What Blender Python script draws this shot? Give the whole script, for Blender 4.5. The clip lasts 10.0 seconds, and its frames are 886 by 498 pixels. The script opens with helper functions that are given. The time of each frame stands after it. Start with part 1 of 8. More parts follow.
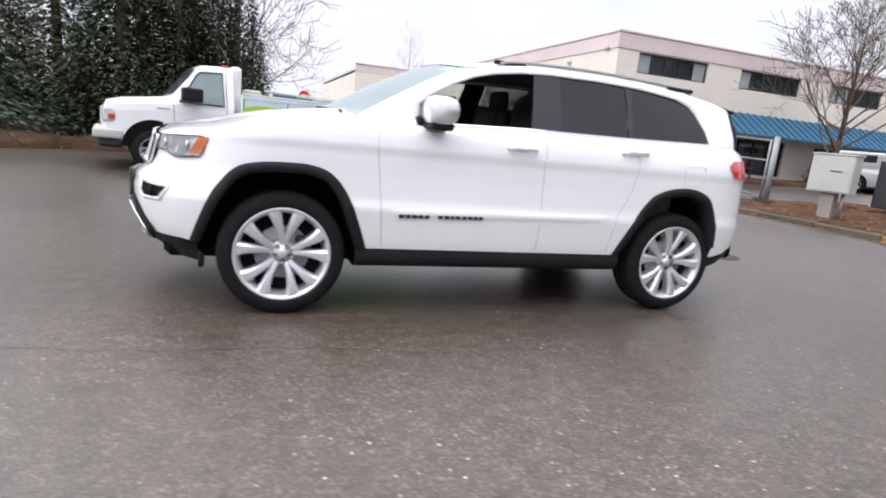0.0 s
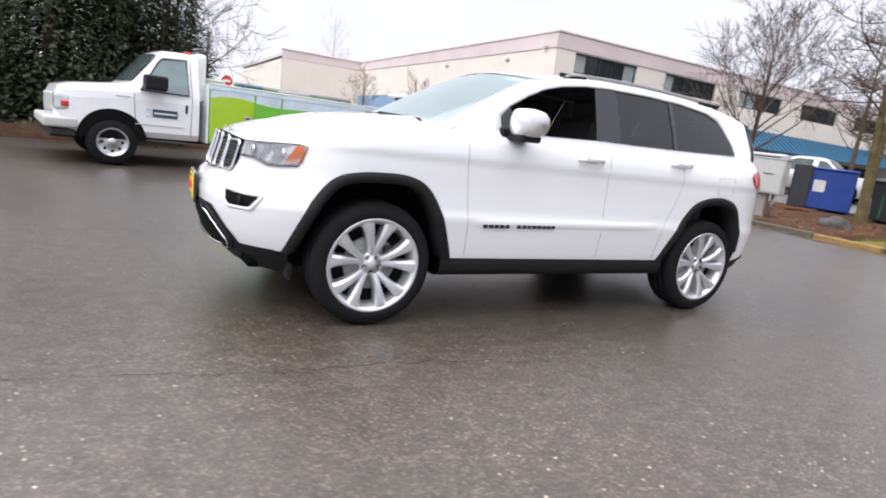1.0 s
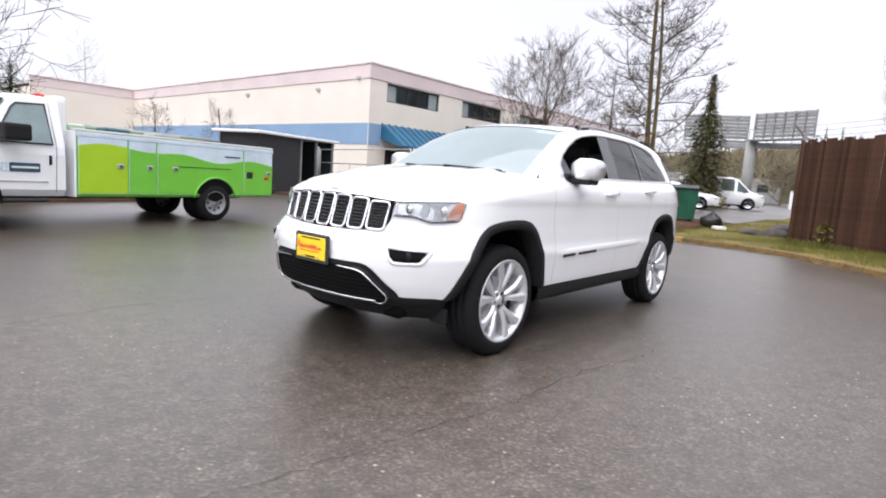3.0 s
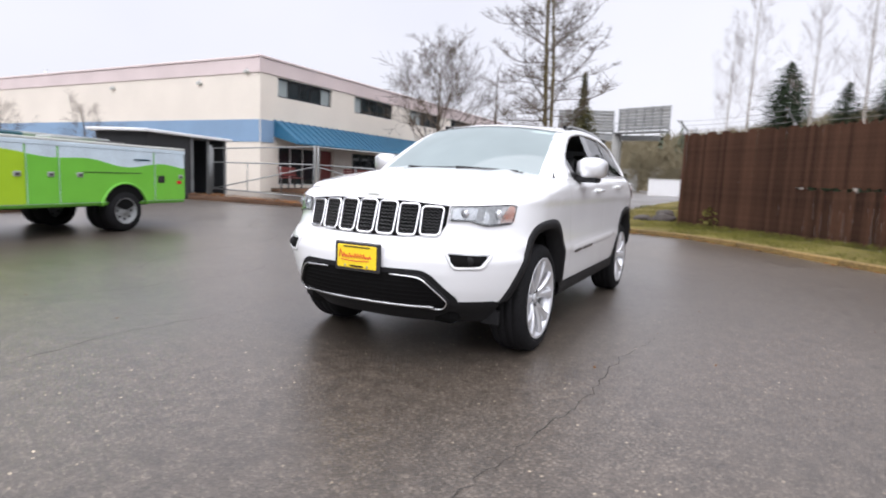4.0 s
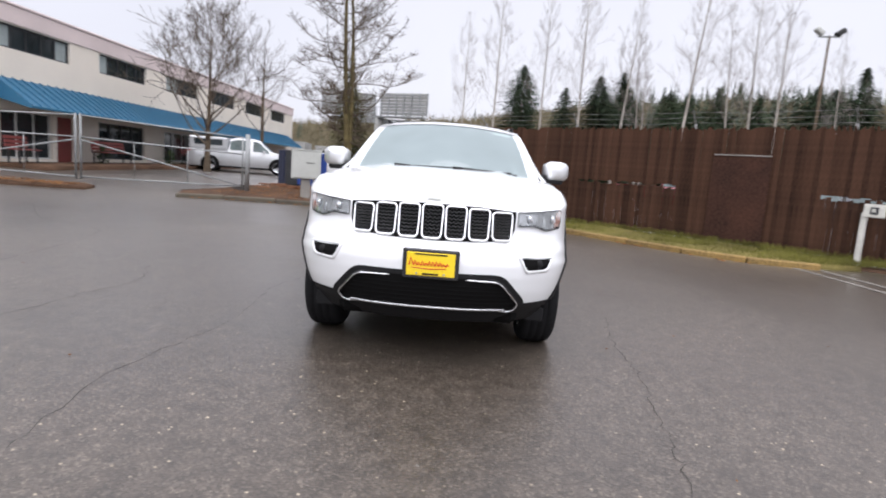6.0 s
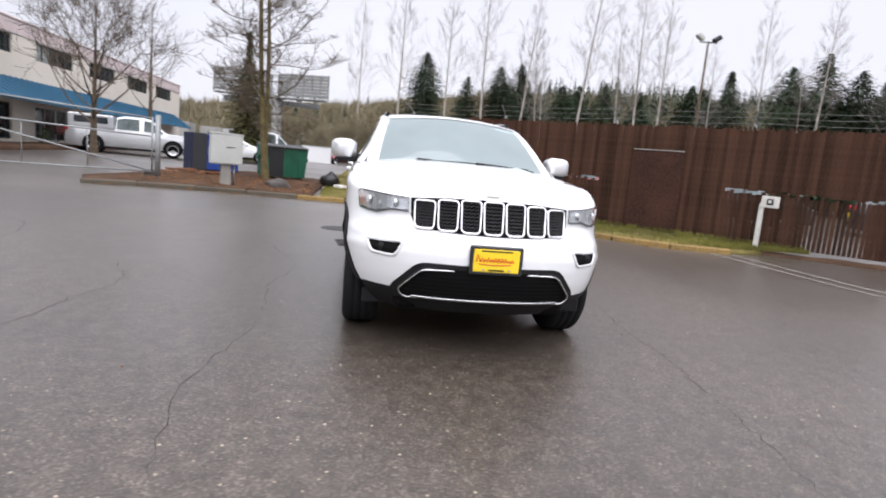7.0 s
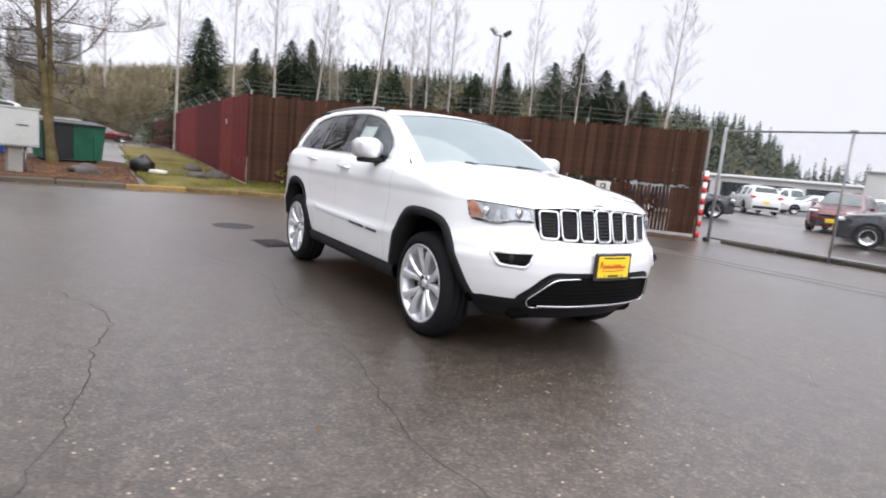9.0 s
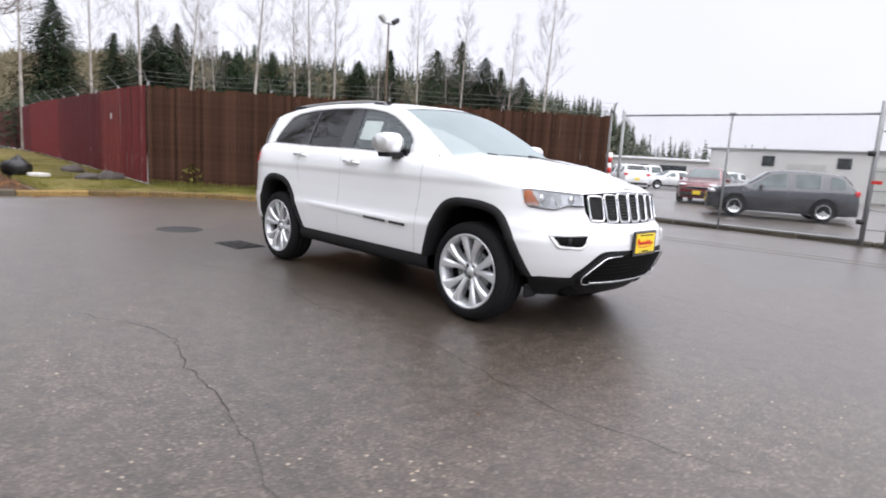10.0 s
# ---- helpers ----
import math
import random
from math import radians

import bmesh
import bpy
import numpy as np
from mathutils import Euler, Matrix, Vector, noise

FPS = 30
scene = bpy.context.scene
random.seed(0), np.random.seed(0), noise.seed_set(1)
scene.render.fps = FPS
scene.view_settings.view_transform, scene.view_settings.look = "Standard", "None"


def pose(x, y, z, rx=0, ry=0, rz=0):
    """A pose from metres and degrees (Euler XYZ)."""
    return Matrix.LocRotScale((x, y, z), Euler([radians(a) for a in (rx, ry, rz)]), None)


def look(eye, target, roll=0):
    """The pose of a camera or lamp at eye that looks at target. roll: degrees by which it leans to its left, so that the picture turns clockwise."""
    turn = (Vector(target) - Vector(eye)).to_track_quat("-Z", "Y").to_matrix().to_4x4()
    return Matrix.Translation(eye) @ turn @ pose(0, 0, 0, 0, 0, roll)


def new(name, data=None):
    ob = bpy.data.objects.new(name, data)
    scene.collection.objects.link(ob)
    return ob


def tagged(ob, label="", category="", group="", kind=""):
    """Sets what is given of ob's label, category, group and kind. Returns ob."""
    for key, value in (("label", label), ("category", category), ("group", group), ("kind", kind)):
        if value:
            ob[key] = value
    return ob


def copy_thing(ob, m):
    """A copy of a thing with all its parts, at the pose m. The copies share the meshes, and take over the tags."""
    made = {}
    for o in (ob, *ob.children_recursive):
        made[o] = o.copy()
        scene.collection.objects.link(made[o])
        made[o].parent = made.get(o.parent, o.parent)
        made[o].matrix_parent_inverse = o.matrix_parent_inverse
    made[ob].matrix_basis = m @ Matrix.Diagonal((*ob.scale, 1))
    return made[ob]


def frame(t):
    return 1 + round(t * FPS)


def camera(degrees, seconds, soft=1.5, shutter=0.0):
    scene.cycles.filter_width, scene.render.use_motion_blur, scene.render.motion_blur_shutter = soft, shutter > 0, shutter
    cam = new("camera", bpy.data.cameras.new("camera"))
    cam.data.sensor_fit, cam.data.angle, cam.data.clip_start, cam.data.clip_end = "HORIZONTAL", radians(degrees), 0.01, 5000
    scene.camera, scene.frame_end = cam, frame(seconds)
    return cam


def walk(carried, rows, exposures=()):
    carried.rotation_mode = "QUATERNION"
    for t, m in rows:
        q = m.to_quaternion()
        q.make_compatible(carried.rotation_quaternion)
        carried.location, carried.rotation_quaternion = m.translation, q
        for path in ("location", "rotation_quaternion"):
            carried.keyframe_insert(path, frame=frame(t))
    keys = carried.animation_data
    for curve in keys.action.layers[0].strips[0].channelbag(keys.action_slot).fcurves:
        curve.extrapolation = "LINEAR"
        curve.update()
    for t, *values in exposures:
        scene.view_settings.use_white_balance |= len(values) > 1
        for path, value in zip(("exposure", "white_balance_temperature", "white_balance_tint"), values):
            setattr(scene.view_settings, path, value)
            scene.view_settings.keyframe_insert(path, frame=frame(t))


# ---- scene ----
cam = camera(76.6, 10.0, soft=1.9, shutter=0.4)
PATH = [
    (0, (-0.205, -4.379, 1.201), (0.454, -2.534, 0.799), 5.7),
    (0.5, (-0.693, -4.163, 1.188), (0.041, -2.34, 0.817), 5.5),
    (1, (-1.193, -3.987, 1.211), (-0.266, -2.262, 0.809), 7.2),
    (1.5, (-1.715, -3.782, 1.192), (-0.684, -2.109, 0.819), 5.5),
    (2, (-2.268, -3.648, 1.202), (-1.061, -2.083, 0.894), 7.1),
    (2.5, (-2.784, -3.381, 1.205), (-1.388, -1.979, 0.91), 6.0),
    (2.7, (-2.959, -3.234, 1.2), (-1.5, -1.894, 0.924), 4.4),
    (3.8, (-3.693, -2.355, 1.221), (-2.011, -1.297, 0.989), 4.3),
    (4, (-3.804, -2.119, 1.201), (-2.046, -1.198, 0.952), 2.4),
    (4.5, (-4.012, -1.655, 1.219), (-2.167, -0.925, 0.974), 4.5),
    (5, (-4.193, -1.178, 1.258), (-2.301, -0.606, 0.951), 5.3),
    (5.5, (-4.274, -0.685, 1.277), (-2.325, -0.344, 0.98), 4.9),
    (5.7, (-4.35, -0.49, 1.265), (-2.382, -0.272, 0.981), 4.4),
    (7, (-4.361, 0.916, 1.258), (-2.411, 0.584, 0.965), 5.2),
    (7.5, (-4.213, 1.417, 1.267), (-2.31, 0.898, 0.94), 4.5),
    (8, (-4.034, 1.95, 1.274), (-2.194, 1.236, 0.95), 5.7),
    (8.5, (-3.773, 2.475, 1.268), (-2.019, 1.566, 0.957), 5.2),
    (9, (-3.471, 2.987, 1.261), (-1.809, 1.914, 0.964), 5.6),
    (9.5, (-3.199, 3.542, 1.268), (-1.676, 2.284, 0.955), 4.7),
    (10, (-2.844, 4.062, 1.203), (-1.452, 2.658, 0.897), 3.5),
]
walk(cam, [(t, look(eye, target, roll)) for t, eye, target, roll in PATH],
     [(0.0, 0.57, 6180, 15.0), (1.5, 0.61, 6180, 15.0), (2.5, 0.66, 6180, 15.0), (4.0, 0.46, 6200, 15.0), (5.5, 0.40, 6170, 15.0), (7.5, 0.46, 6200, 15.0), (10.0, 0.52, 6200, 15.0)])

# ---- light: an overcast winter sky, with a weak wide sun behind the cloud ----
world = bpy.data.worlds.new("overcast_sky")
scene.world = world
world.use_nodes = True
wn, wl = world.node_tree.nodes, world.node_tree.links
wn.clear()
w_out = wn.new("ShaderNodeOutputWorld")
w_bg = wn.new("ShaderNodeBackground")
w_sky = wn.new("ShaderNodeTexSky")
w_sky.sky_type = "NISHITA"
w_sky.sun_disc = False
w_sky.sun_elevation = radians(70)
w_sky.sun_rotation = radians(270)
w_sky.air_density, w_sky.dust_density = 1.0, 4.0
w_scale = wn.new("ShaderNodeVectorMath")
w_scale.operation = "SCALE"
w_scale.inputs["Scale"].default_value = 0.09
w_cloud = wn.new("ShaderNodeTexNoise")
w_cloud.inputs["Scale"].default_value = 1.6
w_cloud.inputs["Detail"].default_value = 4
w_ramp = wn.new("ShaderNodeValToRGB")
w_ramp.color_ramp.elements[0].position, w_ramp.color_ramp.elements[0].color = 0.25, (0.84, 0.85, 0.89, 1)
w_ramp.color_ramp.elements[1].position, w_ramp.color_ramp.elements[1].color = 0.75, (0.98, 0.98, 1.0, 1)
w_mix = wn.new("ShaderNodeMix")
w_mix.data_type = "RGBA"
w_mix.inputs["Factor"].default_value = 0.88
w_coord = wn.new("ShaderNodeTexCoord")
wl.new(w_coord.outputs["Generated"], w_cloud.inputs["Vector"])
wl.new(w_cloud.outputs["Fac"], w_ramp.inputs["Fac"])
wl.new(w_sky.outputs["Color"], w_scale.inputs[0])
wl.new(w_scale.outputs["Vector"], w_mix.inputs["A"])
wl.new(w_ramp.outputs["Color"], w_mix.inputs["B"])
wl.new(w_mix.outputs["Result"], w_bg.inputs["Color"])
w_bg.inputs["Strength"].default_value = 0.80
wl.new(w_bg.outputs["Background"], w_out.inputs["Surface"])

sun_data = bpy.data.lights.new("sun", "SUN")
sun_data.energy, sun_data.angle, sun_data.color = 3.3, radians(100), (1.0, 0.98, 0.95)
sun = new("sun", sun_data)
sun.matrix_world = look((-7, 0, 20), (0, 0, 0))
scene.view_settings.exposure = 0.0


# ---- materials ----
def mat(name, base, rough=0.5, metal=0.0, var=0.12, scale=3.0, fine=60.0, bump=0.0, bscale=80.0, coat=0.0, rand=0.0, spec=0.5):
    """A surface with variation at two scales, a fine relief and, with rand, a shift from piece to piece."""
    m = bpy.data.materials.new(name)
    m.use_nodes = True
    nt = m.node_tree
    n, l = nt.nodes, nt.links
    b = n["Principled BSDF"]
    b.inputs["Metallic"].default_value = metal
    b.inputs["Specular IOR Level"].default_value = spec
    if coat:
        b.inputs["Coat Weight"].default_value = coat
        b.inputs["Coat Roughness"].default_value = 0.04
    tc = n.new("ShaderNodeTexCoord")
    n1, n2 = n.new("ShaderNodeTexNoise"), n.new("ShaderNodeTexNoise")
    for t, s, d in ((n1, scale, 5), (n2, fine, 3)):
        t.inputs["Scale"].default_value = s
        t.inputs["Detail"].default_value = d
        l.new(tc.outputs["Object"], t.inputs["Vector"])
    add = n.new("ShaderNodeMath")
    add.operation = "ADD"
    l.new(n1.outputs["Fac"], add.inputs[0])
    l.new(n2.outputs["Fac"], add.inputs[1])
    last = add
    if rand:
        oi = n.new("ShaderNodeObjectInfo")
        ma = n.new("ShaderNodeMath")
        ma.operation = "MULTIPLY_ADD"
        ma.inputs[1].default_value = rand
        l.new(oi.outputs["Random"], ma.inputs[0])
        l.new(add.outputs[0], ma.inputs[2])
        last = ma
    ramp = n.new("ShaderNodeMapRange")
    ramp.inputs["From Min"].default_value = 0.6
    ramp.inputs["From Max"].default_value = 1.4 + rand
    ramp.inputs["To Min"].default_value = 1.0 - var * 2
    ramp.inputs["To Max"].default_value = 1.0 + var * 2
    l.new(last.outputs[0], ramp.inputs["Value"])
    sc = n.new("ShaderNodeVectorMath")
    sc.operation = "SCALE"
    sc.inputs[0].default_value = base
    l.new(ramp.outputs["Result"], sc.inputs["Scale"])
    l.new(sc.outputs["Vector"], b.inputs["Base Color"])
    rr = n.new("ShaderNodeMapRange")
    rr.inputs["To Min"].default_value = max(0.0, rough * 0.8)
    rr.inputs["To Max"].default_value = min(1.0, rough * 1.2)
    l.new(n1.outputs["Fac"], rr.inputs["Value"])
    l.new(rr.outputs["Result"], b.inputs["Roughness"])
    if bump:
        n3 = n.new("ShaderNodeTexNoise")
        n3.inputs["Scale"].default_value = bscale
        n3.inputs["Detail"].default_value = 4
        l.new(tc.outputs["Object"], n3.inputs["Vector"])
        bp = n.new("ShaderNodeBump")
        bp.inputs["Strength"].default_value = bump
        bp.inputs["Distance"].default_value = 0.02
        l.new(n3.outputs["Fac"], bp.inputs["Height"])
        l.new(bp.outputs["Normal"], b.inputs["Normal"])
    return m


def glass(name, tint, rough=0.02, clear=0.75, pale_sheen=0.0):
    """A thin pane: part of the light goes straight through, tinted, the rest is mirrored; the last argument mixes in a
    pale diffuse colour that stands for mirrored sky.
    """
    m = bpy.data.materials.new(name)
    m.use_nodes = True
    n, l = m.node_tree.nodes, m.node_tree.links
    n.remove(n["Principled BSDF"])
    out = n["Material Output"]
    tr, gl, mx, fr = n.new("ShaderNodeBsdfTransparent"), n.new("ShaderNodeBsdfGlossy"), n.new("ShaderNodeMixShader"), n.new("ShaderNodeFresnel")
    tr.inputs["Color"].default_value = (*tint, 1)
    gl.inputs["Roughness"].default_value = rough
    fr.inputs["IOR"].default_value = 1.5 + (1 - clear)
    l.new(fr.outputs["Fac"], mx.inputs["Fac"])
    l.new(tr.outputs["BSDF"], mx.inputs[1])
    l.new(gl.outputs["BSDF"], mx.inputs[2])
    last = mx
    if pale_sheen:
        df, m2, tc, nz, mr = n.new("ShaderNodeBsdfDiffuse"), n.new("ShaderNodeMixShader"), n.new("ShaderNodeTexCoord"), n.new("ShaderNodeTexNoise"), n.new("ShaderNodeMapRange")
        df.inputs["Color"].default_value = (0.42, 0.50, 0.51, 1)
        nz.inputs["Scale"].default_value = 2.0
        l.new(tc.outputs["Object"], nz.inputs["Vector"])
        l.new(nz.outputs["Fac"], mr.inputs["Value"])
        mr.inputs["To Min"].default_value, mr.inputs["To Max"].default_value = pale_sheen * 0.85, pale_sheen * 1.15
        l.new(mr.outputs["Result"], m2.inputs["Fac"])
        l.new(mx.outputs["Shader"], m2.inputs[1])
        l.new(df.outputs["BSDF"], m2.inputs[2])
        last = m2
    l.new(last.outputs["Shader"], out.inputs["Surface"])
    return m


def asphalt_material():
    m = bpy.data.materials.new("wet_asphalt")
    m.use_nodes = True
    n, l = m.node_tree.nodes, m.node_tree.links
    b = n["Principled BSDF"]
    tc = n.new("ShaderNodeTexCoord")
    big, mid = n.new("ShaderNodeTexNoise"), n.new("ShaderNodeTexNoise")
    big.inputs["Scale"].default_value, big.inputs["Detail"].default_value = 0.22, 4
    mid.inputs["Scale"].default_value, mid.inputs["Detail"].default_value = 9.0, 8
    vo = n.new("ShaderNodeTexVoronoi")
    vo.inputs["Scale"].default_value = 84
    vo2 = n.new("ShaderNodeTexVoronoi")
    vo2.inputs["Scale"].default_value = 36
    for t in (big, mid, vo, vo2):
        l.new(tc.outputs["Object"], t.inputs["Vector"])
    # chips: each cell of the aggregate has its own grey, a few are pale
    sep = n.new("ShaderNodeSeparateColor")
    l.new(vo.outputs["Color"], sep.inputs["Color"])
    chip = n.new("ShaderNodeValToRGB")
    e = chip.color_ramp.elements
    e[0].position, e[0].color = 0.0, (0.040, 0.032, 0.024, 1)
    e[1].position, e[1].color = 1.0, (0.130, 0.109, 0.086, 1)
    e.new(0.55).color = (0.064, 0.051, 0.040, 1)
    e.new(0.86).color = (0.085, 0.070, 0.056, 1)
    l.new(sep.outputs["Red"], chip.inputs["Fac"])
    sep2 = n.new("ShaderNodeSeparateColor")
    l.new(vo2.outputs["Color"], sep2.inputs["Color"])
    big_chip = n.new("ShaderNodeMapRange")
    for k, v in (("From Min", 0.93), ("From Max", 0.985), ("To Min", 0.0), ("To Max", 1.0)):
        big_chip.inputs[k].default_value = v
    l.new(sep2.outputs["Green"], big_chip.inputs["Value"])
    core = n.new("ShaderNodeMapRange")
    for k, v in (("From Min", 0.14), ("From Max", 0.34), ("To Min", 1.0), ("To Max", 0.0)):
        core.inputs[k].default_value = v
    l.new(vo2.outputs["Distance"], core.inputs["Value"])
    mul = n.new("ShaderNodeMath")
    mul.operation = "MULTIPLY"
    # the pale chips lie thicker in some patches than in others
    patch = n.new("ShaderNodeTexNoise")
    patch.inputs["Scale"].default_value, patch.inputs["Detail"].default_value = 0.8, 5
    l.new(tc.outputs["Object"], patch.inputs["Vector"])
    thick = n.new("ShaderNodeMapRange")
    for k, v in (("From Min", 0.40), ("From Max", 0.60), ("To Min", 0.10), ("To Max", 1.0)):
        thick.inputs[k].default_value = v
    l.new(patch.outputs["Fac"], thick.inputs["Value"])
    some = n.new("ShaderNodeMath")
    some.operation = "MULTIPLY"
    l.new(big_chip.outputs["Result"], some.inputs[0])
    l.new(thick.outputs["Result"], some.inputs[1])
    l.new(some.outputs[0], mul.inputs[0])
    l.new(core.outputs["Result"], mul.inputs[1])
    pale = n.new("ShaderNodeMix")
    pale.data_type = "RGBA"
    pale.inputs["B"].default_value = (0.62, 0.52, 0.38, 1)
    l.new(mul.outputs[0], pale.inputs["Factor"])
    l.new(chip.outputs["Color"], pale.inputs["A"])
    wear = n.new("ShaderNodeMapRange")
    for k, v in (("From Min", 0.3), ("From Max", 0.7), ("To Min", 0.50), ("To Max", 1.60)):
        wear.inputs[k].default_value = v
    addn = n.new("ShaderNodeMix")
    addn.inputs["Factor"].default_value = 0.55
    l.new(big.outputs["Fac"], addn.inputs["A"])
    l.new(mid.outputs["Fac"], addn.inputs["B"])
    l.new(addn.outputs["Result"], wear.inputs["Value"])
    sc = n.new("ShaderNodeVectorMath")
    sc.operation = "SCALE"
    l.new(pale.outputs["Result"], sc.inputs[0])
    l.new(wear.outputs["Result"], sc.inputs["Scale"])
    l.new(sc.outputs["Vector"], b.inputs["Base Color"])
    wet = n.new("ShaderNodeMapRange")
    for k, v in (("From Min", 0.38), ("From Max", 0.62), ("To Min", 0.30), ("To Max", 0.45)):
        wet.inputs[k].default_value = v
    l.new(big.outputs["Fac"], wet.inputs["Value"])
    l.new(wet.outputs["Result"], b.inputs["Roughness"])
    bp = n.new("ShaderNodeBump")
    bp.inputs["Strength"].default_value, bp.inputs["Distance"].default_value = 0.34, 0.004
    # a thin film of rain over the stone
    b.inputs["Coat Weight"].default_value = 0.95
    b.inputs["Coat Roughness"].default_value = 0.40
    b.inputs["Coat IOR"].default_value = 1.38
    b.inputs["Specular IOR Level"].default_value = 0.45
    l.new(vo.outputs["Distance"], bp.inputs["Height"])
    l.new(bp.outputs["Normal"], b.inputs["Normal"])
    return m


ASPHALT = asphalt_material()
CAR_WHITE = mat("white_car_paint", (0.84, 0.85, 0.86), 0.24, var=0.004, coat=1.0)
BLACK_TRIM = mat("black_plastic", (0.013, 0.013, 0.014), 0.6, var=0.15, bump=0.1, bscale=300, spec=0.22)
GLOSS_BLACK = mat("gloss_black", (0.012, 0.012, 0.013), 0.12, var=0.1, coat=0.6)
# near-black for black parts, and for hollows with their shade in the colour
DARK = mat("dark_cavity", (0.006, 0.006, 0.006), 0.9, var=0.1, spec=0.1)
SATIN = mat("satin_chrome", (0.55, 0.56, 0.57), 0.22, metal=0.85, var=0.02)
CHROME = mat("chrome", (0.78, 0.79, 0.80), 0.08, metal=1.0, var=0.02)
ALLOY = mat("silver_alloy", (0.74, 0.75, 0.77), 0.34, metal=0.7, var=0.04)
STEEL = mat("galvanised_steel", (0.48, 0.49, 0.50), 0.42, metal=0.8, var=0.12, scale=6)
GRILLE_GREY = mat("dark_grey_grille_plastic", (0.060, 0.060, 0.063), 0.35, var=0.1)
TYRE = mat("tyre_rubber", (0.013, 0.013, 0.014), 0.8, var=0.2, bump=0.2, bscale=120, spec=0.12)
# the screen's mirrored sky is mostly painted, as a pale diffuse film
SCREEN = glass("windscreen_glass", (0.60, 0.72, 0.70), 0.03, 0.5, pale_sheen=0.52)
TINTED = glass("privacy_glass", (0.12, 0.13, 0.14), 0.02, 0.7)
CLEAR = glass("clear_glass", (0.80, 0.86, 0.85), 0.02, 0.6, pale_sheen=0.16)
SEAT = mat("black_leather", (0.016, 0.016, 0.017), 0.5, var=0.15, bump=0.1, bscale=200)
AMBER = mat("amber_lens", (1.0, 0.24, 0.01), 0.3, var=0.05, coat=0.5)
RED_LENS = mat("red_lens", (0.62, 0.02, 0.03), 0.12, var=0.05, coat=0.6)
LENS = glass("lamp_lens", (0.90, 0.92, 0.93), 0.03, 0.6)
REFLECTOR = mat("lamp_reflector", (0.80, 0.81, 0.82), 0.22, metal=0.65, var=0.16, scale=12)
MIRROR_CAP = mat("satin_chrome_cap", (0.82, 0.825, 0.83), 0.30, metal=0.75, var=0.03)
BEZEL = mat("lamp_bezel", (0.50, 0.505, 0.51), 0.3, metal=0.4, var=0.15, scale=20)
PLATE_YELLOW = mat("yellow_plate", (0.90, 0.66, 0.02), 0.4, var=0.04)
RED_INK = mat("red_print", (0.65, 0.03, 0.02), 0.5, var=0.05)
CREAM = mat("cream_painted_concrete", (0.78, 0.72, 0.63), 0.85, var=0.05, scale=0.5, fine=20, bump=0.06, bscale=30)
PINK = mat("pinkish_fascia_paint", (0.68, 0.58, 0.565), 0.8, var=0.06, scale=0.8)
BLUE_BAND = mat("blue_grey_band_paint", (0.225, 0.345, 0.50), 0.8, var=0.06, scale=0.7)
AWNING = mat("blue_sheet_metal", (0.030, 0.135, 0.235), 0.42, metal=0.2, var=0.12, scale=0.8)
WIN_FRAME = mat("dark_window_frame", (0.03, 0.032, 0.035), 0.45, var=0.1)
WIN_GLASS = mat("dark_window_glass", (0.020, 0.028, 0.032), 0.06, var=0.3, scale=1.5)
BLIND = mat("pale_blind", (0.33, 0.38, 0.38), 0.6, var=0.1)
WHITE_FRAME = mat("white_shopfront_frame", (0.62, 0.62, 0.60), 0.5, var=0.08)
RED_DOOR = mat("dark_red_paint", (0.20, 0.045, 0.04), 0.55, var=0.1)
CONCRETE = mat("kerb_concrete", (0.30, 0.285, 0.26), 0.85, var=0.18, scale=2.5, bump=0.2, bscale=40, rand=0.3)
KERB_YELLOW = mat("worn_yellow_kerb", (0.20, 0.130, 0.042), 0.85, var=0.5, scale=1.6, fine=25, bump=0.2, bscale=40, rand=0.4)
MULCH = mat("brown_bark_mulch", (0.080, 0.047, 0.030), 0.95, var=0.35, scale=1.2, fine=30, bump=0.9, bscale=35, spec=0.12)
GRASS = mat("winter_grass", (0.140, 0.117, 0.040), 0.95, var=0.42, scale=0.9, fine=35, bump=0.8, bscale=45, spec=0.12)
BLADE = mat("grass_blades", (0.150, 0.145, 0.036), 0.9, var=0.42, scale=1.0, spec=0.12)
LITTER = mat("fallen_leaves", (0.22, 0.10, 0.035), 0.9, var=0.35, scale=4, spec=0.12)
SLAT_BROWN = mat("rust_brown_slats", (0.054, 0.0272, 0.0170), 0.8, var=0.42, scale=1.5, fine=9, rand=0.6, spec=0.12)
SLAT_BRIGHT = mat("brighter_red_slats", (0.190, 0.040, 0.036), 0.65, var=0.18, scale=0.8, rand=0.4, spec=0.12)
SLAT_MAROON = mat("maroon_slats", (0.105, 0.020, 0.024), 0.65, var=0.25, scale=0.6, rand=0.5, spec=0.12)
SHEET_BROWN = mat("dark_rust_sheet", (0.044, 0.019, 0.012), 0.7, var=0.35, scale=1.6, fine=22, spec=0.2)
SLAT_RED = mat("oxide_red_slats", (0.150, 0.026, 0.027), 0.65, var=0.22, scale=0.8, rand=0.5, spec=0.12)
BARK = mat("grey_brown_bark", (0.11, 0.085, 0.060), 0.95, var=0.3, scale=6, fine=60, bump=0.6, bscale=30, spec=0.12)
MOSSY = mat("mossy_bark", (0.13, 0.105, 0.050), 0.95, var=0.35, scale=3, fine=40, bump=0.6, bscale=30, spec=0.12)
TWIG = mat("twigs", (0.115, 0.090, 0.068), 0.95, var=0.25, scale=1, spec=0.12)
IRON_WIRE = mat("dull_fence_wire", (0.20, 0.20, 0.195), 0.6, metal=0.5, var=0.15)
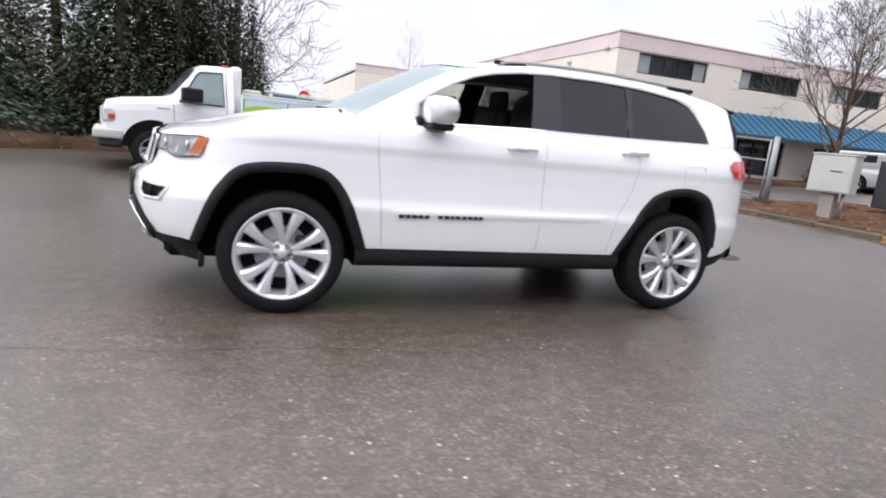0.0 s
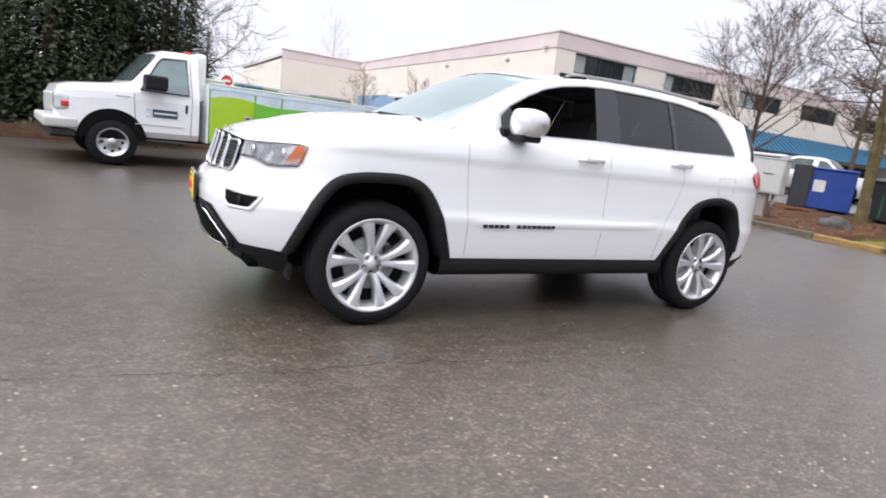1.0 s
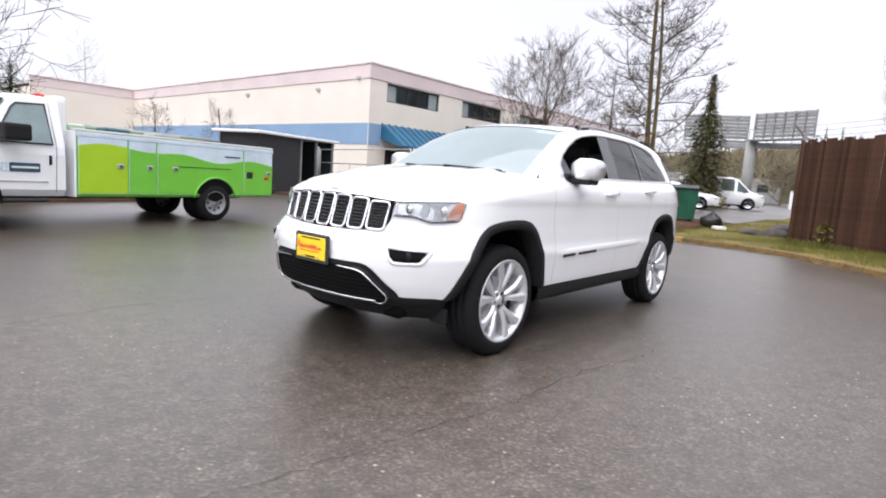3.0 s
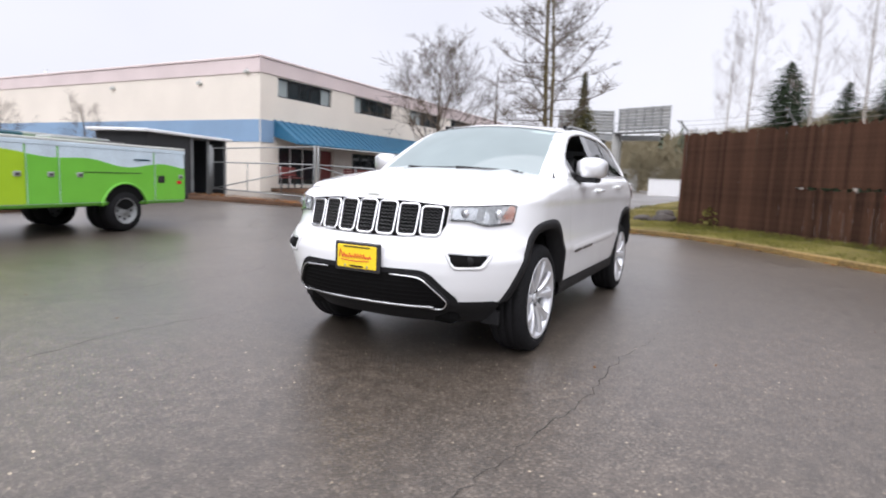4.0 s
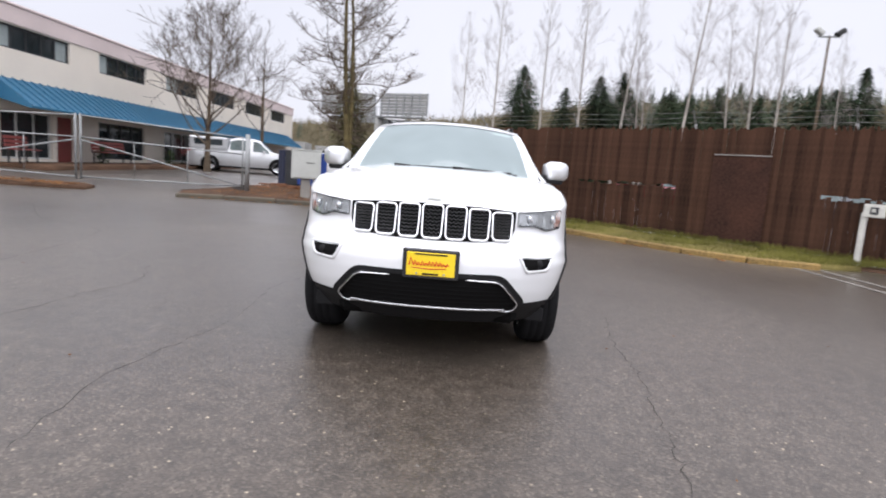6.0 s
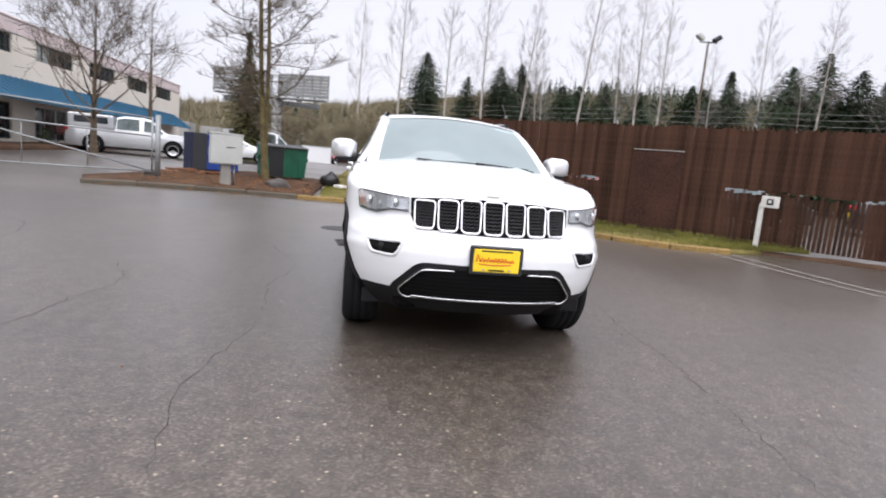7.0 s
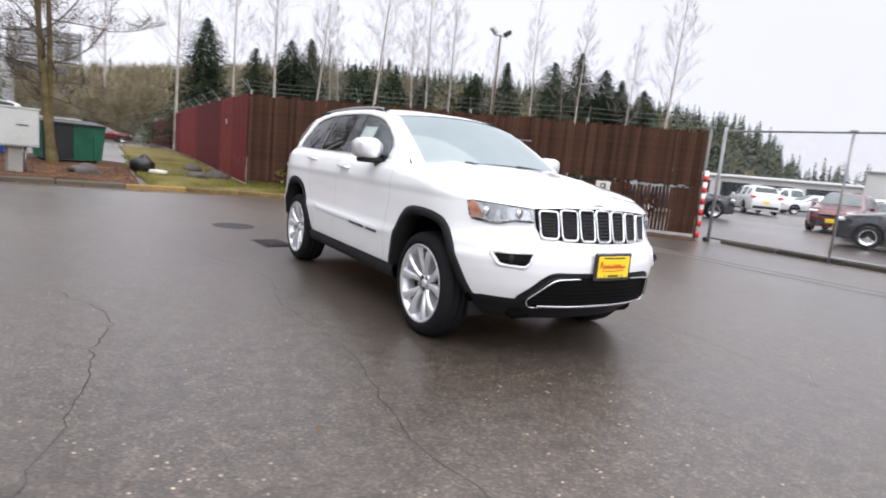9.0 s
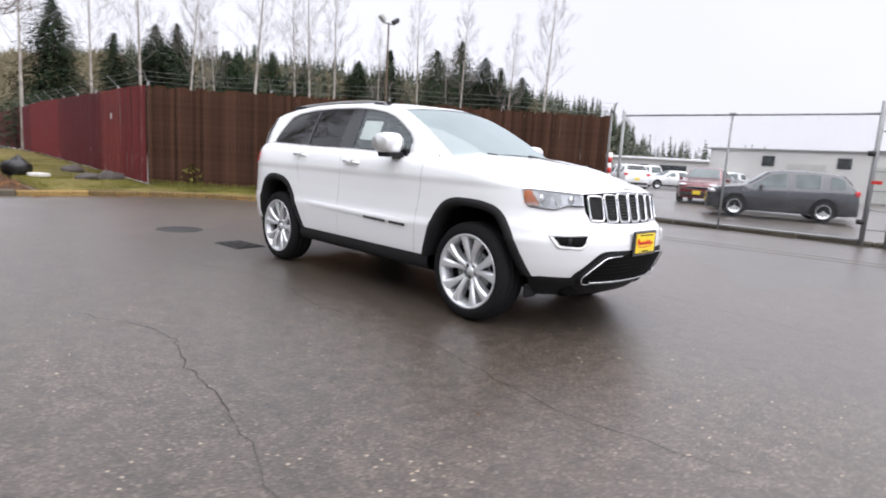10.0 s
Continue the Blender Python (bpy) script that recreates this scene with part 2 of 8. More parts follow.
ALDER = mat("pale_alder_bark", (0.36, 0.33, 0.29), 0.9, var=0.3, scale=2, fine=12, bump=0.3, spec=0.12)
ALDER_TWIG = mat("pale_twigs", (0.235, 0.205, 0.185), 0.95, var=0.2, scale=1, spec=0.12)
NEEDLE = mat("conifer_needles", (0.052, 0.082, 0.036), 0.85, var=0.35, scale=0.7, fine=9, rand=0.5, spec=0.12)
NEEDLE_OLIVE = mat("olive_cedar_foliage", (0.092, 0.088, 0.036), 0.9, var=0.4, scale=0.8, fine=9, spec=0.12)
NEEDLE_BLUE = mat("blue_green_juniper", (0.060, 0.085, 0.062), 0.9, var=0.4, scale=0.9, fine=9, spec=0.12)
NEEDLE_FIR = mat("dark_fir_needles", (0.040, 0.060, 0.032), 0.9, var=0.4, scale=0.7, fine=9, rand=0.5, spec=0.12)
NEEDLE_DARK = mat("dark_cedar_foliage", (0.042, 0.052, 0.030), 0.9, var=0.35, scale=0.7, fine=9, rand=0.3, spec=0.04)
WOOD_FAR = mat("far_wood", (0.062, 0.074, 0.052), 0.95, var=0.35, scale=0.12, fine=0.9, rand=0.4, spec=0.12)
WOOD_BROWN = mat("far_bare_wood", (0.215, 0.185, 0.120), 0.95, var=0.22, scale=0.10, fine=0.8, rand=0.4, spec=0.12)
GREEN_BIN = mat("green_painted_steel", (0.012, 0.105, 0.058), 0.55, var=0.2, scale=2.5, bump=0.1)
BLUE_BIN = mat("blue_painted_steel", (0.018, 0.060, 0.30), 0.5, var=0.15, scale=2.5)
NAVY = mat("navy_panel", (0.012, 0.018, 0.05), 0.6, var=0.15)
BOX_GREY = mat("pale_grey_enamel", (0.47, 0.48, 0.45), 0.5, var=0.07, scale=2)
WHITE_PAINT = mat("white_truck_paint", (0.84, 0.85, 0.86), 0.3, var=0.03, coat=0.7)
LIME = mat("lime_green_vinyl", (0.17, 0.53, 0.05), 0.35, var=0.04, coat=0.4)
LIME_YELLOW = mat("yellow_green_vinyl", (0.38, 0.60, 0.02), 0.35, var=0.04, coat=0.4)
SKY_VINYL = mat("pale_blue_vinyl", (0.60, 0.71, 0.78), 0.35, var=0.12, scale=2.2, coat=0.4)
TEAL_PRINT = mat("dark_teal_print", (0.02, 0.075, 0.11), 0.4, var=0.08)
STRIPE_RED = mat("red_reflective_tape", (0.55, 0.03, 0.025), 0.4, var=0.1)
STRIPE_WHITE = mat("white_reflective_tape", (0.74, 0.73, 0.70), 0.4, var=0.08)
SIGN_WHITE = mat("white_sign_enamel", (0.62, 0.61, 0.56), 0.5, var=0.12, scale=6)
STONE = mat("dark_boulder", (0.075, 0.066, 0.060), 0.9, var=0.35, scale=4, bump=0.7, bscale=12)
PLASTIC_BAG = mat("black_sack_plastic", (0.012, 0.012, 0.013), 0.35, var=0.2, bump=0.5, bscale=18)
GREY_WALL = mat("pale_grey_cladding", (0.60, 0.60, 0.575), 0.8, var=0.08, scale=0.4, bump=0.1)
LOT_STEEL = mat("aged_steel", (0.30, 0.31, 0.31), 0.6, metal=0.5, var=0.15)
KERB_DARK = mat("mossy_dark_kerb", (0.085, 0.072, 0.052), 0.9, var=0.35, scale=2.5, bump=0.25, bscale=40, rand=0.4)
BOARD = mat("weathered_board_back", (0.30, 0.30, 0.285), 0.8, var=0.15, scale=0.8)
TAR = mat("crack_tar", (0.036, 0.033, 0.029), 0.5, var=0.2, scale=8)
IRON = mat("cast_iron", (0.035, 0.034, 0.033), 0.5, metal=0.4, var=0.3)
GUTTER = mat("pale_joint_concrete", (0.20, 0.185, 0.165), 0.8, var=0.25, scale=3, bump=0.2, bscale=60)


# ---- mesh helpers ----
def part(name, bm, material, parent=None, label="", smooth=False):
    """One mesh object out of a bmesh, under a thing or a part."""
    me = bpy.data.meshes.new(name)
    bm.normal_update()
    bm.to_mesh(me)
    bm.free()
    me.materials.append(material)
    if smooth:
        for p in me.polygons:
            p.use_smooth = True
    ob = new(name, me)
    if parent:
        ob.parent = parent
    if label:
        ob["label"] = label
    return ob


def thing(name, label, category, m=None, group="", kind=""):
    """An Empty at a thing's base, which parents its parts."""
    ob = new(name)
    ob.empty_display_size = 0.1
    if m is not None:
        ob.matrix_basis = m
    return tagged(ob, label, category, group, kind)


def quads(bm, rows, close=False, flip=False):
    """A skin over rows of points; close joins each row's end to its start."""
    vs = [[bm.verts.new(p) for p in r] for r in rows]
    for a, b in zip(vs, vs[1:]):
        k = len(a)
        for i in range(k if close else k - 1):
            j = (i + 1) % k
            f = (a[i], a[j], b[j], b[i])
            try:
                bm.faces.new(f[::-1] if flip else f)
            except ValueError:
                pass
    return vs


def bx(bm, c, s, bevel=0.0, m=None, seg=1):
    """A box of size s about c, with worn edges."""
    mm = Matrix.Translation(c) @ Matrix.Diagonal((*s, 1))
    if m is not None:
        mm = m @ mm
    r = bmesh.ops.create_cube(bm, size=1.0, matrix=mm)
    if bevel:
        es = list({e for v in r["verts"] for e in v.link_edges})
        bmesh.ops.bevel(bm, geom=es, offset=bevel, segments=seg, affect="EDGES", profile=0.6)
    return bm


def B():
    return bmesh.new()


def box(c, s, bevel=0.0, m=None, seg=1):
    return bx(bmesh.new(), c, s, bevel, m, seg)


def tube(bm, pts, rads, k=8, caps=True):
    """A round bar along pts; rads is one radius or one for each point."""
    pts = [Vector(p) for p in pts]
    if not hasattr(rads, "__len__"):
        rads = [rads] * len(pts)
    up = Vector((0, 0, 1))
    rows = []
    for i, p in enumerate(pts):
        d = (pts[min(i + 1, len(pts) - 1)] - pts[max(i - 1, 0)]).normalized()
        a = d.cross(up)
        if a.length < 0.05:
            a = d.cross(Vector((1, 0, 0)))
        a.normalize()
        b = a.cross(d)
        rows.append([p + (a * math.cos(t) + b * math.sin(t)) * rads[i] for t in (2 * math.pi * q / k for q in range(k))])
    vs = quads(bm, rows, close=True, flip=True)
    if caps and k > 2:
        bm.faces.new(vs[0])
        bm.faces.new(vs[-1][::-1])
    return bm


def lathe(bm, prof, k=32, axis="y", c=(0, 0, 0)):
    """A turned body: prof holds (radius, place along the axis)."""
    rows = []
    for i in range(k + 1):
        a = 2 * math.pi * i / k
        r = []
        for rad, h in prof:
            u, v = rad * math.cos(a), rad * math.sin(a)
            p = (u, h, v) if axis == "y" else (u, v, h) if axis == "z" else (h, u, v)
            r.append((p[0] + c[0], p[1] + c[1], p[2] + c[2]))
        rows.append(r)
    quads(bm, rows)
    bmesh.ops.remove_doubles(bm, verts=bm.verts, dist=1e-5)
    return bm


def prism(bm, poly, lo, hi, place):
    """A flat shape of (a, b) points, carried from lo to hi by place(a, b, h)."""
    n = len(poly)
    vs = [[bm.verts.new(place(a, b, h)) for a, b in poly] for h in (lo, hi)]
    for i in range(n):
        j = (i + 1) % n
        bm.faces.new((vs[0][i], vs[0][j], vs[1][j], vs[1][i]))
    bm.faces.new(vs[0][::-1])
    bm.faces.new(vs[1])
    bmesh.ops.recalc_face_normals(bm, faces=bm.faces)
    return bm


def lerp(xs, ys, x):
    return float(np.interp(x, xs, ys))


def inside(px, pz, poly):
    r, j = False, len(poly) - 1
    for i in range(len(poly)):
        (xi, zi), (xj, zj) = poly[i], poly[j]
        if (zi > pz) != (zj > pz) and px < (xj - xi) * (pz - zi) / (zj - zi) + xi:
            r = not r
        j = i
    return r


def smooth_line(pts, k=6):
    """More points along a bent line (Catmull-Rom)."""
    p = [Vector(q) for q in pts]
    p = [p[0] * 2 - p[1], *p, p[-1] * 2 - p[-2]]
    out = []
    for a, b, c, d in zip(p, p[1:], p[2:], p[3:]):
        for i in range(k):
            t = i / k
            out.append(0.5 * ((2 * b) + (c - a) * t + (2 * a - 5 * b + 4 * c - d) * t * t + (3 * b - a - 3 * c + d) * t ** 3))
    out.append(p[-2])
    return out


def words(text, size, m, material, parent, thick=0.002):
    """Lettering with the built-in font, as a mesh part."""
    cu = bpy.data.curves.new("lettering", "FONT")
    cu.body, cu.size, cu.extrude, cu.align_x, cu.align_y = text, size, thick, "CENTER", "CENTER"
    tmp = new("lettering", cu)
    me = bpy.data.meshes.new_from_object(tmp.evaluated_get(bpy.context.evaluated_depsgraph_get()))
    bpy.data.objects.remove(tmp)
    me.materials.clear()
    me.materials.append(material)
    ob = new("lettering", me)
    ob.parent = parent
    ob.matrix_basis = m
    return ob


def ground_z(x, y):
    """The lot rises gently behind the car."""
    return 0.012 * min(max(0.0, x - 3), 27) + 0.016 * min(max(0.0, y - 1.5), 14)


# ---- ground ----
def ground_sheet():
    xs = sorted(set([-400, -200, -100, -60, -40, -30] + list(range(-24, 46, 1)) + [50, 60, 80, 120, 200, 400, 800]))
    ys = sorted(set([-800, -400, -200, -120, -80, -60, -50, -45] + list(range(-40, 30, 1)) + [35, 40, 60, 100, 200, 400]))
    bm = bmesh.new()
    quads(bm, [[(x, y, ground_z(x, y)) for x in xs] for y in ys])
    return part("ground", bm, ASPHALT, None, "", True)


tagged(ground_sheet(), "grey-brown wet asphalt lot with pale stone chips", "ground", kind="structure")


def flat_poly(name, poly, lift, material, label, category, cell=0.5, noise_h=0.0, kind="structure"):
    """A patch of planting or turf on the lot: a grid cut to the outline, a little humped."""
    xs, ys = [p[0] for p in poly], [p[1] for p in poly]
    bm = bmesh.new()
    f = bm.faces.new([bm.verts.new((x, y, 0)) for x, y in poly])
    geom = bm.verts[:] + bm.edges[:] + bm.faces[:]
    for ax, lo, hi in ((0, min(xs), max(xs)), (1, min(ys), max(ys))):
        k = lo + cell
        while k < hi:
            co, no = [0, 0, 0], [0, 0, 0]
            co[ax], no[ax] = k, 1
            bmesh.ops.bisect_plane(bm, geom=bm.verts[:] + bm.edges[:] + bm.faces[:], plane_co=co, plane_no=no)
            k += cell
    for v in bm.verts:
        edge = v.is_boundary
        n = noise.noise(Vector((v.co.x * 0.9, v.co.y * 0.9, 3))) + 0.5 * noise.noise(Vector((v.co.x * 3, v.co.y * 3, 7)))
        v.co.z = ground_z(v.co.x, v.co.y) + lift + (0 if edge else noise_h * (0.6 + n))
    # a skirt down to the lot
    be = [e for e in bm.edges if e.is_boundary]
    r = bmesh.ops.extrude_edge_only(bm, edges=be)
    for v in r["geom"]:
        if isinstance(v, bmesh.types.BMVert):
            v.co.z -= lift + 0.05
    bmesh.ops.recalc_face_normals(bm, faces=bm.faces)
    return tagged(part(name, bm, material, None, "", True), label, category, kind=kind)


KERB = [(9.3, 6.9), (9.8, 5.9), (10.15, 4.4), (10.3, 2.6), (10.35, 0.8), (10.05, -0.85), (8.78, -2.4), (7.12, -3.9), (6.05, -5.0), (5.6, -6.1), (5.6, -7.35)]
FC, FE, FR = Vector((12.35, -0.68)), Vector((4.85, -9.75)), Vector((78.0, -3.95))
KL = [Vector((p.x, p.y)) for p in smooth_line([(x, y, 0) for x, y in KERB], 6)]
# turf behind the kerb: a strip along the fence, and the lawn beside the red fence
turf = [(p.x + 0.12, p.y + 0.03) for p in KL if p.y < 1.9]
turf += [(6.62, -7.55), (FC.x + 0.0, FC.y - 0.02), (40.0, -2.0), (40.0, 1.2), (22.0, 1.6), (18.4, 1.9)]
flat_poly("turf", turf, 0.085, GRASS, "patchy yellow-green winter turf behind the kerb", "grass", 0.6, 0.05)
bed = [(p.x + 0.12, p.y) for p in KL if p.y >= 1.9]
bed += [(18.4, 1.9), (18.8, 3.0), (18.6, 5.6), (16.0, 7.0), (13.2, 7.0), (10.6, 7.4)]
flat_poly("planting_bed", bed, 0.085, MULCH, "brown bark bed with fallen leaves round the tree", "planting bed", 0.5, 0.05)
verge = [(7.6, 14.2), (7.9, 12.9), (8.5, 10.6), (9.0, 9.0), (9.7, 9.2), (9.5, 10.9), (9.2, 12.6), (9.1, 14.2)]
flat_poly("soil_verge", verge, 0.07, MULCH, "low strip of soil and dead leaves beside the lot", "planting bed", 0.4, 0.06)
front_bed = [(14.0, 13.7), (46.0, 13.4), (46.0, 15.6), (14.0, 15.6)]
flat_poly("front_bed", front_bed, 0.14, MULCH, "reddish bark bed along the shopfronts", "planting bed", 0.8, 0.06)
bank = [(-24, 6.4), (-9, 7.2), (-5.2, 8.2), (-3.6, 9.4), (-1.0, 10.3), (3.2, 11.2), (3.4, 17.5), (-10, 19), (-24, 19)]
flat_poly("conifer_bank", bank, 0.10, MULCH, "brown needle-strewn bank under dark conifers", "planting bed", 0.6, 0.22)

flat_poly("fence_strip", [(6.62, -7.50), (5.98, -7.30), (4.62, -9.45), (5.02, -9.90)], 0.03, MULCH, "strip of dead leaves along the fence foot", "planting bed", 0.3, 0.04)


def kerb_stones():
    root = thing("kerb", "worn kerb of cast concrete lengths, part painted yellow", "kerb", kind="structure")
    line = KL
    acc = 0.0
    seg_len = 1.05
    pts = [line[0]]
    for a, b in zip(line, line[1:]):
        acc += (b - a).length
        if acc >= seg_len:
            pts.append(b)
            acc = 0.0
    for i, (a, b) in enumerate(zip(pts, pts[1:])):
        d = b - a
        mid = (a + b) / 2
        bm = bmesh.new()
        bx(bm, (0, 0, -0.02), (d.length - 0.012, 0.15, 0.25), 0.022)
        yellow = mid.y < 2.6
        ob = part("kerb_stone", bm, KERB_YELLOW if yellow else KERB_DARK, root)
        ob.matrix_basis = Matrix.Translation((mid.x, mid.y, ground_z(mid.x, mid.y))) @ Matrix.Rotation(math.atan2(d.y, d.x), 4, "Z")
    return root


kerb_stones()


def crack(pts, w, seed):
    r = random.Random(seed)
    bm = bmesh.new()
    line = smooth_line([(x, y, 0) for x, y in pts], 10)
    rows = []
    for i, p in enumerate(line):
        q = p + Vector((r.uniform(-0.022, 0.022), r.uniform(-0.022, 0.022), 0))
        d = (line[min(i + 1, len(line) - 1)] - line[max(i - 1, 0)]).normalized()
        nrm = Vector((-d.y, d.x, 0))
        ww = 0.62 * w * r.uniform(0.25, 1.2) * (0.3 if i in (0, len(line) - 1) else 1)
        z = ground_z(q.x, q.y) + 0.004
        rows.append([(q.x + nrm.x * ww, q.y + nrm.y * ww, z), (q.x - nrm.x * ww, q.y - nrm.y * ww, z)])
    quads(bm, rows)
    bmesh.ops.recalc_face_normals(bm, faces=bm.faces)
    for f in bm.faces:
        if f.normal.z < 0:
            f.normal_flip()
    return tagged(part("pavement_crack", bm, TAR), "dark hairline crack in the wet asphalt", "crack", kind="structure")


for k, (pts, w) in enumerate([([(3.2, 1.9), (2.05, 1.5), (1.0, 1.62), (-0.2, 1.55), (-1.4, 1.72), (-2.3, 1.6)], 0.0045),
                              ([(0.9, -1.62), (0.2, -1.48), (-0.6, -1.46), (-1.3, -1.36), (-1.95, -1.27), (-2.6, -1.14)], 0.004),
                              ([(1.6, 3.2), (0.84, 2.85), (0.2, 2.95), (-0.57, 3.02), (-1.5, 3.25)], 0.005),
                              ([(5.6, 7.6), (4.2, 6.4), (3.6, 5.1), (2.2, 4.6), (0.9, 4.4), (0.2, 3.9)], 0.006),
                              ([(6.0, -2.0), (5.1, -2.9), (4.6, -4.4), (3.4, -5.2)], 0.005)]):
    crack(pts, w, 20 + k)


def gutter_lines():
    """Two concrete edges of the old gate track across the entrance."""
    root = thing("gate_track", "two pale worn concrete strips of a gate track", "track", kind="structure")
    for off in (0.0, 0.42):
        bm = bmesh.new()
        rows = []
        for i in range(31):
            x = 6.1 - 13.0 * i / 30
            y = -6.45 - 0.10 * (6.1 - x) + off
            rows.append([(x, y - 0.04, ground_z(x, y) + 0.005), (x, y + 0.04, ground_z(x, y) + 0.005)])
        quads(bm, rows)
        for f in bm.faces:
            if f.normal.z < 0:
                f.normal_flip()
        part("track_strip", bm, GUTTER, root)


gutter_lines()


def drain(x, y):
    d = thing("storm_drain", "dark cast-iron storm drain grate set in the asphalt", "drain", pose(x, y, ground_z(x, y), 0, 0, 8))
    part("frame", box((0, 0, 0.0), (0.54, 0.40, 0.012), 0.003), IRON, d)
    for i in range(8):
        part("bar", box((-0.22 + 0.0628 * i, 0, 0.010), (0.030, 0.33, 0.014), 0.003), IRON, d)
    return d


drain(3.93, 0.90)
bmp = bmesh.new()
lathe(bmp, [(0.0, 0.005), (0.30, 0.005), (0.31, 0.001)], 28, "z", (5.40, 1.10, ground_z(5.4, 1.1)))
tagged(part("manhole_cover", bmp, IRON), "dark round manhole cover flush with asphalt", "manhole")


# ---- the white SUV: x runs to its rear, y to its right side ----
NF = 2.4
WZ, WY = (0.25, 0.40, 0.47, 0.55, 0.64, 0.70, 0.75, 0.90, 1.045, 1.075, 1.15, 1.22, 1.28, 1.36), (0.87, 0.918, 0.938, 0.950, 0.962, 0.970, 0.956, 0.947, 0.945, 0.955, 0.946, 0.928, 0.905, 0.875)
FZ, FX = (0.25, 0.34, 0.42, 0.52, 0.62, 0.70, 0.78, 0.84, 0.90, 1.00, 1.05, 1.10), (-0.71, -0.81, -0.872, -0.908, -0.928, -0.930, -0.912, -0.850, -0.826, -0.803, -0.79, -0.74)
TX, TZ = (-0.85, -0.60, -0.45, -0.25, 0.0, 0.25, 0.50, 0.80, 1.58, 2.36, 3.07, 3.40, 3.90), (1.065, 1.085, 1.10, 1.138, 1.175, 1.208, 1.228, 1.236, 1.266, 1.278, 1.292, 1.297, 1.285)


def half_w(z):
    return lerp(WZ, WY, z)


def nose_d(z):
    return lerp((0.4, 0.65, 1.03, 1.1), (0.82, 0.80, 0.75, 0.74), z)


def front_x(y, z):
    q = min(abs(y) / half_w(z), 0.9999)
    return lerp(FZ, FX, z) + nose_d(z) * (1 - (1 - q ** NF) ** (1 / NF))


def side_y(x, z):
    xf, d, w = lerp(FZ, FX, z), nose_d(z), half_w(z)
    bulge = 0.014 * math.exp(-((x - 0.0) / 0.5) ** 2) + 0.016 * math.exp(-((x - 2.95) / 0.55) ** 2)
    bulge *= math.exp(-((z - 0.95) / 0.22) ** 2)
    if x < xf + d:
        q = 1 - max(0.0, (x - xf)) / d
        return w * max(0.0, 1 - q ** NF) ** (1 / NF) + bulge
    xr = 3.87 - 0.06 * max(0, z - 0.9) - 0.20 * max(0, z - 1.08) - 0.12 * max(0, 0.6 - z)
    if x > xr - 0.80:
        q = min(1.0, (x - (xr - 0.80)) / 0.80)
        return w * (1 - q ** 2.7) ** (1 / 2.7) + bulge * (1 - q)
    return w + bulge


def belt_z(x):
    return lerp(TX, TZ, x)


ARCH_F = [(-0.515, 0.435), (-0.455, 0.60), (-0.385, 0.75), (-0.28, 0.875), (-0.16, 0.918), (0.0, 0.930), (0.15, 0.922), (0.265, 0.875), (0.36, 0.76), (0.43, 0.60), (0.49, 0.435)]
ARCH_R = [(2.36, 0.435), (2.44, 0.60), (2.52, 0.745), (2.62, 0.870), (2.73, 0.928), (2.88, 0.955), (3.02, 0.945), (3.14, 0.890), (3.215, 0.77), (3.26, 0.62), (3.285, 0.52)]

ARCH_F = [(x * 1.035, 0.40 + (z - 0.40) * 1.035) for x, z in ARCH_F]
ARCH_R = [(2.9 + (x - 2.9) * 1.03, 0.40 + (z - 0.40) * 1.03) for x, z in ARCH_R]


def inset_arch(arch, cx, d):
    out = []
    for x, z in arch:
        v = Vector((x - cx, z - 0.42))
        v *= max(0.0, (v.length - d)) / v.length
        out.append((cx + v.x, 0.42 + v.y if z > 0.45 else z))
    return out


IN_F, IN_R = inset_arch(ARCH_F, 0.0, 0.028), inset_arch(ARCH_R, 2.9, 0.028)


def arch_hole(x, z):
    return inside(x, z, IN_F + [(0.45, 0.2), (-0.46, 0.2)]) or inside(x, z, IN_R + [(3.3, 0.2), (2.4, 0.2)])


def body_outline(z_of, sgn, offset=0.0):
    """Points round one half of the car, from the nose's middle to the tail's, at the height z_of(x)."""
    pts = []
    for i in range(60):
        th = math.radians(90 * i / 60)
        z = z_of(lerp(FZ, FX, 1.0) + 0.85 * (1 - math.cos(th) ** (2 / NF)))
        y = half_w(z) * math.sin(th) ** (2 / NF)
        x = front_x(y, z)
        y += 0.014 * math.exp(-(x / 0.5) ** 2 - ((z - 0.95) / 0.22) ** 2) * math.sin(th)
        pts.append((x - offset * math.cos(th), y + offset * math.sin(th), z))
    x0 = pts[-1][0]
    for i in range(1, 171):
        x = x0 + (3.46 - x0) * i / 170
        z = z_of(x)
        pts.append((x, side_y(x, z) + offset, z))
    for i in range(1, 15):
        t = math.sin(math.radians(90 * i / 14))
        z = z_of(3.9)
        xr = 3.87 - 0.06 * max(0, z - 0.9) - 0.20 * max(0, z - 1.08) - 0.12 * max(0, 0.6 - z)
        x = 3.46 + (xr - 3.46) * t
        y = side_y(min(x, xr - 1e-4), z) if i < 14 else 0.0
        pts.append((x, y + (offset if i < 14 else 0), z))
    return [(x, y * sgn, z) for x, y, z in pts]


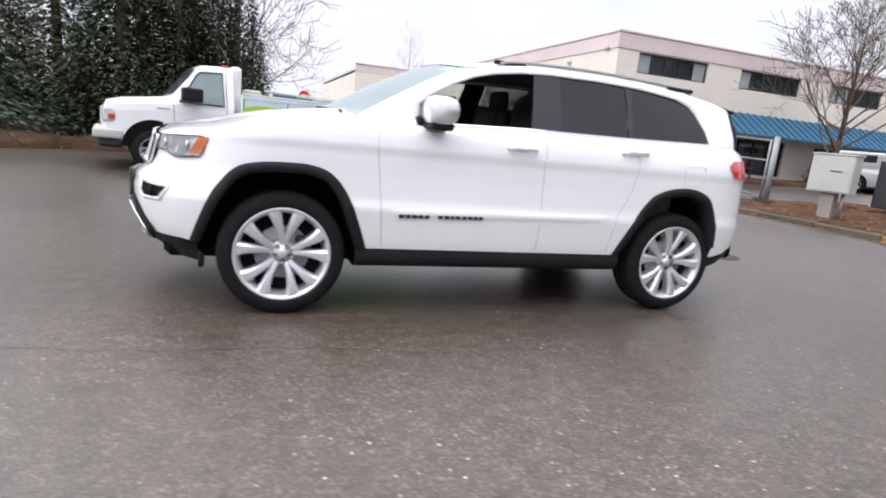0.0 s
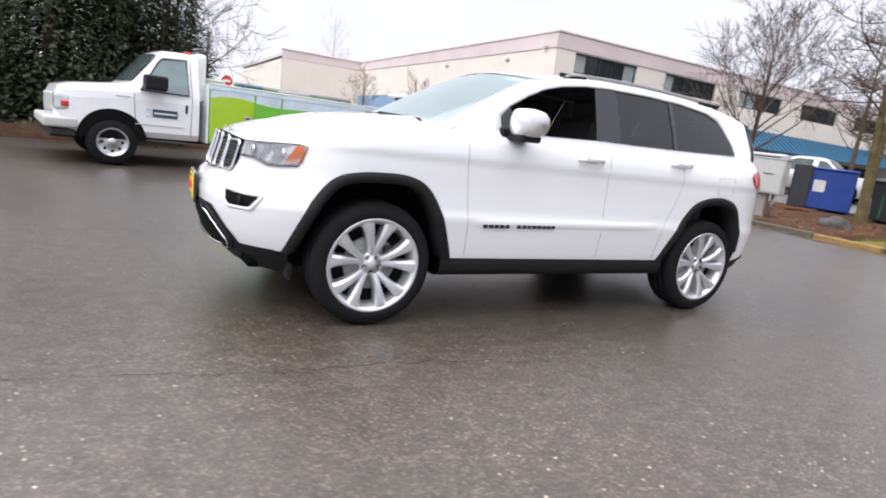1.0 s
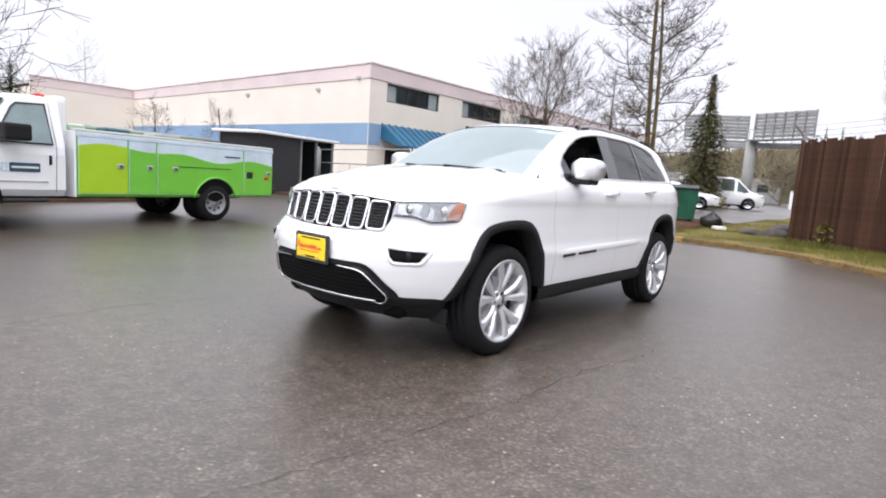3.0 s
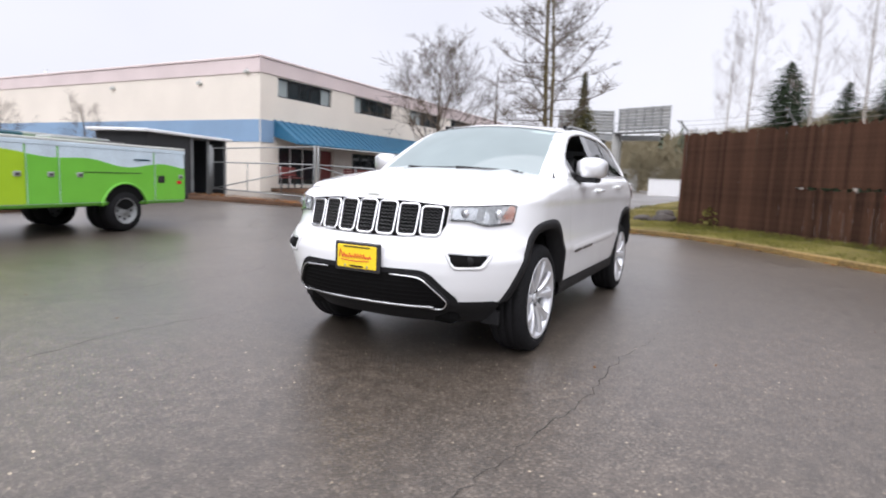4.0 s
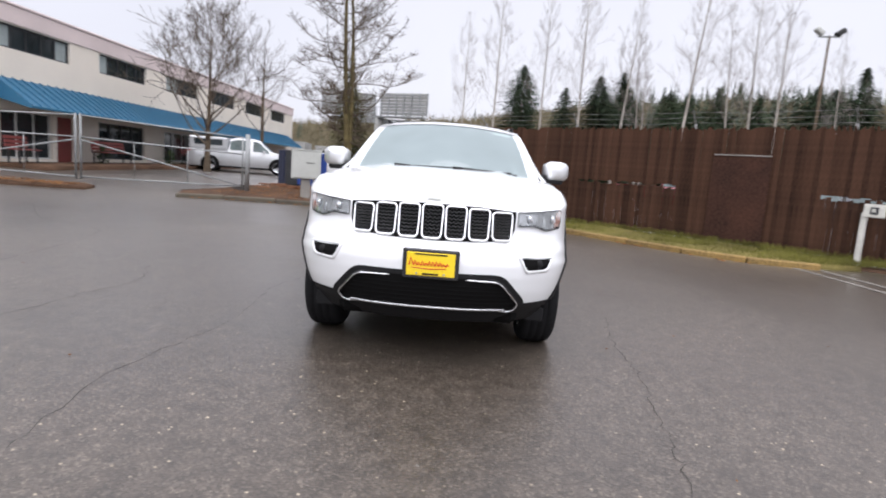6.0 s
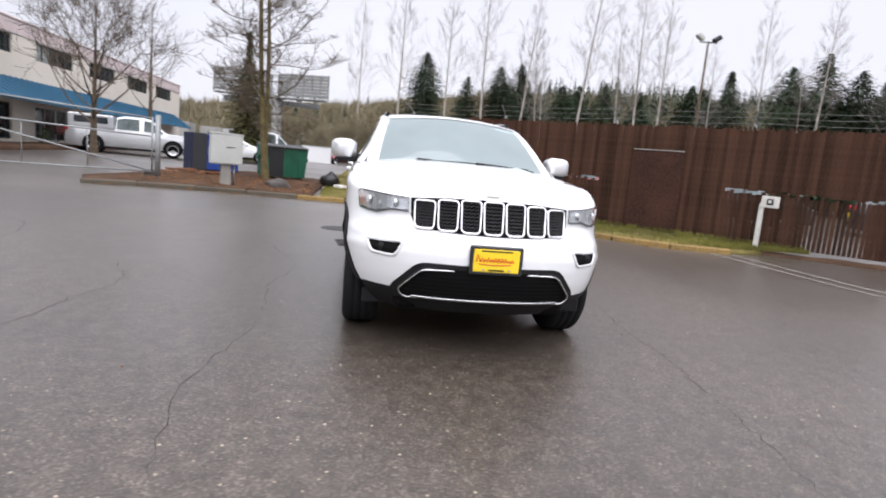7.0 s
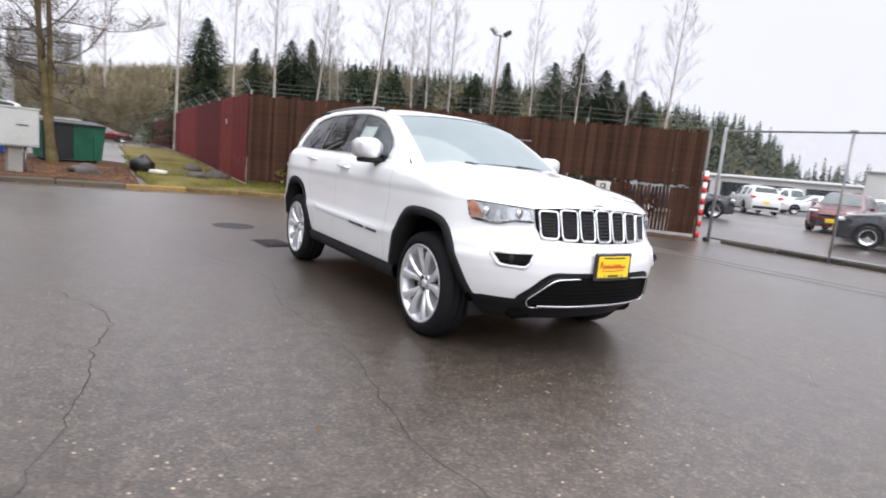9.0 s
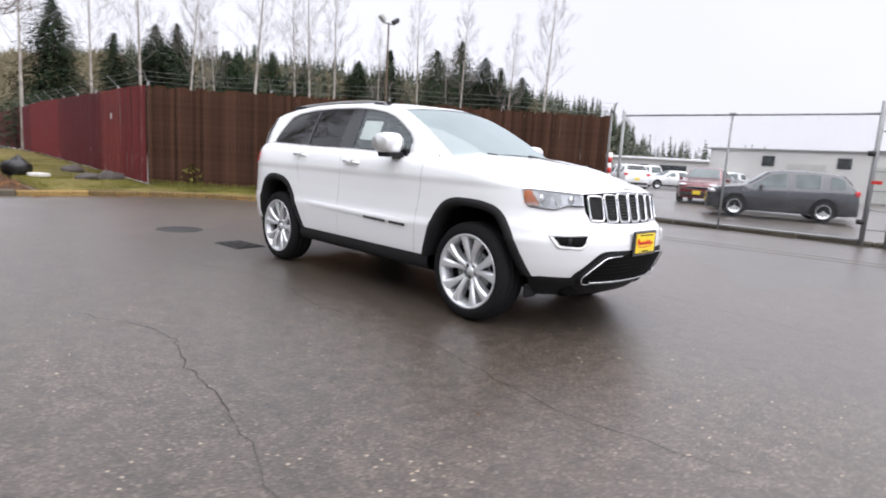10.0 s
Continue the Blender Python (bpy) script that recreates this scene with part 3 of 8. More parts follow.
def white_shell(low, high, steps, round_top):
    bm = bmesh.new()
    for sgn in (-1, 1):
        rows = []
        for k in range(steps + 1):
            v = k / steps
            r = max(0.0, (v - 0.92) / 0.08) if round_top else 0.0
            row = body_outline(lambda x, v=v: low(x) + (high(x) - low(x)) * v, sgn)
            if r:
                row = [(x + 0.035 * r * r * max(0, 1 - max(0, x + 0.8) / 0.5), y - sgn * 0.03 * r * r if abs(y) > 0.05 else y, z) for x, y, z in row]
            rows.append(row)
        quads(bm, rows, flip=sgn > 0)
    bmesh.ops.remove_doubles(bm, verts=bm.verts, dist=5e-4)
    dead = []
    for f in bm.faces:
        c = f.calc_center_median()
        if abs(c.y) > 0.5 and arch_hole(c.x, c.z):
            dead.append(f)
        elif c.x < 0 and inside(abs(c.y), c.z, [(-0.1, 0.60), (0.44, 0.60), (0.57, 0.435), (0.54, 0.375), (-0.1, 0.375)]):
            dead.append(f)
    bmesh.ops.delete(bm, geom=dead, context="FACES")
    return bm


def on_front(bm, poly, off, cuts=4):
    """A patch of (y, z) points laid on the nose, off metres proud."""
    f = bm.faces.new([bm.verts.new((0, y, z)) for y, z in poly])
    bmesh.ops.triangulate(bm, faces=[f])
    bmesh.ops.subdivide_edges(bm, edges=bm.edges[:], cuts=cuts, use_grid_fill=True)
    for v in bm.verts:
        v.co.x = front_x(v.co.y, v.co.z) - off
    bmesh.ops.recalc_face_normals(bm, faces=bm.faces)
    return bm


def on_side(bm, poly, off, sgn, cuts=3):
    f = bm.faces.new([bm.verts.new((x, 0, z)) for x, z in poly])
    bmesh.ops.triangulate(bm, faces=[f])
    bmesh.ops.subdivide_edges(bm, edges=bm.edges[:], cuts=cuts, use_grid_fill=True)
    for v in bm.verts:
        v.co.y = sgn * (side_y(v.co.x, v.co.z) + off)
    bmesh.ops.recalc_face_normals(bm, faces=bm.faces)
    return bm


def front_line(pts, off, r, k=6, close=True):
    p = [(front_x(y, z) - off, y, z) for y, z in pts]
    if close:
        p.append(p[0])
        p.append(p[1])
    return tube(bmesh.new(), p, r, k)


def rounded(poly, r, k=4):
    """The (a, b) shape with its corners rounded."""
    out = []
    n = len(poly)
    for i in range(n):
        p, a, b = Vector(poly[i]), Vector(poly[i - 1]), Vector(poly[(i + 1) % n])
        da, db = (a - p), (b - p)
        q = min(r, da.length * 0.45, db.length * 0.45)
        s, e = p + da.normalized() * q, p + db.normalized() * q
        for j in range(k + 1):
            t = j / k
            out.append(tuple((1 - t) ** 2 * s + 2 * t * (1 - t) * p + t * t * e))
    return out


def roof_edge(x):
    """The line of screen pillar and cant rail: half width and height at x."""
    return (lerp((0.44, 0.80, 1.08, 1.30, 2.0, 2.7, 3.2, 3.50, 3.70), (0.815, 0.755, 0.70, 0.668, 0.655, 0.645, 0.63, 0.615, 0.66), x),
            lerp((0.44, 0.62, 0.80, 1.00, 1.16, 1.32, 1.55, 1.8, 2.2, 2.6, 3.0, 3.3, 3.50, 3.70), (1.232, 1.345, 1.452, 1.562, 1.635, 1.678, 1.708, 1.722, 1.728, 1.718, 1.688, 1.648, 1.606, 1.312), x))


def cabin_y(x, z):
    yr, zr = roof_edge(x)
    zb = belt_z(x)
    t = min(max((z - zb) / max(zr - zb, 0.02), 0), 1)
    yb = side_y(x, zb) - 0.031
    return yb + (yr - yb) * t ** 1.12


def cabin_patch(poly, off, sgn, cuts=3):
    bm = bmesh.new()
    f = bm.faces.new([bm.verts.new((x, 0, z)) for x, z in poly])
    bmesh.ops.triangulate(bm, faces=[f])
    bmesh.ops.subdivide_edges(bm, edges=bm.edges[:], cuts=cuts, use_grid_fill=True)
    for v in bm.verts:
        v.co.y = sgn * (cabin_y(v.co.x, v.co.z) + off)
    bmesh.ops.recalc_face_normals(bm, faces=bm.faces)
    return bm


def screen_point(s, h):
    """On the windscreen: s across from -1 to 1, h from foot to head."""
    x = 0.44 + (1.26 - 0.44) * h
    y, z = roof_edge(x)
    return (x - (0.17 - 0.05 * h) * (1 - s * s), s * y, z + (0.055 - 0.005 * h) * (1 - s * s))


def wheel(car, x, sgn, steer=0.0):
    hub = thing("wheel", "", "", None)
    hub.parent = car
    hub.matrix_basis = pose(x, sgn * 0.80, 0.385, 0, 0, 0 if sgn < 0 else 180)
    bm = bmesh.new()
    lathe(bm, [(0.284, 0.115), (0.291, 0.128), (0.31, 0.136), (0.345, 0.128), (0.368, 0.112), (0.381, 0.09), (0.3835, 0.06), (0.3805, 0.058), (0.3805, 0.048), (0.385, 0.046), (0.385, 0.004), (0.381, 0.003), (0.381, -0.006), (0.385, -0.008), (0.385, -0.048), (0.3805, -0.05), (0.3805, -0.06), (0.3835, -0.062), (0.381, -0.09), (0.368, -0.112), (0.34, -0.130), (0.28, -0.13), (0.275, -0.1)], 64)
    for v in bm.verts:
        v.co.y = -v.co.y
    bmesh.ops.reverse_faces(bm, faces=bm.faces)
    part("tyre", bm, TYRE, hub, smooth=True)
    bm = bmesh.new()
    lathe(bm, [(0.286, -0.122), (0.291, -0.129), (0.284, -0.133), (0.272, -0.126), (0.262, -0.112), (0.250, -0.08), (0.245, 0.09), (0.27, 0.12)], 64)
    part("rim", bm, ALLOY, hub, smooth=True)
    # a near-black disc shuts the barrel, painting in the shade behind the spokes
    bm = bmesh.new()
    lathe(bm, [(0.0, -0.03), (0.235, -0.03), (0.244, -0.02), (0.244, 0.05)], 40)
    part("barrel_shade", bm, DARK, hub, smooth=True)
    bm = bmesh.new()
    lathe(bm, [(0.06, -0.042), (0.165, -0.042), (0.168, -0.032)], 40)
    part("brake_disc", bm, LOT_STEEL, hub, smooth=True)
    part("brake_caliper", box((0.115, -0.048, 0.045), (0.075, 0.03, 0.13), 0.012), IRON, hub)
    for k in range(5):
        for side in (-1, 1):
            bm = bmesh.new()
            a0 = math.radians(72 * k + 86 + side * 9.5)
            a1 = math.radians(72 * k + 86 + side * 16.8)
            rows = []
            for t in (0, 0.12, 0.3, 0.5, 0.7, 0.84, 0.94, 1.0):
                a = a0 + (a1 - a0) * t
                r = 0.060 + (0.272 - 0.060) * t
                w = lerp((0, 0.3, 0.6, 0.85, 1.0), (0.0200, 0.0215, 0.0265, 0.0360, 0.0490), t)
                d = -0.088 - 0.036 * math.sin(0.5 * math.pi * min(1, t * 1.15))
                c = Vector((r * math.cos(a), 0, r * math.sin(a)))
                e = Vector((-math.sin(a), 0, math.cos(a)))
                rows.append([c - e * w + Vector((0, -0.045, 0)), c - e * w + Vector((0, d + 0.014, 0)), c - e * w * 0.55 + Vector((0, d, 0)), c + Vector((0, d - 0.001, 0)),
                             c + e * w * 0.55 + Vector((0, d, 0)), c + e * w + Vector((0, d + 0.014, 0)), c + e * w + Vector((0, -0.045, 0))])
            quads(bm, rows)
            bmesh.ops.recalc_face_normals(bm, faces=bm.faces)
            part("spoke", bm, ALLOY, hub, smooth=False)
    bm = bmesh.new()
    lathe(bm, [(0.0, -0.092), (0.026, -0.092), (0.030, -0.089), (0.032, -0.080), (0.066, -0.084), (0.074, -0.078), (0.078, -0.05)], 32)
    part("hub_cap", bm, ALLOY, hub, smooth=True)
    for k in range(5):
        a = math.radians(72 * k + 54)
        part("nut_pocket", tube(bmesh.new(), [(0.052 * math.cos(a), -0.07, 0.052 * math.sin(a)), (0.052 * math.cos(a), -0.0850, 0.052 * math.sin(a))], 0.0145, 8), DARK, hub)
        bm = bmesh.new()
        tube(bm, [(0.054 * math.cos(a), -0.08, 0.054 * math.sin(a)), (0.054 * math.cos(a), -0.095, 0.054 * math.sin(a))], 0.0095, 6)
        part("wheel_nut", bm, CHROME, hub)
    return hub


def build_suv():
    car = thing("suv_car", "white four-door SUV parked on wet asphalt, front window open", "car")
    # painted shell, hood, roof
    body = part("body", white_shell(lambda x: 0.44 + 0.06 * max(0, min(1, (x - 3.3) / 0.3)), belt_z, 34, True), CAR_WHITE, car, smooth=True)
    bm = bmesh.new()
    rows = []
    edge = body_outline(belt_z, 1)
    for i, (x, y, z) in enumerate(edge):
        if x > 0.62:
            break
        x += 0.035 * max(0, 1 - max(0, x + 0.8) / 0.5)
        y = max(0.0, y - 0.03)
        crown = lerp((-0.8, -0.5, 0.0, 0.5), (0.012, 0.045, 0.07, 0.078), x)
        row = []
        for j in range(41):
            s = -1 + 2 * j / 40
            ridge = 0.012 * math.exp(-((abs(s) - 0.52) / 0.07) ** 2) * min(1, max(0, (x + 0.75) / 0.3))
            row.append((x - 0.10 * (1 - s * s) * min(1, max(0, (x + 0.70) / 0.8)), s * y, z + crown * (1 - abs(s) ** 2.6) + ridge))
        rows.append(row)
    quads(bm, rows)
    bmesh.ops.remove_doubles(bm, verts=bm.verts, dist=3e-4)
    bmesh.ops.recalc_face_normals(bm, faces=bm.faces)
    part("hood", bm, CAR_WHITE, car, smooth=True)
    bm = bmesh.new()
    rows = []
    for i in range(45):
        x = 1.26 + (3.50 - 1.26) * i / 44
        y, z = roof_edge(x)
        rows.append([(x - 0.12 * (1 - s * s) * max(0, 1 - (x - 1.26) / 0.5) + 0.09 * (1 - s * s) * max(0, (x - 3.1) / 0.40), s * y, z + 0.05 * (1 - abs(s) ** 2.4)) for s in (-1 + 2 * j / 24 for j in range(25))])
    quads(bm, rows, flip=True)
    part("roof", bm, CAR_WHITE, car, smooth=True)
    # rear glass and the lip over it
    def gate_point(q, h):
        """On the tailgate above the belt: q across from -1 to 1, h from the roof to the belt."""
        u = 1 - abs(q) ** 2.6
        top = Vector((3.470 + 0.105 * u, q * 0.618, 1.612 + 0.040 * u))
        foot = Vector((3.485 + 0.330 * u, q * (side_y(3.485, 1.285) - 0.030), 1.278))
        p = top.lerp(foot, h)
        p.x += 0.030 * math.sin(math.pi * h)
        p.y *= 1 + 0.035 * math.sin(math.pi * h)
        return p
    bm = bmesh.new()
    quads(bm, [[gate_point(-1 + 2 * j / 40, h / 12) for j in range(41)] for h in range(13)], flip=True)
    bmesh.ops.recalc_face_normals(bm, faces=bm.faces)
    gate = part("tailgate", bm, CAR_WHITE, car, smooth=True)
    bm = bmesh.new()
    quads(bm, [[gate_point(-0.80 + 1.6 * j / 20, h) + Vector((0.006, 0, 0.004)) for j in range(21)] for h in (0.16, 0.4, 0.65, 0.90)], flip=True)
    bmesh.ops.recalc_face_normals(bm, faces=bm.faces)
    part("rear_window", bm, GLOSS_BLACK, gate, "dark rear window", smooth=True)
    bm = bmesh.new()
    rows = [[(x + 0.105 * (1 - abs(q) ** 2.6), q * w, z + 0.04 * (1 - abs(q) ** 2.6)) for q in (-1 + 2 * j / 20 for j in range(21))] for x, w, z in ((3.40, 0.60, 1.634), (3.50, 0.595, 1.622), (3.600, 0.585, 1.602), (3.606, 0.583, 1.592), (3.590, 0.580, 1.580), (3.47, 0.585, 1.590))]
    quads(bm, rows)
    bmesh.ops.recalc_face_normals(bm, faces=bm.faces)
    part("rear_spoiler", bm, CAR_WHITE, car, smooth=True)
    # windscreen
    bm = bmesh.new()
    quads(bm, [[screen_point(-0.90 + 1.80 * j / 20, 0.02 + 0.90 * i / 12) for j in range(21)] for i in range(13)], flip=True)
    ws = part("windscreen", bm, SCREEN, car, "tinted windscreen with a painted pale sky sheen", smooth=True)
    ws.visible_shadow = False
    bm = bmesh.new()
    quads(bm, [[Vector(screen_point(-0.97 + 1.94 * j / 20, h)) + Vector((-0.004, 0, 0.005)) for j in range(21)] for h in (0.915, 0.95, 1.0, 1.03)], flip=True)
    part("screen_header", bm, CAR_WHITE, car, smooth=True)
    bm = bmesh.new()
    quads(bm, [[screen_point(-0.88 + 1.76 * j / 20, h) for j in range(21)] for h in (-0.06, 0.030)], flip=True)
    part("cowl", bm, BLACK_TRIM, ws, smooth=True)
    for sgn in (-1, 1):
        bm = bmesh.new()
        quads(bm, [[screen_point(sgn * s, i / 14) for s in (0.885, 0.93, 0.97, 1.0)] for i in range(15)])
        bmesh.ops.recalc_face_normals(bm, faces=bm.faces)
        part("screen_pillar", bm, CAR_WHITE, car, smooth=True)
        bm = bmesh.new()
        base = screen_point(-0.1 if sgn < 0 else -0.75, 0.0)
        tip = screen_point(0.50 if sgn > 0 else 0.05 - 0.75, 0.02)
        tube(bm, [Vector(base) + Vector((-0.02, 0, 0.012)), Vector(tip) + Vector((-0.012, 0, 0.014))], [0.010, 0.006], 5)
        part("wiper", bm, BLACK_TRIM, ws)
    # side of the cabin: white ring, dark pillars, panes
    outer = [(0.44, 1.226), (0.62, 1.345), (0.80, 1.452), (1.00, 1.562), (1.16, 1.635), (1.32, 1.678), (1.55, 1.708), (1.8, 1.722), (2.2, 1.728), (2.6, 1.718), (3.0, 1.688), (3.3, 1.648), (3.475, 1.611), (3.49, 1.300), (3.4, 1.300), (3.07, 1.294), (2.72, 1.285), (2.36, 1.277), (1.97, 1.272), (1.58, 1.266), (1.2, 1.251), (0.80, 1.234), (0.62, 1.230)]
    inner = [(0.79, 1.264), (0.81, 1.365), (0.90, 1.438), (1.05, 1.520), (1.20, 1.585), (1.36, 1.628), (1.57, 1.658), (1.8, 1.672), (2.2, 1.676), (2.58, 1.664), (2.90, 1.630), (3.02, 1.585), (3.07, 1.53), (3.135, 1.40), (3.150, 1.325), (3.10, 1.312), (2.70, 1.301), (2.36, 1.293), (1.97, 1.288), (1.58, 1.284), (1.2, 1.270), (0.92, 1.258), (0.82, 1.256)]
    many = lambda poly: [tuple(Vector(poly[i]).lerp(Vector(poly[(i + 1) % len(poly)]), q / 4)) for i in range(len(poly)) for q in range(4)]
    ring_out, ring_in = many(outer), many(inner)
    for sgn in (-1, 1):
        bm = bmesh.new()
        rows = []
        for t in (0, 0.34, 0.67, 1.0):
            row = []
            for k, ((a, b), (c, d)) in enumerate(zip(ring_out, ring_in)):
                x, z = a + (c - a) * t, b + (d - b) * t
                if t == 0 and (k == 0 or k >= 52):
                    z -= 0.05
                row.append((x, sgn * (cabin_y(x, z) + 0.004 * math.sin(math.pi * t)), z))
            rows.append(row)
        rows.append([(x, y - sgn * 0.03, z) for x, y, z in rows[-1]])
        quads(bm, rows, close=True)
        bmesh.ops.recalc_face_normals(bm, faces=bm.faces)
        ring = part("side_frame", bm, CAR_WHITE, car, smooth=True)
        for poly in ([(1.60, 1.283), (1.835, 1.287), (1.865, 1.674), (1.66, 1.666)], [(2.395, 1.293), (2.435, 1.294), (2.475, 1.668), (2.43, 1.670)]):
            part("pillar_cover", cabin_patch(poly, -0.006, sgn), GLOSS_BLACK, car, smooth=True)
        front = [(0.79, 1.264), (0.81, 1.365), (0.90, 1.438), (1.05, 1.520), (1.20, 1.585), (1.36, 1.628), (1.57, 1.658), (1.66, 1.666), (1.60, 1.284), (1.2, 1.270), (0.92, 1.258)]
        rear = [(1.835, 1.291), (1.865, 1.674), (2.2, 1.676), (2.43, 1.670), (2.395, 1.294)]
        quarter = [(2.435, 1.295), (2.475, 1.668), (2.58, 1.664), (2.90, 1.630), (3.02, 1.585), (3.07, 1.53), (3.135, 1.40), (3.150, 1.325), (3.10, 1.312), (2.70, 1.301)]
        panes = [("rear_door_window", rear, TINTED), ("quarter_window", quarter, TINTED)]
        if sgn > 0:
            panes.append(("front_door_window", front, CLEAR))
        for name, poly, mt in panes:
            p = part(name, cabin_patch(poly, -0.012, sgn), mt, car, smooth=True)
            p.visible_shadow = False
        if sgn < 0:
            tri = [(0.79, 1.264), (0.81, 1.365), (0.90, 1.438), (0.95, 1.262)]
            part("mirror_sail", cabin_patch(tri, -0.012, sgn), GLOSS_BLACK, car, smooth=True)
        # chrome strip along the belt, roof rail
        bm = bmesh.new()
        tube(bm, [(x, sgn * (cabin_y(x, z) + 0.004), z) for x, z in reversed(inner[14:])], 0.0045, 5)
        part("belt_moulding", bm, CHROME, car)
        bm = bmesh.new()
        pts = smooth_line([(1.42, 0.625, 1.705), (1.50, 0.62, 1.722), (1.75, 0.615, 1.739), (2.2, 0.61, 1.746), (2.7, 0.605, 1.733), (2.98, 0.60, 1.716), (3.10, 0.60, 1.690)], 3)
        tube(bm, [(p.x, sgn * p.y, p.z + 0.006) for p in pts], 0.013, 6)
        rail = part("roof_rail", bm, LOT_STEEL, car, smooth=True)
        for fx, fz in ((1.50, 1.716), (2.98, 1.708)):
            part("rail_foot", box((fx, sgn * 0.615, fz + 0.004), (0.24, 0.032, 0.030), 0.012, None, 2), BLACK_TRIM, rail)
        # black sill, arch flares and liners
        bm = bmesh.new()
        rows = []
        for i in range(40):
            x = 0.44 + (2.42 - 0.44) * i / 39
            rows.append([(x, sgn * y, z) for y, z in ((0.60, 0.30), (0.84, 0.305), (0.905, 0.33), (0.925, 0.36), (0.930, 0.41), (0.917, 0.455))])
        quads(bm, rows)
        bmesh.ops.recalc_face_normals(bm, faces=bm.faces)
        part("sill", bm, BLACK_TRIM, car, smooth=True)
        for arch, cx in ((ARCH_F, 0.0), (ARCH_R, 2.9)):
            pts = [tuple(p) for p in smooth_line([(x, z, 0) for x, z in arch], 5)]
            ins = [tuple(p) for p in smooth_line([(x, z, 0) for x, z in inset_arch(arch, cx, 0.062)], 5)]
            bm = bmesh.new()
            rows = []
            for (a, b, _), (c, d, _) in zip(pts, ins):
                row = [(a, sgn * (side_y(a, b) - 0.01), b), (a, sgn * (side_y(a, b) + 0.005), b)]
                m1, m2 = (a + c) / 2, (b + d) / 2
                row.append((m1, sgn * (max(side_y(m1, m2), 0.0) + 0.009), m2))
                row.append((c, sgn * (side_y(c, d) + 0.005), d))
                row.append((c, sgn * (side_y(c, d) - 0.12), d))
                rows.append(row)
            quads(bm, rows)
            bmesh.ops.recalc_face_normals(bm, faces=bm.faces)
            part("wheel_arch_flare", bm, BLACK_TRIM, car, smooth=True)
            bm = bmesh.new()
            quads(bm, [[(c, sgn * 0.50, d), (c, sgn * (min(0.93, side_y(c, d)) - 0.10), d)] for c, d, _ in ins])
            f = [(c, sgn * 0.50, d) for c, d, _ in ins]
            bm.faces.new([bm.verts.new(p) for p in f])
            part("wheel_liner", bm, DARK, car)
        # seams, handles, badge lettering
        for pts in ([(0.53, 1.225), (0.545, 1.0), (0.57, 0.80), (0.60, 0.46)], [(1.70, 1.262), (1.70, 1.0), (1.71, 0.46)], [(2.40, 1.28), (2.46, 1.10), (2.42, 0.90), (2.33, 0.72), (2.29, 0.46)]):
            bm = bmesh.new()
            ln = smooth_line([(x, 0, z) for x, z in pts], 6)
            rows = []
            for p in ln:
                y = sgn * (side_y(p.x, p.z) + 0.0015)
                rows.append([(p.x - 0.0011, y, p.z), (p.x + 0.0011, y, p.z)])
            quads(bm, rows)
            part("door_seam", bm, BLACK_TRIM, car)
        for hx, hz in ((1.515, 1.150), (2.42, 1.192)):
            bm = bmesh.new()
            ys = side_y(hx, hz)
            pts = smooth_line([(hx - 0.105, ys - 0.005, hz - 0.002), (hx - 0.085, ys + 0.028, hz), (hx, ys + 0.036, hz + 0.004), (hx + 0.08, ys + 0.030, hz + 0.004), (hx + 0.105, ys - 0.005, hz + 0.002)], 3)
            rows = []
            tube(bm, [(p.x, sgn * p.y, p.z) for p in pts], 0.014, 8)
            h = part("door_handle", bm, CAR_WHITE, car, smooth=True)
            bm = bmesh.new()
            tube(bm, [(hx - 0.08, sgn * (ys + 0.045), hz + 0.008), (hx + 0.08, sgn * (ys + 0.047), hz + 0.011)], 0.004, 5)
            part("handle_strip", bm, CHROME, h)
            part("handle_cup", on_side(bmesh.new(), rounded([(hx - 0.06, hz - 0.022), (hx + 0.06, hz - 0.022), (hx + 0.06, hz + 0.022), (hx - 0.06, hz + 0.022)], 0.02), 0.002, sgn, 1), BOX_GREY, h)
        # lower door moulding
        bm = bmesh.new()
        rows = []
        for i in range(40):
            x = 0.625 + (2.26 - 0.625) * i / 39
            zz = 0.685 + 0.022 * i / 39
            t = min(1, i / 3, (39 - i) / 3)
            ys = side_y(x, zz)
            rows.append([(x, sgn * (ys - 0.004), zz + 0.030), (x, sgn * (ys + 0.007 * t), zz + 0.012), (x, sgn * (ys + 0.006 * t), zz - 0.014), (x, sgn * (ys - 0.012), zz - 0.05)])
        quads(bm, rows)
        bmesh.ops.recalc_face_normals(bm, faces=bm.faces)
        part("door_moulding", bm, CAR_WHITE, car, smooth=True)
        # model badge: two rows of plain bars in the place of the maker's letters
        x = 0.690
        for k, w in enumerate((0.045, 0.04, 0.042, 0.045, 0.04, 0, 0.042, 0.044, 0.036, 0.042, 0.044, 0.042, 0.036, 0.036)):
            if w:
                bm = bmesh.new()
                bx(bm, (x + w / 2, sgn * (side_y(x, 0.67) + 0.008), 0.664 + 0.018 * (x - 0.73)), (w * 0.82, 0.006, 0.023), 0.002)
                part("badge_bar", bm, GLOSS_BLACK, car)
            x += w if w else 0.05
        # mirror
        bm = bmesh.new()
        rows = []
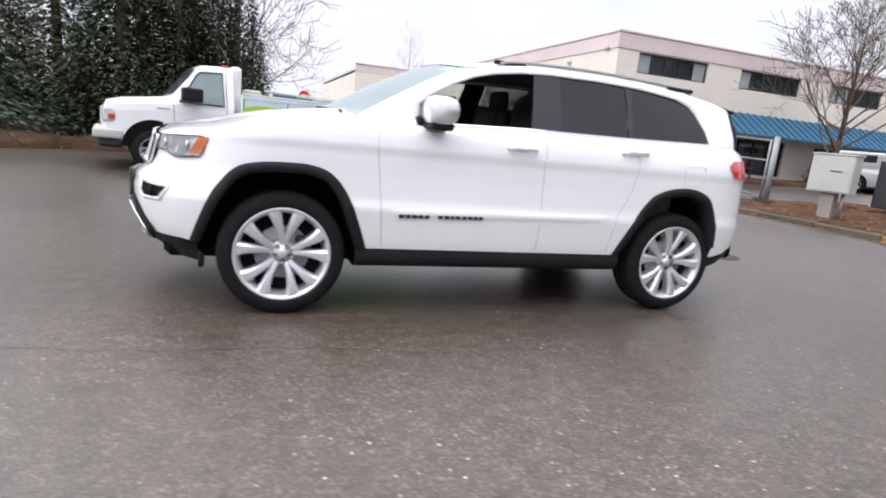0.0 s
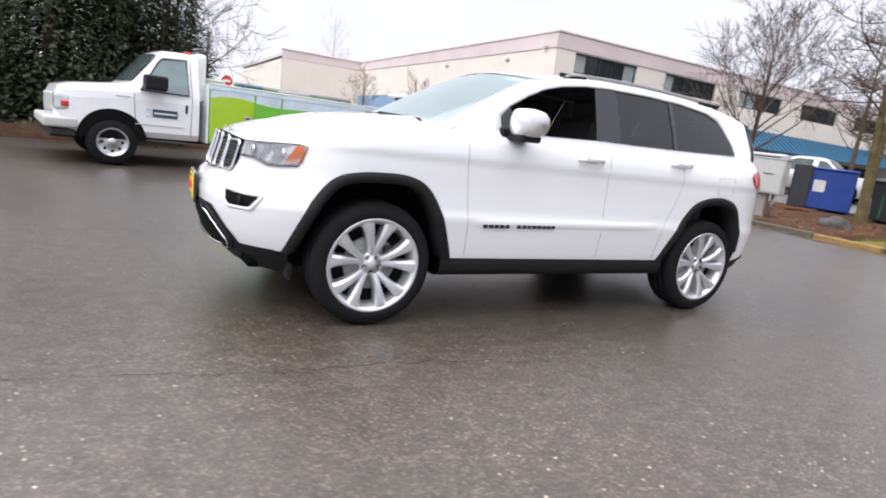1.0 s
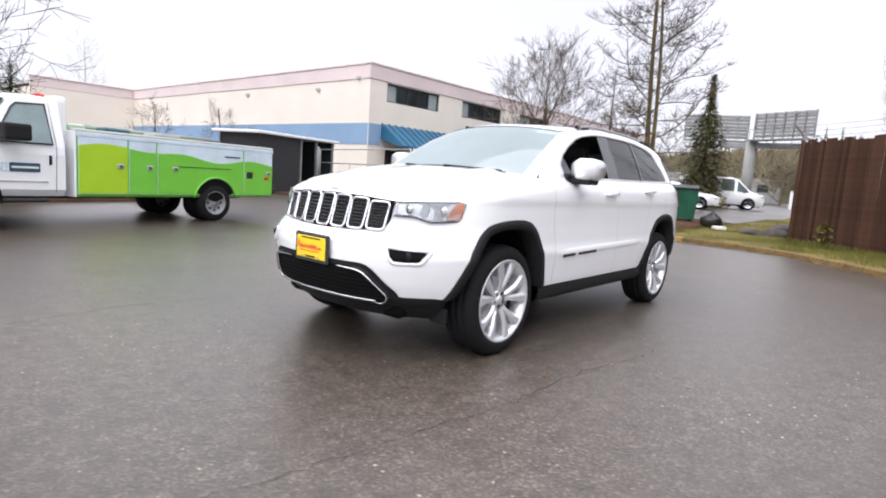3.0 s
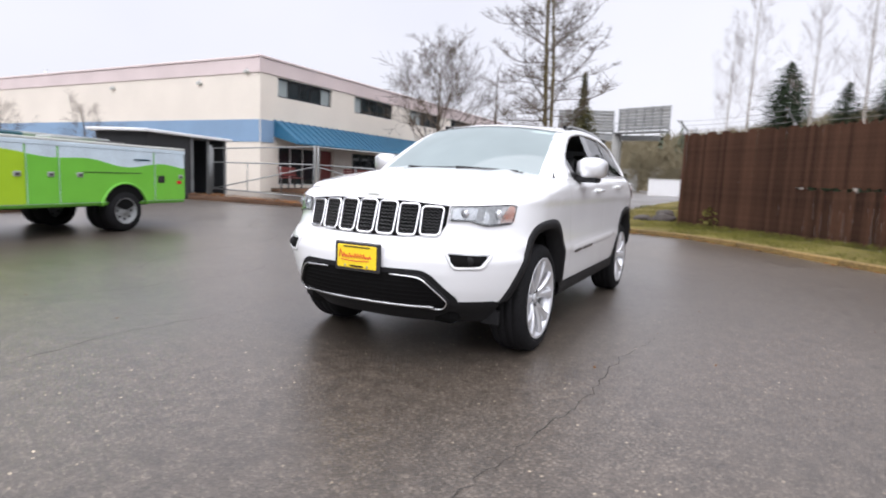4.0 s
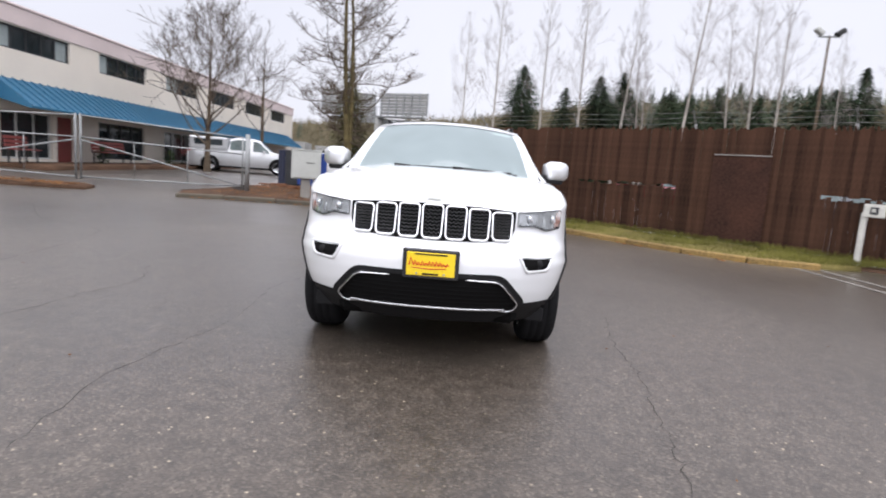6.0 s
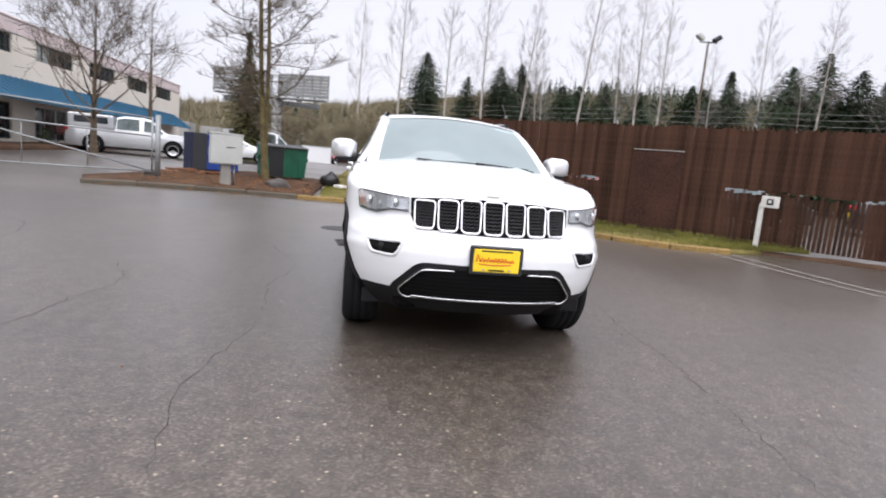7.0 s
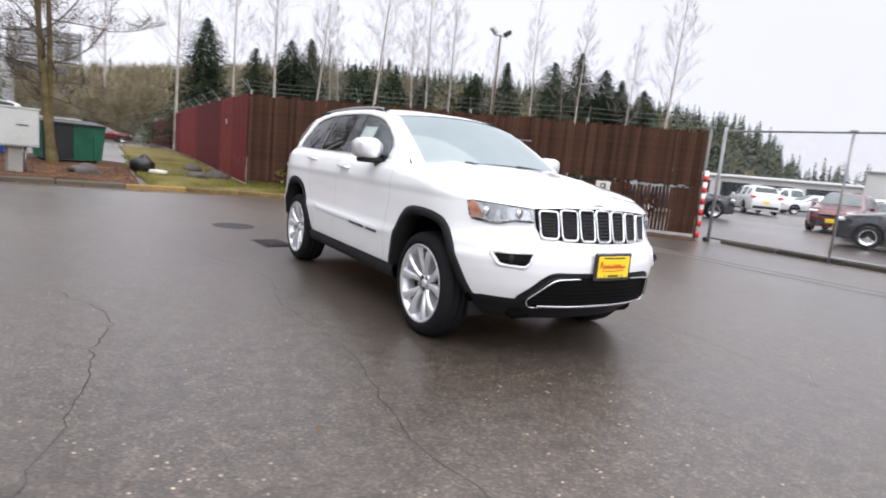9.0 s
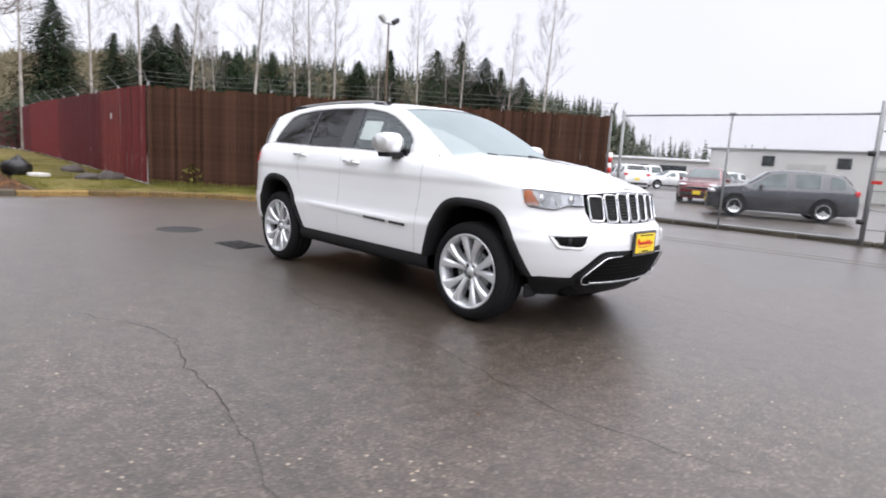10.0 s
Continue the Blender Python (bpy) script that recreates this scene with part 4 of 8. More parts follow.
        for lx, ins, yo in ((0.86, 0.03, 0.90), (0.845, 0.0, 0.96), (0.845, 0.0, 1.05), (0.865, 0.012, 1.10), (0.90, 0.035, 1.125)):
            cx, cz = 0.0, 1.335
            hw, hh = 0.092 - ins * 0.9, 0.088 - ins
            rows.append([(0.89 + (lx - 0.845) * 0.5 + hw * math.copysign(abs(math.cos(a)) ** 0.6, math.cos(a)), sgn * yo, cz + hh * math.copysign(abs(math.sin(a)) ** 0.6, math.sin(a))) for a in (2 * math.pi * q / 20 for q in range(20))])
        vs = quads(bm, rows, close=True)
        bm.faces.new(vs[-1])
        bm.faces.new(vs[0])
        bmesh.ops.recalc_face_normals(bm, faces=bm.faces)
        mir = part("door_mirror", bm, MIRROR_CAP, car, "chrome door mirror cap", smooth=True)
        bm = bmesh.new()
        bx(bm, (0.90, sgn * 0.965, 1.243), (0.15, 0.22, 0.050), 0.014)
        bx(bm, (0.86, sgn * 0.875, 1.262), (0.16, 0.05, 0.07), 0.015)
        part("mirror_arm", bm, BLACK_TRIM, mir)
        bm = bmesh.new()
        bx(bm, (0.975, sgn * 1.00, 1.335), (0.012, 0.17, 0.115), 0.004)
        part("mirror_face", bm, CHROME, mir)
        # lamps
        lamp = [(0.548, 1.032), (0.70, 1.042), (0.850, 1.053), (0.870, 1.044), (0.866, 0.985), (0.856, 0.934), (0.80, 0.924), (0.745, 0.919), (0.70, 0.934), (0.665, 0.947), (0.548, 0.945)]
        lamp = [(sgn * y, z) for y, z in lamp]
        hl = part("headlight", on_front(bmesh.new(), lamp, 0.004), BEZEL, car, smooth=True)
        inner_poly = [(sgn * y, z) for y, z in ((0.56, 1.020), (0.69, 1.029), (0.685, 0.955), (0.56, 0.957))]
        part("reflector", on_front(bmesh.new(), inner_poly, 0.006), REFLECTOR, hl, smooth=True)
        blade = [(sgn * y, z) for y, z in ((0.728, 1.018), (0.752, 0.985), (0.748, 0.935), (0.716, 0.945), (0.722, 0.975))]
        part("reflector_blade", on_front(bmesh.new(), blade, 0.009, 2), REFLECTOR, hl, smooth=True)
        # stepped corner of the lamp: bright faces to the front, amber ones to the side
        bright, amber = bmesh.new(), bmesh.new()
        steps = 9
        ya, yb = 0.802, 0.864
        for q in range(steps):
            y0, y1 = ya + (yb - ya) * q / steps, ya + (yb - ya) * (q + 1) / steps
            lo = lerp((0.745, 0.80, 0.856, 0.87), (0.925, 0.930, 0.941, 0.96), (y0 + y1) / 2)
            hi = lerp((0.70, 0.850, 0.87), (1.034, 1.046, 1.038), (y0 + y1) / 2)
            hi = lo + (hi - lo) * min(1.0, 0.30 + 0.70 * q / 5)
            xa, xb = front_x(y0, 1.0) - 0.012, front_x(y1, 1.0) - 0.012
            a0, a1 = y0 - 0.0012, y1 + 0.0012
            b0, b1 = y1 + 0.0012, y1 - 0.0012
            quads(bright, [[(xa, sgn * a0, lo), (xa, sgn * a1, lo)], [(xa, sgn * a0, hi), (xa, sgn * a1, hi)]])
            quads(amber, [[(xa, sgn * b0, lo), (xb, sgn * b1, lo)], [(xa, sgn * b0, hi), (xb, sgn * b1, hi)]])
        part("corner_reflector", bright, REFLECTOR, hl)
        part("turn_lens", amber, AMBER, hl, "amber side lens")
        part("lamp_brow", front_line([(sgn * y, z) for y, z in ((0.556, 0.953), (0.665, 0.955), (0.70, 0.943), (0.745, 0.928), (0.80, 0.933), (0.848, 0.942))], 0.016, 0.0045, 6, False), CHROME, hl, "bright rim along the lamp's foot", smooth=True)
        for py in (0.62, 0.785):
            bm = bmesh.new()
            lathe(bm, [(0.0, -0.004), (0.020, -0.003), (0.027, 0.004), (0.030, 0.0), (0.032, 0.012)], 20, "x", (front_x(py, 0.990) - 0.012, sgn * py, 0.990))
            part("projector", bm, CHROME, hl, smooth=True)
        part("lamp_edge", front_line(lamp, 0.020, 0.0036), GLOSS_BLACK, hl, smooth=True)
        part("lamp_cover", on_front(bmesh.new(), lamp, 0.022), LENS, hl, smooth=True).visible_shadow = False
        fog = rounded([(sgn * y, z) for y, z in ((0.570, 0.758), (0.805, 0.748), (0.768, 0.668), (0.622, 0.662))], 0.02)
        fp = part("fog_recess", on_front(bmesh.new(), [(y * 0.9 + sgn * 0.068, 0.711 + (z - 0.711) * 0.80) for y, z in fog], 0.009, 6), DARK, car, smooth=True)
        part("fog_bezel", front_line(fog, 0.002, 0.012), CAR_WHITE, fp, smooth=True)
        bm = bmesh.new()
        lathe(bm, [(0.0, -0.006), (0.022, -0.004), (0.028, 0.004)], 18, "x", (front_x(0.70, 0.71) - 0.006, sgn * 0.705, 0.710))
        part("fog_lamp", bm, BLACK_TRIM, fp, smooth=True)
        # tail lamp, reflector, fuel flap seam
        tail = [(3.31, 1.165), (3.36, 1.205), (3.62, 1.22), (3.745, 1.215), (3.76, 1.07), (3.58, 1.06), (3.37, 1.085)]
        part("tail_light", on_side(bmesh.new(), tail, 0.010, sgn, 2), RED_LENS, car, smooth=True)
        if sgn < 0:
            fl = rounded([(2.86, 1.13), (3.06, 1.14), (3.06, 1.00), (2.88, 0.99)], 0.03)
            p = [(x, sgn * (side_y(x, z) + 0.001), z) for x, z in fl]
            part("fuel_flap_seam", tube(bmesh.new(), p + p[:2], 0.0016, 4), BOX_GREY, car)
        for x in (0.0, 2.915):
            wheel(car, x, sgn)
    # nose: grille with seven slots
    gp = [(-0.535, 1.036), (-0.30, 1.054), (0.0, 1.060), (0.30, 1.054), (0.535, 1.036), (0.53, 0.92), (0.50, 0.850), (0.25, 0.834), (0.0, 0.830), (-0.25, 0.834), (-0.50, 0.850), (-0.53, 0.92)]
    grille = part("grille", on_front(bmesh.new(), gp, 0.005, 8), DARK, car, "black grille with seven chrome-rimmed slots", smooth=True)
    for k in range(7):
        yc = (k - 3) * 0.1485
        top, bot = 1.049 - 0.03 * (abs(yc) / 0.5) ** 2, 0.842 + 0.012 * (abs(yc) / 0.5) ** 2
        sl = rounded([(yc - 0.066, top), (yc + 0.066, top), (yc + 0.060, bot), (yc - 0.060, bot)], 0.028)
        rim = part("grille_slot", front_line(sl, 0.014, 0.0085), CHROME, grille, smooth=True)
        bm = bmesh.new()
        for a in np.linspace(bot + 0.012, top - 0.010, 9):
            zig = []
            for q in range(9):
                y = yc - 0.056 + 0.112 * q / 8
                zig.append((front_x(y, a) - 0.009, y, a + (0.006 if q % 2 else -0.006)))
            tube(bm, zig, 0.0028, 4)
        ms = part("slot_mesh", bm, GRILLE_GREY, rim)
        ms["kind"] = "stuff"
    # lower intake, chrome surround, chin
    lo = rounded([(-0.455, 0.610), (0.455, 0.610), (0.595, 0.440), (0.555, 0.385), (-0.555, 0.385), (-0.595, 0.440)], 0.05)
    sur = rounded([(-0.475, 0.642), (0.475, 0.642), (0.640, 0.455), (0.600, 0.372), (-0.600, 0.372), (-0.640, 0.455)], 0.06)
    part("intake_frame", on_front(bmesh.new(), sur, 0.006, 9), BLACK_TRIM, car, "matt black intake surround", smooth=True)
    intake = part("lower_intake", on_front(bmesh.new(), lo, 0.010, 9), DARK, car, smooth=True)
    part("intake_surround", front_line([(y * 0.99, 0.490 + (z - 0.490) * 0.93) for y, z in lo], 0.036, 0.0052), CHROME, intake, smooth=True)
    part("intake_lip", front_line([(y * 0.99, 0.490 + (z - 0.490) * 0.96) for y, z in lo], 0.012, 0.011), BLACK_TRIM, intake, smooth=True)
    for a in np.linspace(0.42, 0.56, 6):
        w = lerp((0.40, 0.44, 0.56), (0.55, 0.565, 0.46), a)
        bm = tube(bmesh.new(), [(front_x(y, a) - 0.012, y, a) for y in np.linspace(-w, w, 25)], 0.003, 4)
        part("intake_bar", bm, DARK, intake)
    bm = bmesh.new()
    quads(bm, [[(front_x(y, z) - off, y, z) for y in np.linspace(-0.50, 0.50, 25)] for z, off in ((0.394, 0.030), (0.399, 0.038), (0.409, 0.036), (0.412, 0.022))])
    bmesh.ops.recalc_face_normals(bm, faces=bm.faces)
    part("intake_strip", bm, SATIN, intake, "bright strip under the intake", smooth=True)
    bm = white_shell(lambda x: 0.285 + 0.03 * max(0, min(1, (x + 0.4) / 0.8)) + 0.10 * max(0, min(1, (x - 3.2) / 0.4)), lambda x: 0.445 + 0.06 * max(0, min(1, (x - 3.3) / 0.3)), 6, False)
    for v in bm.verts:
        v.co.y *= 0.985
        v.co.x = v.co.x + 0.012 if v.co.x < 0 else v.co.x - 0.006
    part("lower_cladding", bm, BLACK_TRIM, car, smooth=True)
    # black corner of the bumper beside the intake
    for sgn in (-1, 1):
        cor = [(sgn * y, z) for y, z in ((0.50, 0.47), (0.62, 0.445), (0.80, 0.445), (0.80, 0.40), (0.52, 0.38))]
        part("bumper_corner", on_front(bmesh.new(), cor, 0.003), BLACK_TRIM, car, smooth=True)
    # number plate board
    xb = front_x(0, 0.69) - 0.012
    plate = part("plate_frame", box((xb - 0.002, -0.015, 0.690), (0.022, 0.350, 0.188), 0.008), GLOSS_BLACK, car)
    card = part("plate_card", box((xb - 0.014, -0.015, 0.690), (0.006, 0.300, 0.145), 0.004), PLATE_YELLOW, plate, "yellow dealer card with red script")
    rngp = random.Random(5)
    for z, w, h in ((0.752, 0.20, 0.008), (0.630, 0.10, 0.010)):
        part("printed_bar", box((xb - 0.0185, -0.015, z), (0.003, w, h)), BLACK_TRIM, card)
    bm = bmesh.new()
    y = 0.118
    for q in range(11):
        tall = 0.050 if q == 0 else rngp.choice((0.016, 0.020, 0.030))
        y1 = y - (0.026 if q == 0 else 0.020)
        tube(bm, [(xb - 0.0185, y, 0.680), (xb - 0.0185, y - 0.008, 0.680 + tall), (xb - 0.0185, y1, 0.684)], 0.0042, 4)
        y = y1 - 0.002
    tube(bm, [(xb - 0.0185, 0.10, 0.667), (xb - 0.0185, 0.0, 0.662), (xb - 0.0185, -0.11, 0.668)], 0.003, 4)
    part("printed_scrawl", bm, RED_INK, card)
    for y in (-0.10, 0.07):
        bm = bmesh.new()
        tube(bm, [(xb - 0.016, y, 0.632), (xb - 0.022, y, 0.632)], 0.007, 8)
        part("plate_screw", bm, STEEL, plate)
    part("hood_mark", box((front_x(0, 1.075) - 0.002, 0, 1.082), (0.004, 0.085, 0.016), 0.002), BOX_GREY, car, "small grey mark on the hood's edge")
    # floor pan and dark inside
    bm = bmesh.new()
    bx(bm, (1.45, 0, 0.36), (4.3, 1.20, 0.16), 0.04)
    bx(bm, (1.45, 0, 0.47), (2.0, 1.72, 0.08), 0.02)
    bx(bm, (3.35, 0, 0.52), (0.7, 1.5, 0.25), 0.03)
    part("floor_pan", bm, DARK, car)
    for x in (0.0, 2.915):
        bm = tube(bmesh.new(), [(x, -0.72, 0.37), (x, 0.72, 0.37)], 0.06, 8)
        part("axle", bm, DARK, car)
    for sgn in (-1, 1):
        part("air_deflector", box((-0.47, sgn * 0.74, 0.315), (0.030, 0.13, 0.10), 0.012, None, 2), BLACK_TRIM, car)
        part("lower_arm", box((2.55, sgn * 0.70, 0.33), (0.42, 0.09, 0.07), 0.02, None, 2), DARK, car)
    part("exhaust_box", box((3.35, 0.35, 0.40), (0.34, 0.55, 0.17), 0.06, None, 3), IRON, car)
    # seats, dash, wheel
    for y in (-0.38, 0.38):
        bm = bmesh.new()
        bx(bm, (1.42, y, 0.82), (0.52, 0.52, 0.20), 0.06, None, 2)
        bx(bm, (1.78, y, 1.16), (0.14, 0.50, 0.62), 0.06, Matrix.Translation((1.78, y, 1.1)) @ Matrix.Rotation(radians(14), 4, "Y") @ Matrix.Translation((-1.78, -y, -1.1)), 2)
        st = part("front_seat", bm, SEAT, car, smooth=False)
        part("headrest", box((1.88, y, 1.52), (0.10, 0.26, 0.19), 0.04, None, 2), SEAT, st)
    bm = bmesh.new()
    bx(bm, (2.55, 0, 0.85), (0.5, 1.4, 0.2), 0.06)
    bx(bm, (2.88, 0, 1.12), (0.16, 1.38, 0.55), 0.05)
    rs = part("rear_seat", bm, SEAT, car)
    for y in (-0.42, 0.42):
        part("headrest", box((2.95, y, 1.46), (0.10, 0.26, 0.16), 0.04, None, 2), SEAT, rs)
    bm = bmesh.new()
    rows = [[(x, y, z) for y in (-0.80, -0.4, 0, 0.4, 0.80)] for x, z in ((0.42, 1.16), (0.60, 1.225), (0.85, 1.22), (0.98, 1.13), (0.95, 0.80))]
    quads(bm, rows, flip=True)
    part("dashboard", bm, SEAT, car, smooth=True)
    bm = bmesh.new()
    cyc = [Vector((1.12 + 0.06 * math.cos(a) * 0.4, -0.38 + 0.185 * math.sin(a), 1.12 + 0.17 * math.cos(a))) for a in (2 * math.pi * q / 24 for q in range(26))]
    tube(bm, cyc, 0.016, 6)
    tube(bm, [(1.10, -0.56, 1.12), (1.10, -0.20, 1.12)], 0.02, 5)
    tube(bm, [(1.10, -0.38, 1.12), (0.92, -0.38, 1.06)], 0.03, 6)
    part("steering_wheel", bm, SEAT, car, smooth=True)
    part("inner_mirror", box((0.98, 0, 1.60), (0.03, 0.24, 0.07), 0.015), GLOSS_BLACK, ws)
    # headlining and inner door cards
    bm = bmesh.new()
    rows = []
    for i in range(12):
        x = 1.30 + 2.2 * i / 11
        y, z = roof_edge(x)
        rows.append([(x, s * (y - 0.03), z - 0.03 + 0.05 * (1 - abs(s) ** 2.4)) for s in (-1, -0.5, 0, 0.5, 1)])
    quads(bm, rows)
    part("headlining", bm, mat("grey_headlining", (0.16, 0.16, 0.155), 0.9), car, smooth=True)
    for sgn in (-1, 1):
        bm = bmesh.new()
        quads(bm, [[(x, sgn * 0.80, 0.5), (x, sgn * 0.83, 1.0), (x, sgn * 0.85, belt_z(x) - 0.012), (x, sgn * (side_y(x, belt_z(x)) - 0.040), belt_z(x) - 0.004)] for x in np.linspace(0.5, 2.9, 20)])
        part("door_card", bm, SEAT, car, smooth=True)
    bm = box((3.48, 0, 0.95), (0.05, 1.5, 0.75), 0.01)
    part("cargo_panel", bm, SEAT, car)
    # price sheets inside the panes
    pr = [(1.30, 1.36), (1.58, 1.37), (1.60, 1.55), (1.33, 1.54)]
    part("price_sheet", cabin_patch(pr, -0.020, 1, 1), mat("white_paper", (0.80, 0.82, 0.80), 0.7, var=0.06, scale=18), car, "white price sheet stuck in the window")
    bm = bmesh.new()
    quads(bm, [[Vector(screen_point(-0.86 + 0.26 * j / 4, h)) + Vector((0.01, 0, -0.006)) for j in range(5)] for h in (0.815, 0.885)])
    part("screen_sticker", bm, mat("white_sticker", (0.80, 0.80, 0.78), 0.6), ws)
    return car


suv = build_suv()


# ---- slatted fence, gates ----
def slat_mesh(name, z0, z1, w, material, ragged, seed):
    r = random.Random(seed)
    bm = bmesh.new()
    n = 4
    rows = []
    for i in range(n + 1):
        z = z0 + (z1 - z0) * i / n
        b = 0.004 * math.sin(i * 2.1 + seed)
        if i == n:
            top = [r.uniform(-ragged, ragged) for _ in range(2)]
        else:
            top = (0, 0)
        rows.append([(-w / 2, b, z + top[0]), (-w / 4, b - 0.006, z + top[0]), (w / 4, b - 0.006, z + top[1]), (w / 2, b, z + top[1]), (w / 4, b + 0.006, z + top[1]), (-w / 4, b + 0.006, z + top[0])])
    vs = quads(bm, rows, close=True)
    bm.faces.new(vs[0])
    bm.faces.new(vs[-1][::-1])
    bmesh.ops.recalc_face_normals(bm, faces=bm.faces)
    me = bpy.data.meshes.new(name)
    bm.to_mesh(me)
    bm.free()
    me.materials.append(material)
    return me


def fence_run(root, a, b, height, material, singly, seed, worn, rise=0.0):
    """Slats in a chain-link run from a to b; those past the first `singly` metres go into one mesh."""
    r = random.Random(seed)
    d = (b - a)
    length = d.length
    ang = math.atan2(d.y, d.x)
    pitch = 0.088
    tall = [slat_mesh("slat", 0.03, height, 0.096, material, 0.05, seed + k) for k in range(5)]
    upper = [slat_mesh("slat", 1.10 + 0.022 * k, height, 0.096, material, 0.05, seed + 10 + k) for k in range(3)]
    lower = [slat_mesh("slat", 0.03, 1.03 + 0.02 * k, 0.085 + 0.003 * (k % 3), material, 0.02, seed + 20 + k) for k in range(5)]
    picket = [slat_mesh("slat", 0.03, 1.04 + 0.015 * k, 0.066 + 0.004 * (k % 3), material, 0.02, seed + 30 + k) for k in range(5)]
    n = int(length / pitch)
    rest = bmesh.new()
    for i in range(n):
        s = (i + 0.5) * pitch
        p = a + d * (s / length)
        z = ground_z(p.x, p.y) + 0.10
        m = Matrix.Translation((p.x, p.y, z)) @ Matrix.Rotation(ang, 4, "Z") @ Matrix.Rotation(radians(r.uniform(-0.25, 0.25)), 4, "Y") @ Matrix.Rotation(radians(r.uniform(-5, 5)), 4, "Z")
        f = s / length
        m = m @ Matrix.Diagonal((1, 1, 1 + rise * f / height, 1))
        pieces = [r.choice(tall)]
        if worn:
            loose = noise.noise(Vector((s * 1.1, 3.3, seed)))
            if 0.72 < f < 0.99:
                pieces = [r.choice(upper), r.choice(picket if f > 0.83 and loose > -0.25 else lower)]
            elif 0.26 < f < 0.54 and loose > -0.1 or f > 0.08 and loose > 0.3:
                pieces = [r.choice(upper), r.choice(lower)]
        for me in pieces:
            if s < singly:
                ob = new("slat", me)
                ob.parent = root
                ob.matrix_basis = m
            else:
                k = len(rest.verts)
                rest.from_mesh(me)
                rest.verts.ensure_lookup_table()
                for v in rest.verts[k:]:
                    v.co = m @ v.co
    if len(rest.verts):
        ob = part("far_slats", rest, material, root)
        ob["kind"] = "stuff"
    else:
        rest.free()
    return ang, length


def barbed_top(root, a, b, top, lean, seed, rise=0.0):
    d = b - a
    n = max(2, int(d.length / 2.9))
    side = Vector((-d.y, d.x)).normalized() * lean
    back = Vector((-d.y, d.x)).normalized() * (-0.06 if Vector((-d.y, d.x)).dot(-a) > 0 else 0.06)
    for i in range(n + 1):
        p = a + d * (i / n)
        z = ground_z(p.x, p.y) + 0.08
        height = top + rise * i / n
        bm = bmesh.new()
        q = p + back
        tube(bm, [(q.x, q.y, z - 0.1), (q.x, q.y, z + height + 0.10)], 0.034, 8)
        post = part("post", bm, IRON_WIRE, root, smooth=True)
        bm = bmesh.new()
        tube(bm, [(q.x, q.y, z + height + 0.08), (q.x + side.x * 0.28, q.y + side.y * 0.28, z + height + 0.36)], 0.014, 5)
        part("barb_arm", bm, IRON_WIRE, post)
    bm = bmesh.new()
    q = back
    tube(bm, [(p.x + q.x, p.y + q.y, ground_z(p.x, p.y) - 0.02 + top + rise * i / 8) for i, p in ((i, a + d * (i / 8)) for i in range(9))], 0.021, 6)
    part("top_rail", bm, IRON_WIRE, root, smooth=True)
    r = random.Random(seed)
    for h in (0.12, 0.23, 0.33):
        bm = bmesh.new()
        pts = []
        m = n * 6
        for i in range(m + 1):
            p = a + d * (i / m)
            sag = 0.03 * math.sin(math.pi * ((i % 6) / 6)) + r.uniform(-0.008, 0.008)
            e = side * (h - 0.08)
            pts.append((p.x + q.x + e.x, p.y + q.y + e.y, ground_z(p.x, p.y) + 0.08 + top + rise * i / m + h - sag))
        tube(bm, pts, 0.0045, 3)
        part("barbed_wire", bm, IRON_WIRE, root)


def build_fences():
    brown = thing("slatted_fence", "rust-brown privacy slats in a tall chain-link fence, many broken", "fence")
    fence_run(brown, FC, FE, 2.38, SLAT_BROWN, 40.0, 3, True, 0.14)
    barbed_top(brown, FC, FE, 2.40, -1, 4, 0.14)
    red = thing("slatted_fence", "dark red slatted fence with barbed wire beside the lawn", "fence")
    ra = FC + Vector((0.06, 0.02))
    rd = (FR - ra).normalized()
    for s0, s1, paint, singly in ((0.0, 2.6, SLAT_RED, 9.0), (2.6, 5.0, SLAT_BRIGHT, 9.0), (5.0, 13.0, SLAT_MAROON, 7.0), (13.0, 22.0, SLAT_RED, 0.0), (22.0, (FR - ra).length, SLAT_MAROON, 0.0)):
        fence_run(red, ra + rd * s0, ra + rd * s1, 2.42, paint, singly, 9 + int(s0), False)
    barbed_top(red, FC + Vector((0.06, 0.02)), FR, 2.44, 1, 8)
    p = FC + (FR - FC) * (3.6 / (FR - FC).length)
    part("tag", box((p.x, p.y + 0.05, 1.95), (0.09, 0.012, 0.16), 0.003), STRIPE_WHITE, red, "small white tag")
    # a darker patched panel and a pale batten on the brown fence
    d = (FE - FC).normalized()
    for s, w, z0, z1 in ((6.95, 1.15, 0.12, 1.92),):
        c = FC + d * s
        nrm = Vector((d.y, -d.x)) * 0.035
        m = Matrix.Translation((c.x + nrm.x, c.y + nrm.y, (z0 + z1) / 2 + 0.12)) @ Matrix.Rotation(math.atan2(d.y, d.x), 4, "Z")
        pl = part("patch_panel", box((0, 0, 0), (w, 0.016, z1 - z0), 0.004, m), SHEET_BROWN, brown, "dark rust-brown sheet patch")
        for o in (-0.012, 0.012):
            part("batten", box((0, o, (z1 - z0) / 2 + 0.015), (w * 0.96, 0.03, 0.022), 0.004, m), CONCRETE, pl)


build_fences()


